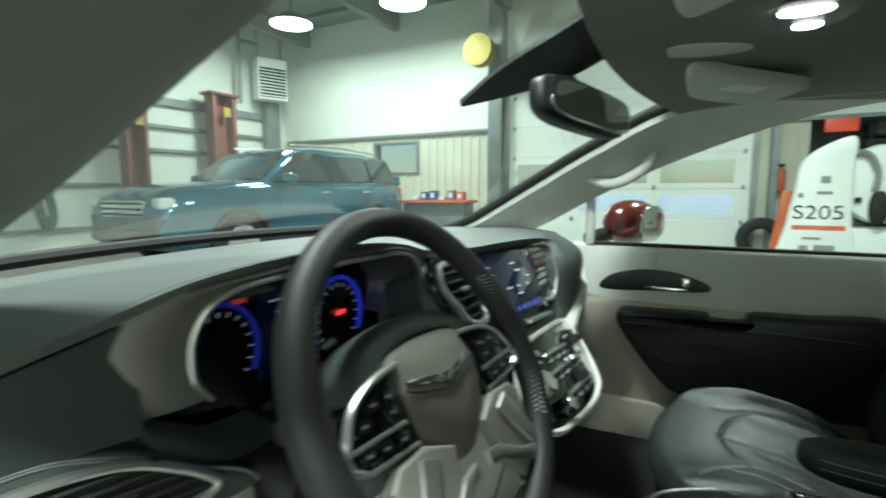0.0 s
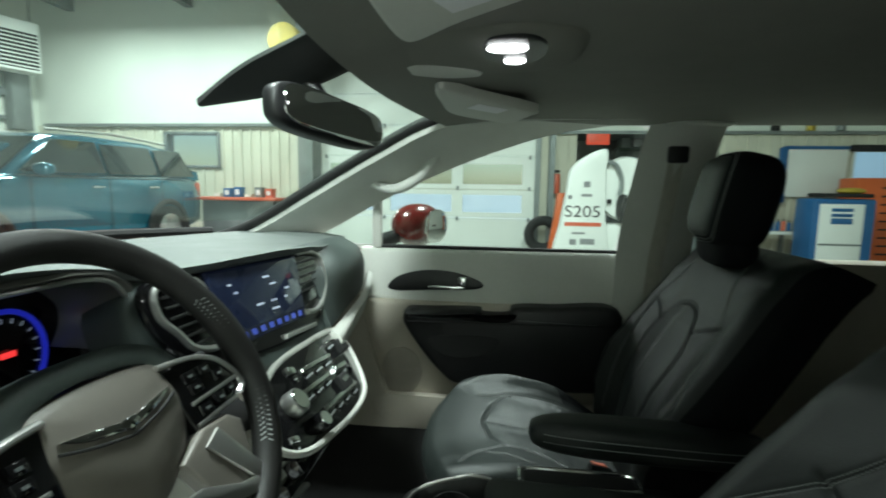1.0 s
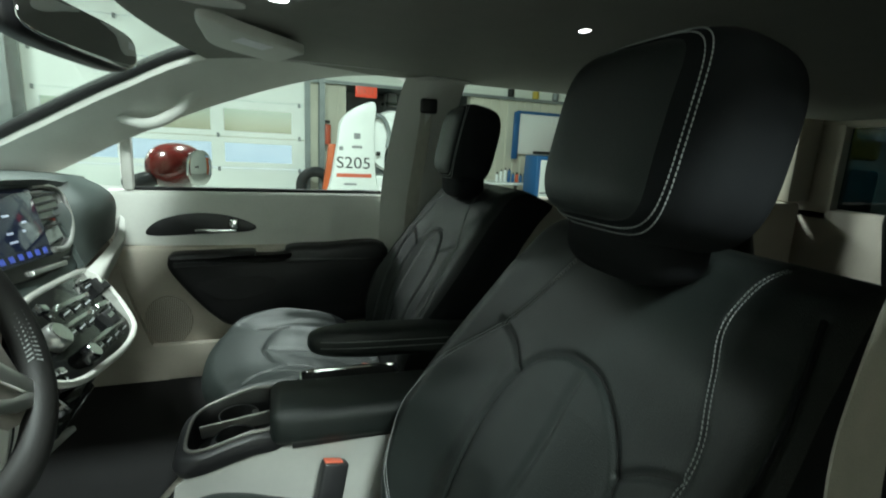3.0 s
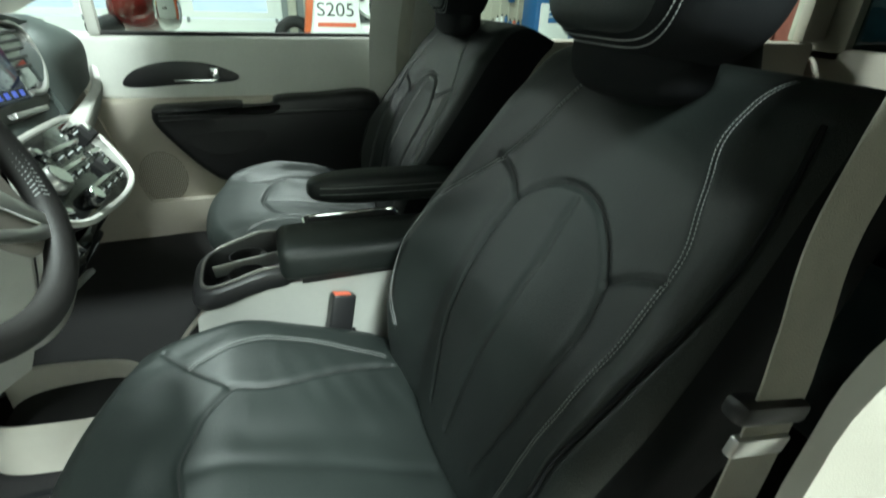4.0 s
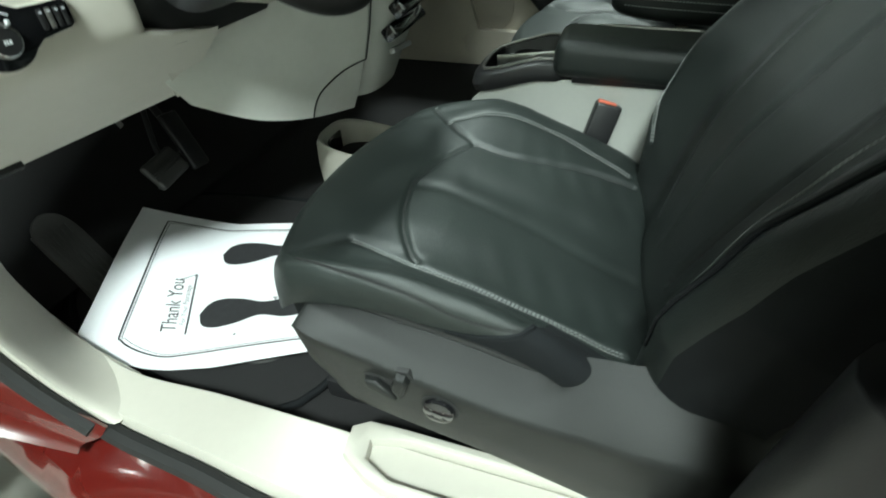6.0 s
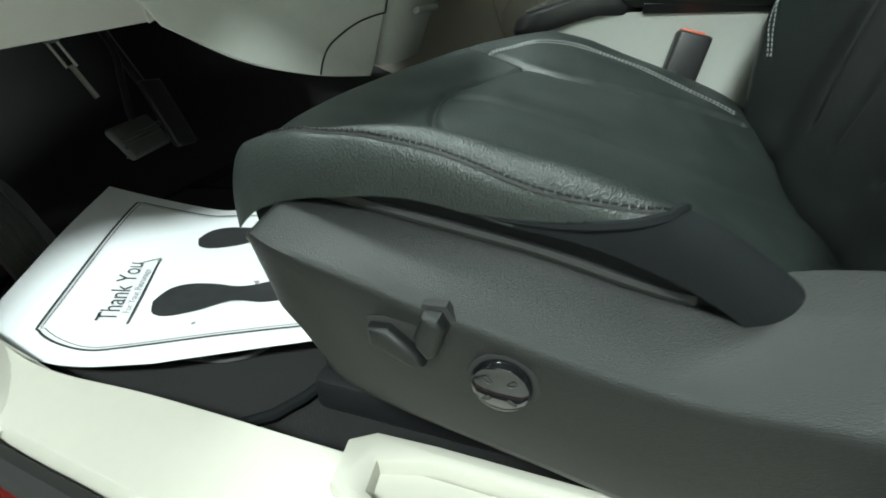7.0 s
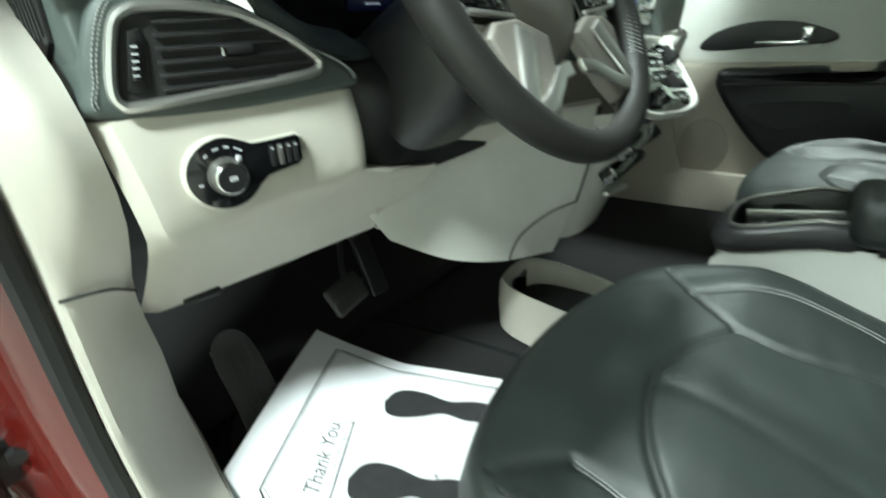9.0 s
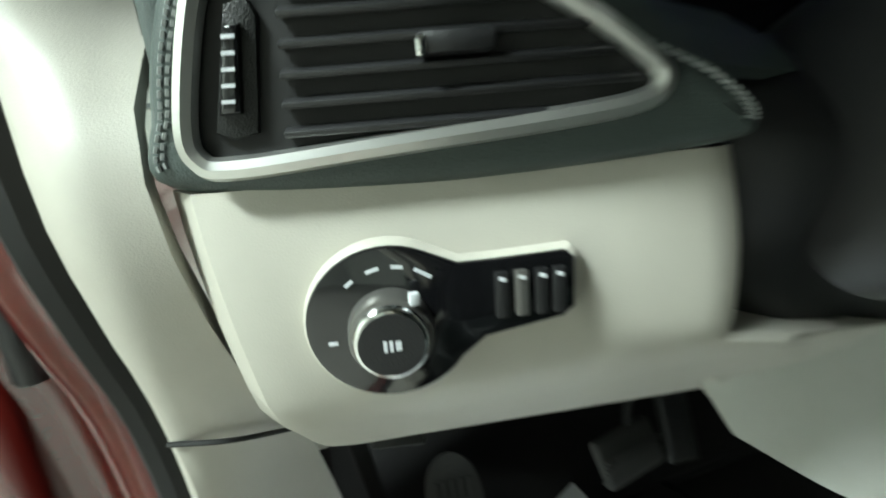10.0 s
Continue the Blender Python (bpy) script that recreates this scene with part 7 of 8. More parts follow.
# ---------------------------------------------------------------- belts and buckles
sb = thing("seat_belt", (0.2, -0.35, 0.6), "grey webbing seat belt beside the driver's seat", "seat belt")
bm = B()
BL = spline([(0.20, -0.50, 1.36), (0.245, -0.42, 1.22), (0.24, -0.357, 1.07), (0.22, -0.33, 0.985), (0.21, -0.318, 0.93), (0.20, -0.295, 0.77), (0.195, -0.27, 0.60)], 50)
rows = [[p - Vector((0, 0.026, 0.007)), p, p + Vector((0, 0.026, 0.007))] for p in BL]
sheet(bm, rows, 0.0015)
part("webbing", bm, M_BELT, sb)
bm = B()
box(bm, (0.212, -0.312, 0.937), (0.020, 0.072, 0.018), 0.006, (14, 0, 0))
part("belt_stop", bm, M_BLACK, sb)
bm = B()
box(bm, (0.207, -0.310, 0.908), (0.008, 0.058, 0.016), 0.002, (14, 0, 0))
part("tongue", bm, M_SATIN, sb)
bk = thing("belt_buckle", (0.77, -0.09, 0.62), "black seat belt buckle with red button", "buckle")
BMx = Matrix.Translation((0.806, -0.104, 0.655)) @ pose(0, 0, 0, 14, 10, 10)
bm = B()
box(bm, (0, 0, 0), (0.024, 0.044, 0.085), 0.005, m=BMx, seg=3)
part("buckle_body", bm, M_BLACK, bk)
bm = B()
box(bm, (0, 0.004, 0.0425), (0.017, 0.030, 0.004), 0.001, m=BMx)
part("button", bm, M_REDBTN, bk, "red release button")
bm = B()
tube(bm, spline([(0.806, -0.115, 0.62), (0.80, -0.135, 0.56), (0.79, -0.16, 0.50), (0.78, -0.17, 0.42)], 14), 0, 8, flat=(0.006, 0.014))
part("stalk", bm, M_BLACK, bk)
bk2 = copy_thing(bk, pose(1.12, -0.215, 0.62))
sb2 = thing("seat_belt", (1.80, -0.5, 0.8), "grey webbing seat belt on the door pillar", "seat belt")
bm = B()
rows = [[p + Vector((-0.0, 0.022, 0)), p, p + Vector((0.0, -0.022, 0))] for p in spline([(1.745, -0.535, 1.37), (1.765, -0.52, 1.2), (1.785, -0.50, 1.0), (1.79, -0.49, 0.7), (1.785, -0.48, 0.5)], 24)]
sheet(bm, rows, 0.0015)
part("webbing", bm, M_BELT, sb2)
bm = B()
box(bm, (1.74, -0.535, 1.36), (0.022, 0.06, 0.05), 0.008)
part("anchor", bm, M_BLACK, sb2)

# ---------------------------------------------------------------- roof fittings
mir = thing("rear_view_mirror", (0.95, 0.245, 1.36), "black rear-view mirror on the windscreen", "mirror")
MM = Matrix.Translation((0.952, 0.243, 1.352)) @ pose(0, 0, 0, -4, 4, -17)
bm = B()
blob(bm, (0, 0.006, 0), (0.132, 0.022, 0.036), 3.6, 40, 22)
bmesh.ops.transform(bm, matrix=MM, verts=bm.verts)
hs = part("housing", bm, M_BLACK, mir)
bm = B()
blob(bm, (0, -0.0165, 0), (0.124, 0.0022, 0.030), 4.2, 40, 14)
bmesh.ops.transform(bm, matrix=MM, verts=bm.verts)
part("mirror_glass", bm, M_MIRROR, hs)
bm = B()
cyl(bm, MM @ Vector((0, 0.01, 0.02)), (0.955, 0.30, 1.43), 0.014, 0.016)
part("stem", bm, M_BLACK, mir)
bm = B()
rows = [[(0.924, 0.45, 1.366), (0.93, 0.45, 1.365), (0.936, 0.45, 1.366)], [(0.90, 0.36, 1.412), (0.95, 0.36, 1.382), (1.0, 0.36, 1.407)], [(0.89, 0.26, 1.452), (0.955, 0.27, 1.402), (1.02, 0.26, 1.447)], [(0.86, 0.17, 1.485), (0.955, 0.16, 1.455), (1.05, 0.17, 1.485)]]
rows = [[(x, y, z + 0.014) for x, y, z in r] for r in rows]
sheet(bm, smooth_rows(rows, 12, 16), 0.010)
part("sensor_cover", bm, M_SEAL, mir, "black sensor cover behind the mirror")
oh = thing("overhead_console", (0.97, 0.05, 1.45), "grey overhead console with lit reading lamps", "overhead console")
bm = B()
blob(bm, (0.96, 0.05, 1.462), (0.125, 0.19, 0.022), 3.4, 44, 20)
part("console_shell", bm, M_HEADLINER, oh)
for lx, ly, a, b in ((0.893, -0.025, 0.013, 0.028), (0.957, -0.036, 0.007, 0.016)):
    bm = B()
    blob(bm, (lx, ly, 1.4375), (a, b, 0.005), 2.5, 24, 12)
    part("reading_lamp", bm, M_DOME, oh, "lit white reading lamp")
for at, to, watts, wide in (((0.957, -0.036, 1.432), (1.28, 0.06, 0.70), 0.85, 125), ((0.893, -0.025, 1.432), (0.74, 0.26, 0.65), 0.5, 96)):
    li = new("reading_light", bpy.data.lights.new("reading_light", "SPOT"))
    li.data.energy, li.data.color, li.data.shadow_soft_size = watts, (0.84, 1.0, 0.90), 0.015
    li.data.spot_size, li.data.spot_blend = radians(wide), 0.9
    li.matrix_world = look(at, to)
vis = thing("sun_visor", (1.35, 0.12, 1.43), "folded grey sun visor with white label", "sun visor", "sun visors")


def visor(parent, flip):
    fx = (lambda x: 1.94 - x) if flip else (lambda x: x)
    bm = B()
    prism(bm, rounded([(1.118, 0.100), (1.20, 0.02), (1.315, -0.088), (1.36, -0.086), (1.505, -0.040), (1.50, -0.005), (1.40, 0.100), (1.26, 0.112)], 48), lambda a, b, h: (fx(a), b, 1.443 - h + 0.05 * (b - 0.0)), 0.022, 0.007, 3)
    body = part("visor_body", bm, M_PILLAR, parent)
    bm = B()
    prism(bm, [(1.23, 0.03), (1.285, -0.03), (1.345, -0.005), (1.29, 0.058)], lambda a, b, h: (fx(a), b, 1.4208 - h + 0.05 * b), 0.0008)
    part("warning_label", bm, M_PAPER, body, "pale blank warning label")
    bm = B()
    cyl(bm, (fx(1.125), 0.10, 1.44), (fx(1.165), 0.065, 1.437), 0.007, seg=12)
    part("hinge_pin", bm, M_BLACK, body)


visor(vis, False)
vis2 = thing("sun_visor", (0.61, 0.12, 1.43), "folded grey sun visor with white label", "sun visor", "sun visors")
visor(vis2, True)
bm = B()
prism(bm, rounded([(0.985, 0.10), (1.02, 0.03), (1.06, 0.02), (1.07, 0.08), (1.04, 0.14), (1.0, 0.15)], 30), lambda a, b, h: (a, b, 1.444 - h), 0.006, 0.003)
part("bin_cover", bm, M_PILLAR, oh, "grey glasses bin cover")
bm = B()
blob(bm, (0.93, -0.03, 1.446), (0.075, 0.055, 0.007), 2.6, 30, 12)
part("lamp_recess", bm, M_BLACK, oh, "black surround of the reading lamps")
dm = thing("dome_lamp", (0.945, -0.60, 1.46), "small lit roof lamp over rear seats", "roof lamp")
bm = B()
blob(bm, (0.945, -0.60, 1.462), (0.02, 0.014, 0.008), 3, 24, 12)
part("lamp_lens", bm, M_DOME, dm)

# ---------------------------------------------------------------- outside mirror of the passenger door
om = thing("side_mirror", (2.02, 0.42, 1.08), "dark red passenger side mirror", "side mirror")
OM = Matrix.Translation((2.05, 0.275, 1.11)) @ pose(0, 0, 0, 0, 0, -22)
bm = B()
blob(bm, (0, 0.03, 0), (0.124, 0.080, 0.082), 2.25, 44, 26)
bmesh.ops.transform(bm, matrix=OM, verts=bm.verts)
h2 = part("housing", bm, M_RED, om)
bm = B()
blob(bm, (0.022, -0.042, -0.004), (0.086, 0.008, 0.066), 2.3, 40, 12)
bmesh.ops.transform(bm, matrix=OM, verts=bm.verts)
part("mirror_glass", bm, M_MIRROR, h2)
bm = B()
tube(bm, [(1.93, 0.43, 1.05), (2.02, 0.34, 1.08)], 0.028, 12)
part("mirror_foot", bm, M_BLACK, om)


# ---------------------------------------------------------------- things in the hall
def suv():
    """A blue sport-utility vehicle; local x forward, z up, its own scale."""
    th = thing("suv", (6.58, 6.9, GZ), "metallic blue sport-utility car parked in the workshop", "car")
    S = Matrix.Translation((6.58, 6.9, GZ)) @ pose(0, 0, 0, 0, 0, 178.8) @ Matrix.Scale(1.06, 4)
    # body: rings along the length, half profiles mirrored
    def ring(x, zb, zt, hw, crown):
        pts = []
        for y, z in ((0.80, zb), (0.97, zb + 0.10), (1.0, zb + 0.32), (1.0, zt - 0.22), (0.965, zt - 0.06), (0.90, zt), (0.45, zt + crown)):
            pts.append((y * hw, z))
        full = pts + [(0.0, zt + crown * 1.1)] + [(-y, z) for y, z in reversed(pts)]
        return [S @ Vector((x, y, z)) for y, z in full]
    bm = B()
    loft(bm, [ring(2.52, 0.45, 0.82, 0.72, 0.02), ring(2.48, 0.38, 0.98, 0.84, 0.03), ring(2.3, 0.32, 1.08, 0.92, 0.04), ring(1.95, 0.30, 1.13, 0.97, 0.05), ring(1.2, 0.30, 1.19, 0.98, 0.05),
              ring(0.95, 0.28, 1.21, 0.98, 0.03), ring(0.0, 0.28, 1.21, 0.98, 0.02), ring(-1.5, 0.29, 1.23, 0.98, 0.02), ring(-2.2, 0.33, 1.24, 0.95, 0.02), ring(-2.46, 0.38, 1.2, 0.90, 0.01), ring(-2.54, 0.46, 1.02, 0.82, 0.0)])
    body = part("body", bm, M_BLUECAR, th, "glossy blue body", 50)

    def cab(x, z, hw):
        pts = [(0.93 * hw / 0.9, 1.2), (0.90 * hw / 0.9, 1.35), (hw - 0.03, z - 0.12), (hw - 0.10, z - 0.02), (hw * 0.5, z + 0.02)]
        full = pts + [(0, z + 0.03)] + [(-y, q) for y, q in reversed(pts)]
        return [S @ Vector((x, y, q)) for y, q in full]
    bm = B()
    loft(bm, [[S @ Vector((1.05 - 0.05 * abs(y), y, q)) for y, q in ((0.9, 1.19), (0.88, 1.2), (0.86, 1.21), (0.84, 1.215), (0.45, 1.24), (0, 1.25), (-0.45, 1.24), (-0.84, 1.215), (-0.86, 1.21), (-0.88, 1.2), (-0.9, 1.19))],
              cab(0.62, 1.55, 0.83), cab(0.30, 1.72, 0.78), cab(-0.3, 1.78, 0.78), cab(-1.4, 1.77, 0.78), cab(-2.05, 1.71, 0.76), cab(-2.25, 1.5, 0.82), cab(-2.42, 1.25, 0.88)])
    part("cabin", bm, M_BLUECAR, th, "blue roof and pillars", 50)
    for s in (1, -1):
        for x0, x1, x2, x3, nm in ((0.92, 0.36, -0.30, -0.30, "front_window"), (-0.38, -0.38, -1.32, -1.32, "rear_window"), (-1.42, -1.42, -2.02, -2.22, "quarter_window")):
            bm = B()
            v = [S @ Vector((x0, s * 0.945, 1.24)), S @ Vector((x1, s * 0.79, 1.66)), S @ Vector((x2, s * 0.79, 1.68)), S @ Vector((x3, s * 0.945, 1.25))]
            o = (S.to_3x3() @ Vector((0, s, 0))).normalized() * 0.012
            prism(bm, [(0, 0), (1, 0), (1, 1), (0, 1)], lambda a, b, h: (v[0].lerp(v[3], a)).lerp(v[1].lerp(v[2], a), b) + o * h, 1.6)
            part(nm, bm, M_SUVGLASS, th)
        for xw in (1.5, -1.5):
            bm = B()
            pts = [S @ Vector((xw + 0.43 * math.cos(t), s * 0.985, 0.40 + 0.43 * math.sin(t))) for t in [math.pi * (k / 24 * 1.16 - 0.08) for k in range(25)]]
            tube(bm, pts, 0.05, 8)
            part("wheel_arch", bm, M_TYRE, th)
            bm = B()
            cyl(bm, S @ Vector((xw, s * 0.78, 0.39)), S @ Vector((xw, s * 1.0, 0.39)), 0.41, seg=36, bevel=0.04)
            wh = part("wheel", bm, M_TYRE, th)
            bm = B()
            cyl(bm, S @ Vector((xw, s * 0.99, 0.39)), S @ Vector((xw, s * 1.004, 0.39)), 0.27, 0.25, 30)
            for k in range(6):
                t = k * math.tau / 6
                box(bm, (xw + 0.14 * math.cos(t), s * 1.0, 0.39 + 0.14 * math.sin(t)), (0.22, 0.02, 0.05), 0.01, (0, -math.degrees(t), 0), m=S)
            part("rim", bm, M_SATIN, wh)
        bm = B()
        box(bm, (2.38, s * 0.66, 0.93), (0.24, 0.40, 0.15), 0.05, (0, 0, s * -14), seg=3, m=S)
        part("headlight", bm, M_LENS, th, "clear headlight")
        bm = B()
        box(bm, (-2.40, s * 0.83, 1.02), (0.14, 0.16, 0.28), 0.04, m=S)
        part("tail_light", bm, M_REDBTN, th, "red tail light")
        bm = B()
        blob(bm, (0, 0, 0), (0.09, 0.12, 0.08), 3.0, 20, 12)
        bmesh.ops.transform(bm, matrix=S @ pose(0.72, s * 1.07, 1.27), verts=bm.verts)
        part("mirror", bm, M_BLUECAR, th)
        for xh in (-0.12, -1.18):
            bm = B()
            box(bm, (xh, s * 0.995, 1.06), (0.20, 0.03, 0.03), 0.012, m=S)
            part("door_handle", bm, M_CHROME, th)
        for xg in (0.82, -0.34, -1.38):
            bm = B()
            tube(bm, [S @ Vector(q) for q in ((xg, s * 0.984, 0.45), (xg, s * 0.984, 0.95), (xg - 0.03, s * 0.955, 1.2))], 0.006, 6)
            part("door_gap", bm, M_SEAL, th)
        bm = B()
        tube(bm, [S @ Vector(q) for q in ((0.3, s * 0.66, 1.80), (-0.8, s * 0.66, 1.84), (-1.9, s * 0.64, 1.79))], 0.022, 8)
        part("roof_rail", bm, M_SATIN, th)
        bm = B()
        box(bm, (0.0, s * 0.985, 0.36), (2.5, 0.05, 0.14), 0.02, m=S)
        part("rocker_trim", bm, M_TYRE, th)
    bm = B()
    v = [S @ Vector((0.98, 0.80, 1.24)), S @ Vector((0.98, -0.80, 1.24)), S @ Vector((0.42, -0.68, 1.66)), S @ Vector((0.42, 0.68, 1.66))]
    o = (S.to_3x3() @ Vector((0.6, 0, 0.75))).normalized() * 0.02
    prism(bm, [(0, 0), (1, 0), (1, 1), (0, 1)], lambda a, b, h: (v[0].lerp(v[1], a)).lerp(v[3].lerp(v[2], a), b) + o * (h + 0.8), 1.2)
    part("windscreen", bm, M_SUVGLASS, th)
    bm = B()
    box(bm, (2.5, 0, 0.86), (0.06, 0.96, 0.22), 0.03, m=S)
    gr = part("grille", bm, M_CHROME, th, "chrome barred grille")
    for k in range(3):
        bm = B()
        box(bm, (2.535, 0, 0.79 + k * 0.07), (0.02, 0.9, 0.03), 0.006, m=S)
        part("grille_bar", bm, M_SEAL, gr)
    bm = B()
    box(bm, (2.5, 0, 0.52), (0.12, 1.5, 0.18), 0.05, m=S)
    part("bumper", bm, M_TYRE, th)


M_SUVGLASS = material("dark_car_glass", (0.012, 0.02, 0.02), 0.05, vary=0.05, scale=2, coat=0.5)
M_LENS = material("headlight_lens", (0.7, 0.72, 0.7), 0.12, vary=0.1, scale=8, coat=0.5)
suv()


def lift_post(x, y, h, w=0.42):
    th = thing("lift_post", (x, y, GZ), "oxide red steel post of a car lift", "lift post", "lift posts")
    bm = B()
    for sx in (-1, 1):
        box(bm, (x + sx * w * 0.42, y, GZ + h / 2), (w * 0.16, 0.30, h), 0.01)
    box(bm, (x, y + 0.12, GZ + h / 2), (w * 0.9, 0.06, h), 0.01)
    part("column", bm, M_LIFTRED, th)
    bm = B()
    box(bm, (x, y, GZ + 0.015), (w * 1.5, 0.6, 0.03), 0.005)
    part("base_plate", bm, M_LIFTRED, th)
    bm = B()
    box(bm, (x, y, GZ + h + 0.03), (w * 1.25, 0.40, 0.06), 0.01)
    part("cap", bm, M_LIFTRED, th)
    bm = B()
    box(bm, (x, y - 0.02, GZ + 0.7), (w * 0.7, 0.2, 0.55), 0.02)
    part("carriage", bm, M_STEEL, th)
    bm = B()
    box(bm, (x + 0.05, y - 0.155, GZ + h - 0.35), (0.16, 0.008, 0.2), 0)
    part("warning_plate", bm, M_YELLOW, th, "small yellow plate")


lift_post(5.75, 9.75, 2.85)
lift_post(7.72, 9.75, 3.25, 0.6)
lift_post(4.45, -6.0, 2.6)


def unit_heater():
    th = thing("unit_heater", (9.15, 9.6, 3.95), "white louvred unit heater hanging near the corner", "heater")
    R = Matrix.Translation((9.1, 9.55, 3.95)) @ pose(0, 0, 0, 0, 0, -20)
    bm = B()
    box(bm, (0, 0.2, 0), (0.74, 0.4, 0.98), 0.02, m=R)
    part("case", bm, M_WHITEMC, th)
    for k in range(9):
        bm = B()
        box(bm, (0, -0.015, -0.40 + k * 0.075), (0.64, 0.05, 0.012), 0.002, (35, 0, 0), m=R)
        part("louvre", bm, M_WHITEMC, th)
    bm = B()
    box(bm, (0, -0.002, -0.09), (0.66, 0.006, 0.70), 0, m=R)
    part("dark_inside", bm, M_SEAL, th)
    for sx in (-0.3, 0.3):
        bm = B()
        cyl(bm, R @ Vector((sx, 0.2, 0.49)), R @ Vector((sx, 0.2, 1.3)), 0.012, seg=8)
        part("hanger", bm, M_STEEL, th)
    bm = B()
    cyl(bm, (8.4, 9.9, 3.3), (8.4, 9.9, 5.2), 0.05, seg=12)
    cyl(bm, (8.4, 9.9, 4.75), (8.9, 9.8, 4.75), 0.04, seg=12)
    part("gas_pipe", bm, M_STEEL, th)
    bm = B()
    box(bm, (9.45, 10.05, 3.0), (0.42, 0.2, 1.3), 0.01)
    part("duct", bm, M_STEEL, th)


unit_heater()


def hall_post(y, w):
    bm = B()
    box(bm, (9.86, y, 2.65), (0.3, 0.06, 5.2), 0)
    box(bm, (9.72, y, 2.65), (0.03, w, 5.2), 0)
    box(bm, (10.0, y, 2.65), (0.03, w, 5.2), 0)
    tagged(part("wall_column", bm, M_STEEL), "grey steel column at the wall", "column", kind="structure")


hall_post(3.95, 0.3)
hall_post(-0.92, 0.1)


def hose_reel(x, y, z):
    th = thing("hose_reel", (x, y, z), "yellow and black hose reel high on the column", "hose reel")
    for k, (r, m, w) in enumerate(((0.30, M_YELLOW, 0.03), (0.24, M_TYRE, 0.16), (0.30, M_YELLOW, 0.03))):
        bm = B()
        cyl(bm, (x - 0.16 + k * 0.11 - w / 2, y, z), (x - 0.16 + k * 0.11 + w / 2, y, z), r, seg=32)
        part(("side_plate", "hose", "side_plate")[k], bm, m, th)
    bm = B()
    box(bm, (x + 0.2, y, z), (0.35, 0.08, 0.12), 0.01)
    part("bracket", bm, M_STEEL, th)


hose_reel(9.3, 4.1, 3.95)


def white_machine():
    """A white workshop machine with a printed front board."""
    th = thing("tyre_machine", (8.1, -1.5, GZ), "white tyre machine with printed front board", "machine")
    X = lambda x0: (lambda a, b, h: (x0 - h, a, b))
    bm = B()
    o = spline([(-0.86, 0.12, 0), (-0.93, 0.8, 0), (-1.0, 1.25, 0), (-1.05, 1.58, 0), (-1.25, 1.78, 0), (-1.52, 1.90, 0), (-1.6, 1.82, 0), (-1.58, 1.5, 0), (-1.60, 0.9, 0), (-1.62, 0.12, 0)], 60, True)
    prism(bm, [(p.x, p.y) for p in o], X(8.2), 0.2, 0.03)
    bd = part("front_board", bm, M_WHITEMC, th, "white printed board")
    bm = B()
    rows = []
    for x, f in ((8.5, 0.75), (8.4, 0.98), (8.22, 1.0), (8.12, 0.94)):
        rows.append([Vector((x, -1.92 + f * 0.46 * math.cos(t), 1.3 + f * 0.5 * math.sin(t))) for t in [math.tau * k / 36 for k in range(36)]])
    loft(bm, rows)
    hd = part("wheel_hood", bm, M_WHITEMC, th, "rounded white wheel guard")
    bm = B()
    tube(bm, spline([(8.05, -1.55, 1.72), (8.05, -1.72, 1.66), (8.05, -1.82, 1.45), (8.05, -1.80, 1.2)], 20), 0.035, 8)
    part("guard_arm", bm, M_STEEL, th)
    bm = B()
    blob(bm, (8.06, -1.86, 1.0), (0.06, 0.10, 0.22), 2.4, 20, 14)
    part("spindle_cover", bm, M_SEAL, th)
    bm = B()
    box(bm, (8.09, -1.66, 1.10), (0.04, 0.07, 0.07), 0.01)
    part("latch", bm, M_SEAL, th)
    bm = B()
    box(bm, (8.4, -1.6, GZ + 0.33), (0.5, 1.2, 0.66), 0.04)
    part("cabinet", bm, M_WHITEMC, th)
    bm = lettering("S205", 0.30, None, 0, M_INK, bd)
    bmesh.ops.translate(bm, vec=(0, 0, 0), verts=bm.verts)
    for v in bm.verts:
        v.co = Vector((7.995, -1.25 - v.co.x * 0.95, 0.93 + v.co.y * 0.85))
    part("lettering", bm, M_INK, bd, "black machine lettering", 0)
    bm = B()
    box(bm, (7.996, -1.26, 0.74), (0.004, 0.56, 0.06))
    part("red_band", bm, M_REDBTN, bd, "red printed band")
    for y, z, w, h in ((-1.12, 0.46, 0.10, 0.09), (-1.34, 0.47, 0.22, 0.09), (-1.2, 0.6, 0.2, 0.03), (-1.3, 1.36, 0.10, 0.09), (-1.3, 1.19, 0.16, 0.04), (-1.05, 1.16, 0.06, 0.06)):
        bm = B()
        box(bm, (7.996, y, z), (0.004, w, h))
        part("print_bar", bm, M_INK_GREY, bd)


white_machine()


def leaning_board():
    th = thing("orange_stand", (8.75, -0.9, GZ), "orange painted steel stand", "stand")
    bm = B()
    prism(bm, [(-0.78, GZ), (-0.90, 0.9), (-0.93, 1.22), (-1.06, 1.22), (-1.05, GZ)], lambda a, b, h: (8.8 - h, a, b), 0.16, 0.01)
    part("upright", bm, M_ORANGE, th)
    bm = B()
    box(bm, (8.75, -0.92, GZ + 0.02), (0.4, 0.4, 0.04), 0.005)
    part("foot", bm, M_ORANGE, th)


leaning_board()


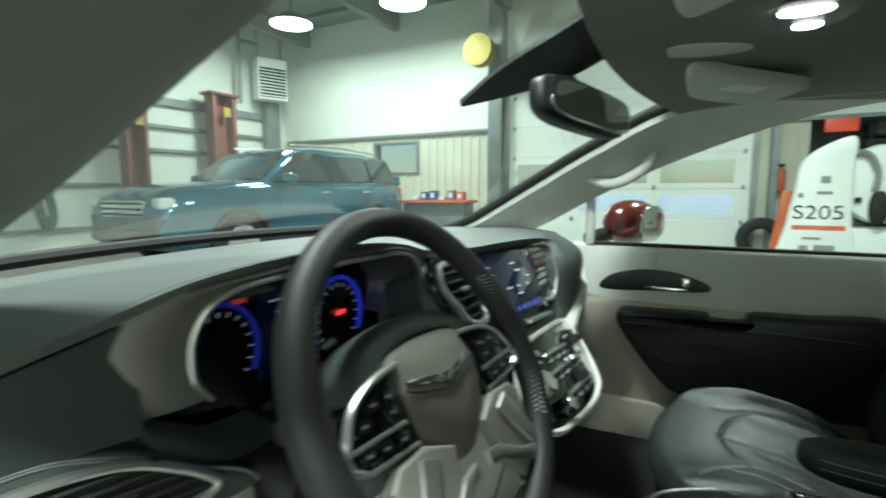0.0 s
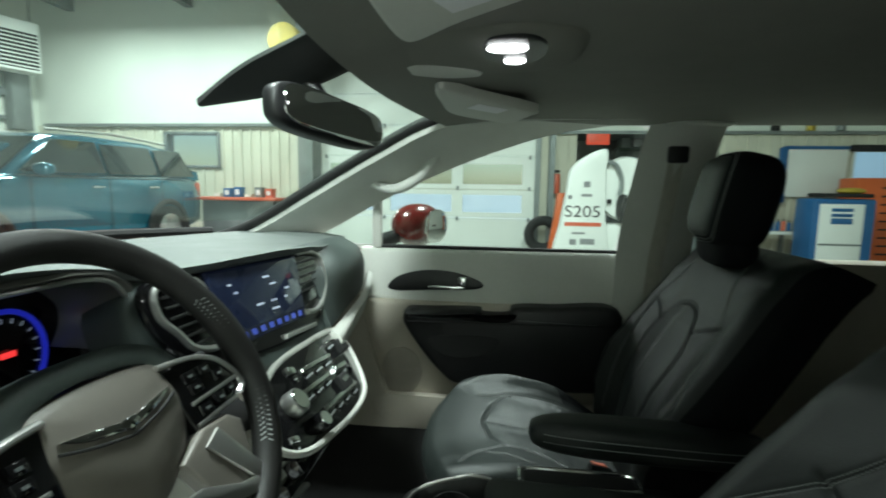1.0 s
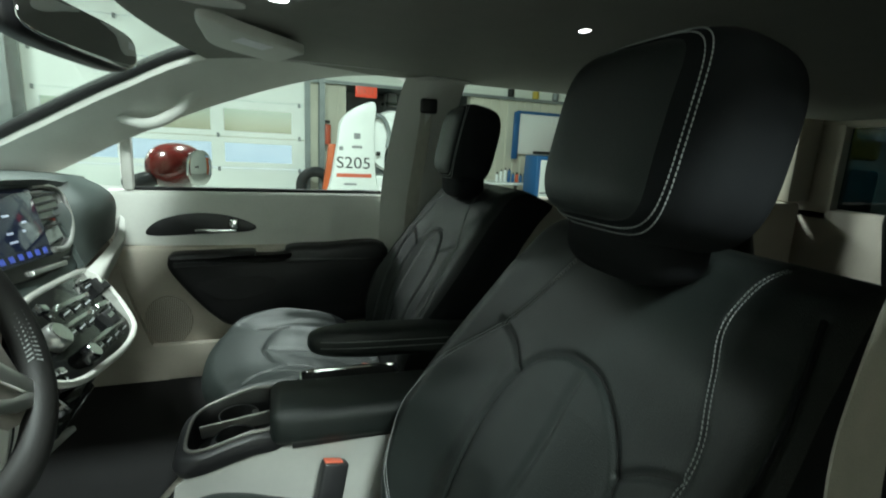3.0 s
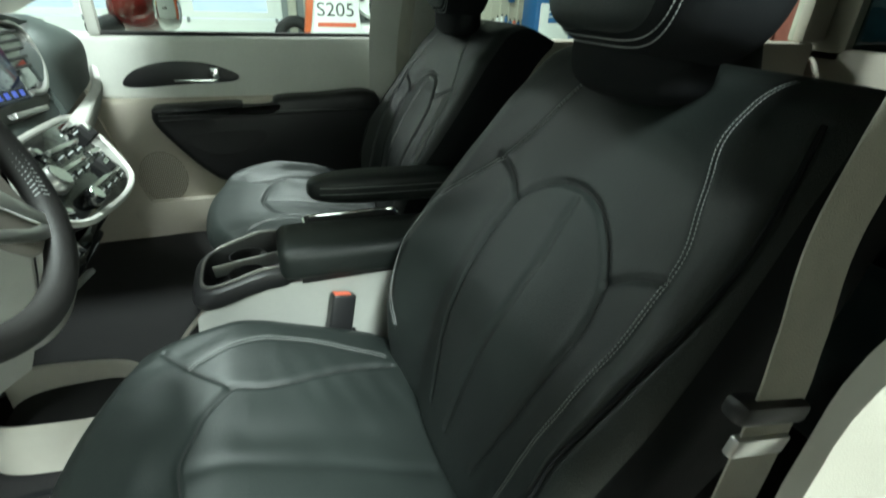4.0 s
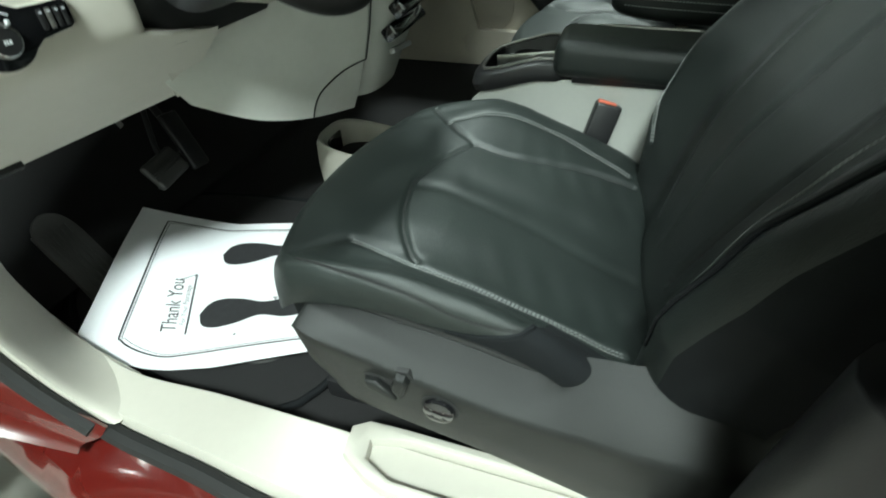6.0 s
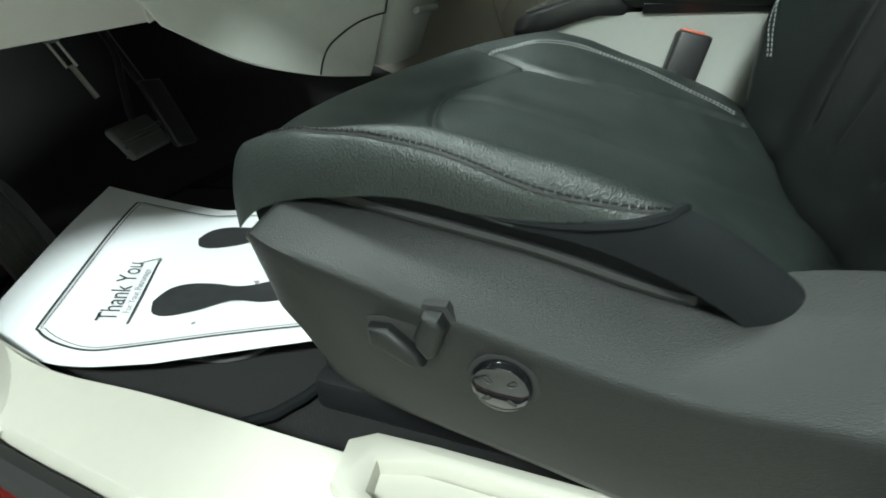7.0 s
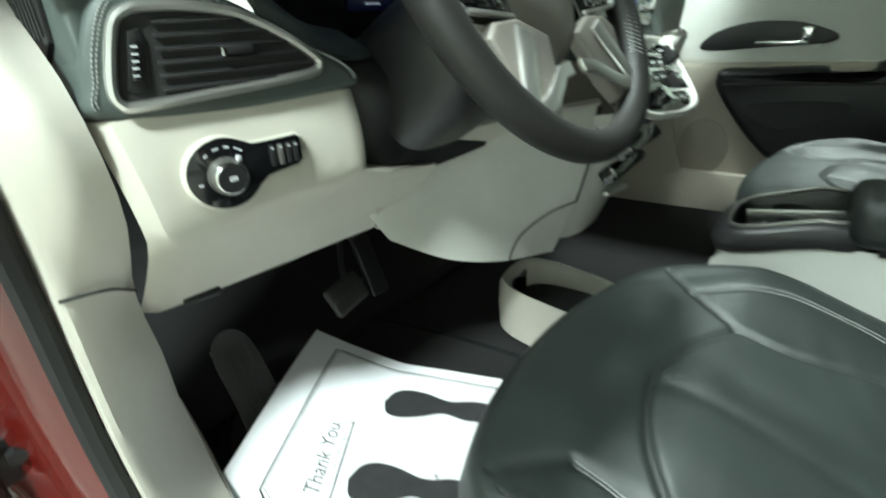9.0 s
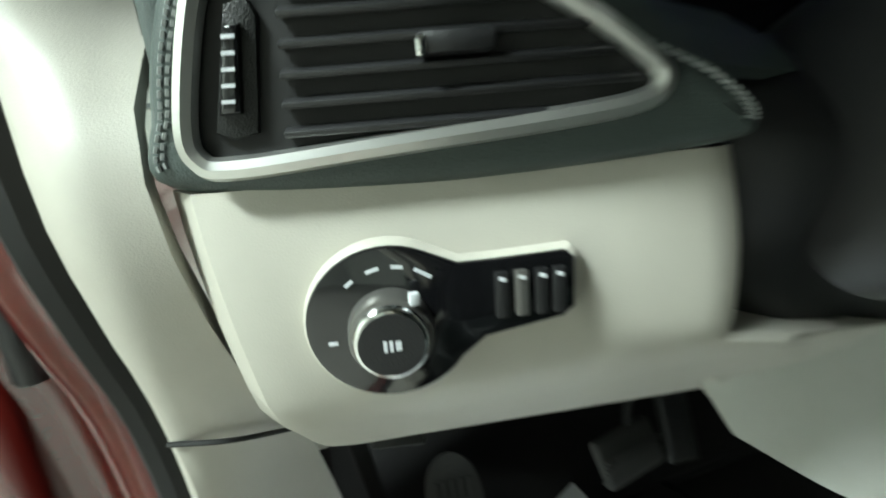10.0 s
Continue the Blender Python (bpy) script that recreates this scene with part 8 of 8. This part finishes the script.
def extinguisher():
    th = thing("fire_extinguisher", (9.88, -1.02, 1.2), "red fire extinguisher hanging on the wall", "fire extinguisher")
    bm = B()
    cyl(bm, (9.88, -1.02, 1.2), (9.88, -1.02, 1.58), 0.075, seg=24, bevel=0.03)
    part("cylinder", bm, M_REDBTN, th)
    bm = B()
    box(bm, (9.88, -1.02, 1.63), (0.05, 0.12, 0.05), 0.01)
    part("valve", bm, M_SEAL, th)


extinguisher()


def spare_tyre(x, y, z):
    th = thing("tyre", (x, y, z), "black loose tyre standing by the wall", "tyre")
    bm = B()
    tube(bm, [(x, y + 0.26 * math.cos(t), z + 0.26 * math.sin(t)) for t in [math.tau * k / 40 for k in range(40)]], 0.095, 12, True)
    part("carcass", bm, M_TYRE, th)


spare_tyre(9.55, -0.78, GZ + 0.355)


def exit_sign():
    th = thing("exit_sign", (9.95, -1.78, 2.24), "red exit sign over the passage", "exit sign")
    bm = B()
    box(bm, (9.97, -1.78, 2.25), (0.05, 0.42, 0.22), 0.01)
    c = part("sign_box", bm, M_EXIT, th)
    bm = lettering("EXIT", 0.17, None, 0, M_WHITE_GLOW, c)
    for v in bm.verts:
        v.co = Vector((9.94, -1.78 - v.co.x, 2.25 + v.co.y))
    part("lettering", bm, M_REDBTN, c, "", 0)


exit_sign()


def shelf_stock():
    """Green-and-yellow cabinets seen past the passage."""
    th = thing("parts_rack", (11.5, -3.2, GZ), "grey parts rack with stacked trays in the passage", "rack")
    for k in range(6):
        bm = B()
        box(bm, (11.5, -3.1, GZ + 0.2 + k * 0.38), (0.5, 1.3, 0.04), 0.005)
        part("shelf", bm, M_GREEN, th)
        bm = B()
        for q in range(5):
            box(bm, (11.4, -3.6 + q * 0.25, GZ + 0.32 + k * 0.38), (0.3, 0.2, 0.16 + 0.05 * ((q * 7 + k * 3) % 3)), 0.01)
        part("trays", bm, M_STEEL, th)
    for yy in (-3.75, -2.45):
        bm = B()
        box(bm, (11.3, yy, GZ + 1.15), (0.05, 0.05, 2.3), 0.005)
        part("rack_post", bm, M_STEEL, th)


shelf_stock()


def white_board():
    th = thing("tool_board", (9.9, -5.6, 1.64), "white tool board with a dark blue frame", "board")
    bm = B()
    box(bm, (9.95, -5.62, 1.64), (0.10, 1.05, 0.86), 0.01)
    part("sheet", bm, M_WHITEMC, th)
    bm = B()
    box(bm, (9.90, -5.06, 1.60), (0.06, 0.14, 1.0), 0.02)
    box(bm, (9.90, -5.6, 2.1), (0.06, 1.1, 0.06), 0.02)
    part("frame_rail", bm, M_BLUEMC, th)
    for k, y in enumerate((-4.9, -5.5, -6.0)):
        st = thing("spray_can", (9.9, y, 2.41), "small tin standing on the wall ledge", "tin", "tins on the ledge")
        bm = B()
        cyl(bm, (9.95, y, 2.402), (9.95, y, 2.56), 0.07, seg=16, bevel=0.01)
        part("can", bm, (M_SEAL, M_YELLOW, M_STEEL)[k], st)
        bm = B()
        cyl(bm, (9.95, y, 2.56), (9.95, y, 2.60), 0.04, seg=16)
        part("cap", bm, M_WHITEMC, st)

    wn2 = tagged(new("window_2"), "pale blue lit window pane in a dark frame", "window", kind="structure")
    for y0, y1 in ((-6.30, -7.15), (-7.25, -8.0)):
        bm = B()
        box(bm, (9.965, (y0 + y1) / 2, 1.72), (0.02, abs(y1 - y0), 0.62), 0.004)
        part("pane", bm, M_PANE, wn2, "frosted pale blue pane")
    bm = B()
    box(bm, (9.955, -7.15, 2.10), (0.05, 1.9, 0.12), 0.01)
    part("window_frame", bm, M_SEAL, wn2)


white_board()


def service_machine():
    th = thing("fluid_machine", (8.5, -5.15, GZ), "blue and white fluid service machine", "machine")
    bm = B()
    box(bm, (8.55, -5.17, GZ + 0.58), (0.5, 0.88, 1.08), 0.04)
    bd = part("cabinet", bm, M_BLUEMC, th)
    bm = B()
    box(bm, (8.285, -5.12, GZ + 0.55), (0.03, 0.62, 0.98), 0.01)
    fp = part("front_plate", bm, M_WHITEMC, th)
    for z, h in ((0.95, 0.05), (0.87, 0.05), (0.78, 0.09)):
        bm = B()
        box(bm, (8.267, -5.12, GZ + z), (0.006, 0.30, h), 0.002)
        part("panel_bar", bm, M_BLUEMC, fp)
    bm = B()
    box(bm, (8.267, -5.12, GZ + 0.42), (0.006, 0.6, 0.03))
    part("seam_bar", bm, M_STEEL, fp)
    bm = B()
    box(bm, (8.5, -5.2, GZ + 1.17), (0.45, 0.7, 0.06), 0.02)
    part("tray", bm, M_SEAL, th)
    bm = B()
    blob(bm, (8.5, -5.35, GZ + 1.24), (0.12, 0.2, 0.05), 2.2, 20, 12)
    part("rag", bm, M_YELLOW, th)
    for sx in (-0.3, 0.3):
        bm = B()
        cyl(bm, (8.36, -5.17 + sx, GZ + 0.05), (8.42, -5.17 + sx, GZ + 0.05), 0.05, seg=16)
        part("castor", bm, M_TYRE, th)


service_machine()


def drawer_cabinet():
    th = thing("tool_cabinet", (9.1, -6.3, GZ), "orange tool cabinet with dark drawer slots", "tool cabinet")
    bm = B()
    box(bm, (9.2, -6.4, GZ + 0.73), (0.5, 1.3, 1.46), 0.02)
    bd = part("carcass", bm, M_ORANGE, th)
    for k in range(9):
        bm = B()
        box(bm, (8.945, -6.35, GZ + 0.22 + k * 0.135), (0.012, 0.5, 0.03), 0.003)
        part("drawer_slot", bm, M_SEAL, bd)


drawer_cabinet()


def small_stock():
    random.seed(21)
    for k in range(9):
        y = -4.35 - k * 0.09
        st = thing("bottle", (9.2, y, 0.6), "small bottle on the workshop bench", "bottle", "bottles on the bench")
        h = random.uniform(0.14, 0.26)
        bm = B()
        cyl(bm, (9.2, y, 0.63), (9.2, y, 0.63 + h), 0.035, 0.032, 14, 0.006)
        part("body", bm, random.choice([M_REDBTN, M_STEEL, M_SEAL, M_WHITEMC, M_BLUEMC]), st)
        bm = B()
        cyl(bm, (9.2, y, 0.63 + h), (9.2, y, 0.67 + h), 0.015, seg=10)
        part("cap", bm, M_SEAL, st)
    th = thing("workbench", (9.3, -4.6, GZ), "pale workbench along the workshop wall", "workbench")
    bm = B()
    box(bm, (9.4, -4.3, 0.60), (0.7, 1.7, 0.05), 0.008)
    part("worktop", bm, M_WHITEMC, th)
    for y in (-3.55, -5.05):
        for x in (9.1, 9.7):
            bm = B()
            box(bm, (x, y, (0.575 + GZ) / 2), (0.06, 0.06, 0.575 - GZ), 0.005)
            part("leg", bm, M_STEEL, th)


small_stock()


def parts_bench():
    th = thing("parts_bench", (9.5, 5.4, GZ), "low bench with red top by the wall", "workbench")
    bm = B()
    box(bm, (9.5, 5.2, 1.0), (0.6, 1.7, 0.06), 0.01)
    part("worktop", bm, M_REDBTN, th)
    bm = B()
    box(bm, (9.55, 5.2, (0.97 + GZ) / 2), (0.5, 1.5, 0.97 - GZ), 0.01)
    part("cabinet", bm, M_STEEL, th)
    random.seed(5)
    for k in range(6):
        y = 4.6 + k * 0.22
        b = thing("parts_box", (9.5, y, 1.03), "small carton on the parts bench", "box", "cartons on bench")
        h = random.uniform(0.06, 0.24)
        bm = B()
        box(bm, (9.5, y, 1.032 + h / 2), (0.18, 0.15, h), 0.006)
        part("carton", bm, random.choice([M_GREEN, M_BLUEMC, M_REDBTN, M_WALL_LOW, M_STEEL]), b)
        bm = B()
        box(bm, (9.408, y, 1.032 + h / 2), (0.003, 0.08, h * 0.5))
        part("label_patch", bm, M_PAPER, b)


parts_bench()


def hanging_hose():
    th = thing("rubber_hose", (4.35, 10.1, 1.4), "dark green hose hanging on the wall", "hose")
    bm = B()
    tube(bm, spline([(4.30, 10.05, 1.62), (4.22, 9.98, 1.1), (4.30, 9.95, 0.62), (4.42, 9.97, 0.8), (4.38, 10.02, 1.3), (4.30, 10.05, 1.62)], 50), 0.07, 10)
    part("hose_loop", bm, M_GREEN, th)
    bm = B()
    cyl(bm, (4.30, 10.2, 1.66), (4.30, 9.98, 1.66), 0.03, seg=10)
    part("hook", bm, M_STEEL, th)


hanging_hose()


def yellow_stock():
    th = thing("drain_caddy", (3.95, -6.0, GZ), "yellow and black oil caddy by the post", "oil caddy")
    bm = B()
    box(bm, (3.9, -6.05, GZ + 0.65), (0.6, 0.5, 1.0), 0.05)
    part("tank", bm, M_SEAL, th)
    bm = B()
    box(bm, (3.95, -6.0, GZ + 1.42), (0.7, 0.5, 0.34), 0.05)
    part("pan", bm, M_YELLOW, th)
    bm = B()
    cyl(bm, (3.9, -6.05, GZ + 1.1), (3.9, -6.05, GZ + 1.3), 0.05, seg=14)
    part("neck", bm, M_STEEL, th)
    for sx in (-0.22, 0.22):
        bm = B()
        cyl(bm, (3.9 + sx, -6.2, GZ + 0.08), (3.9 + sx, -6.1, GZ + 0.08), 0.08, seg=18)
        part("wheel", bm, M_TYRE, th)


yellow_stock()
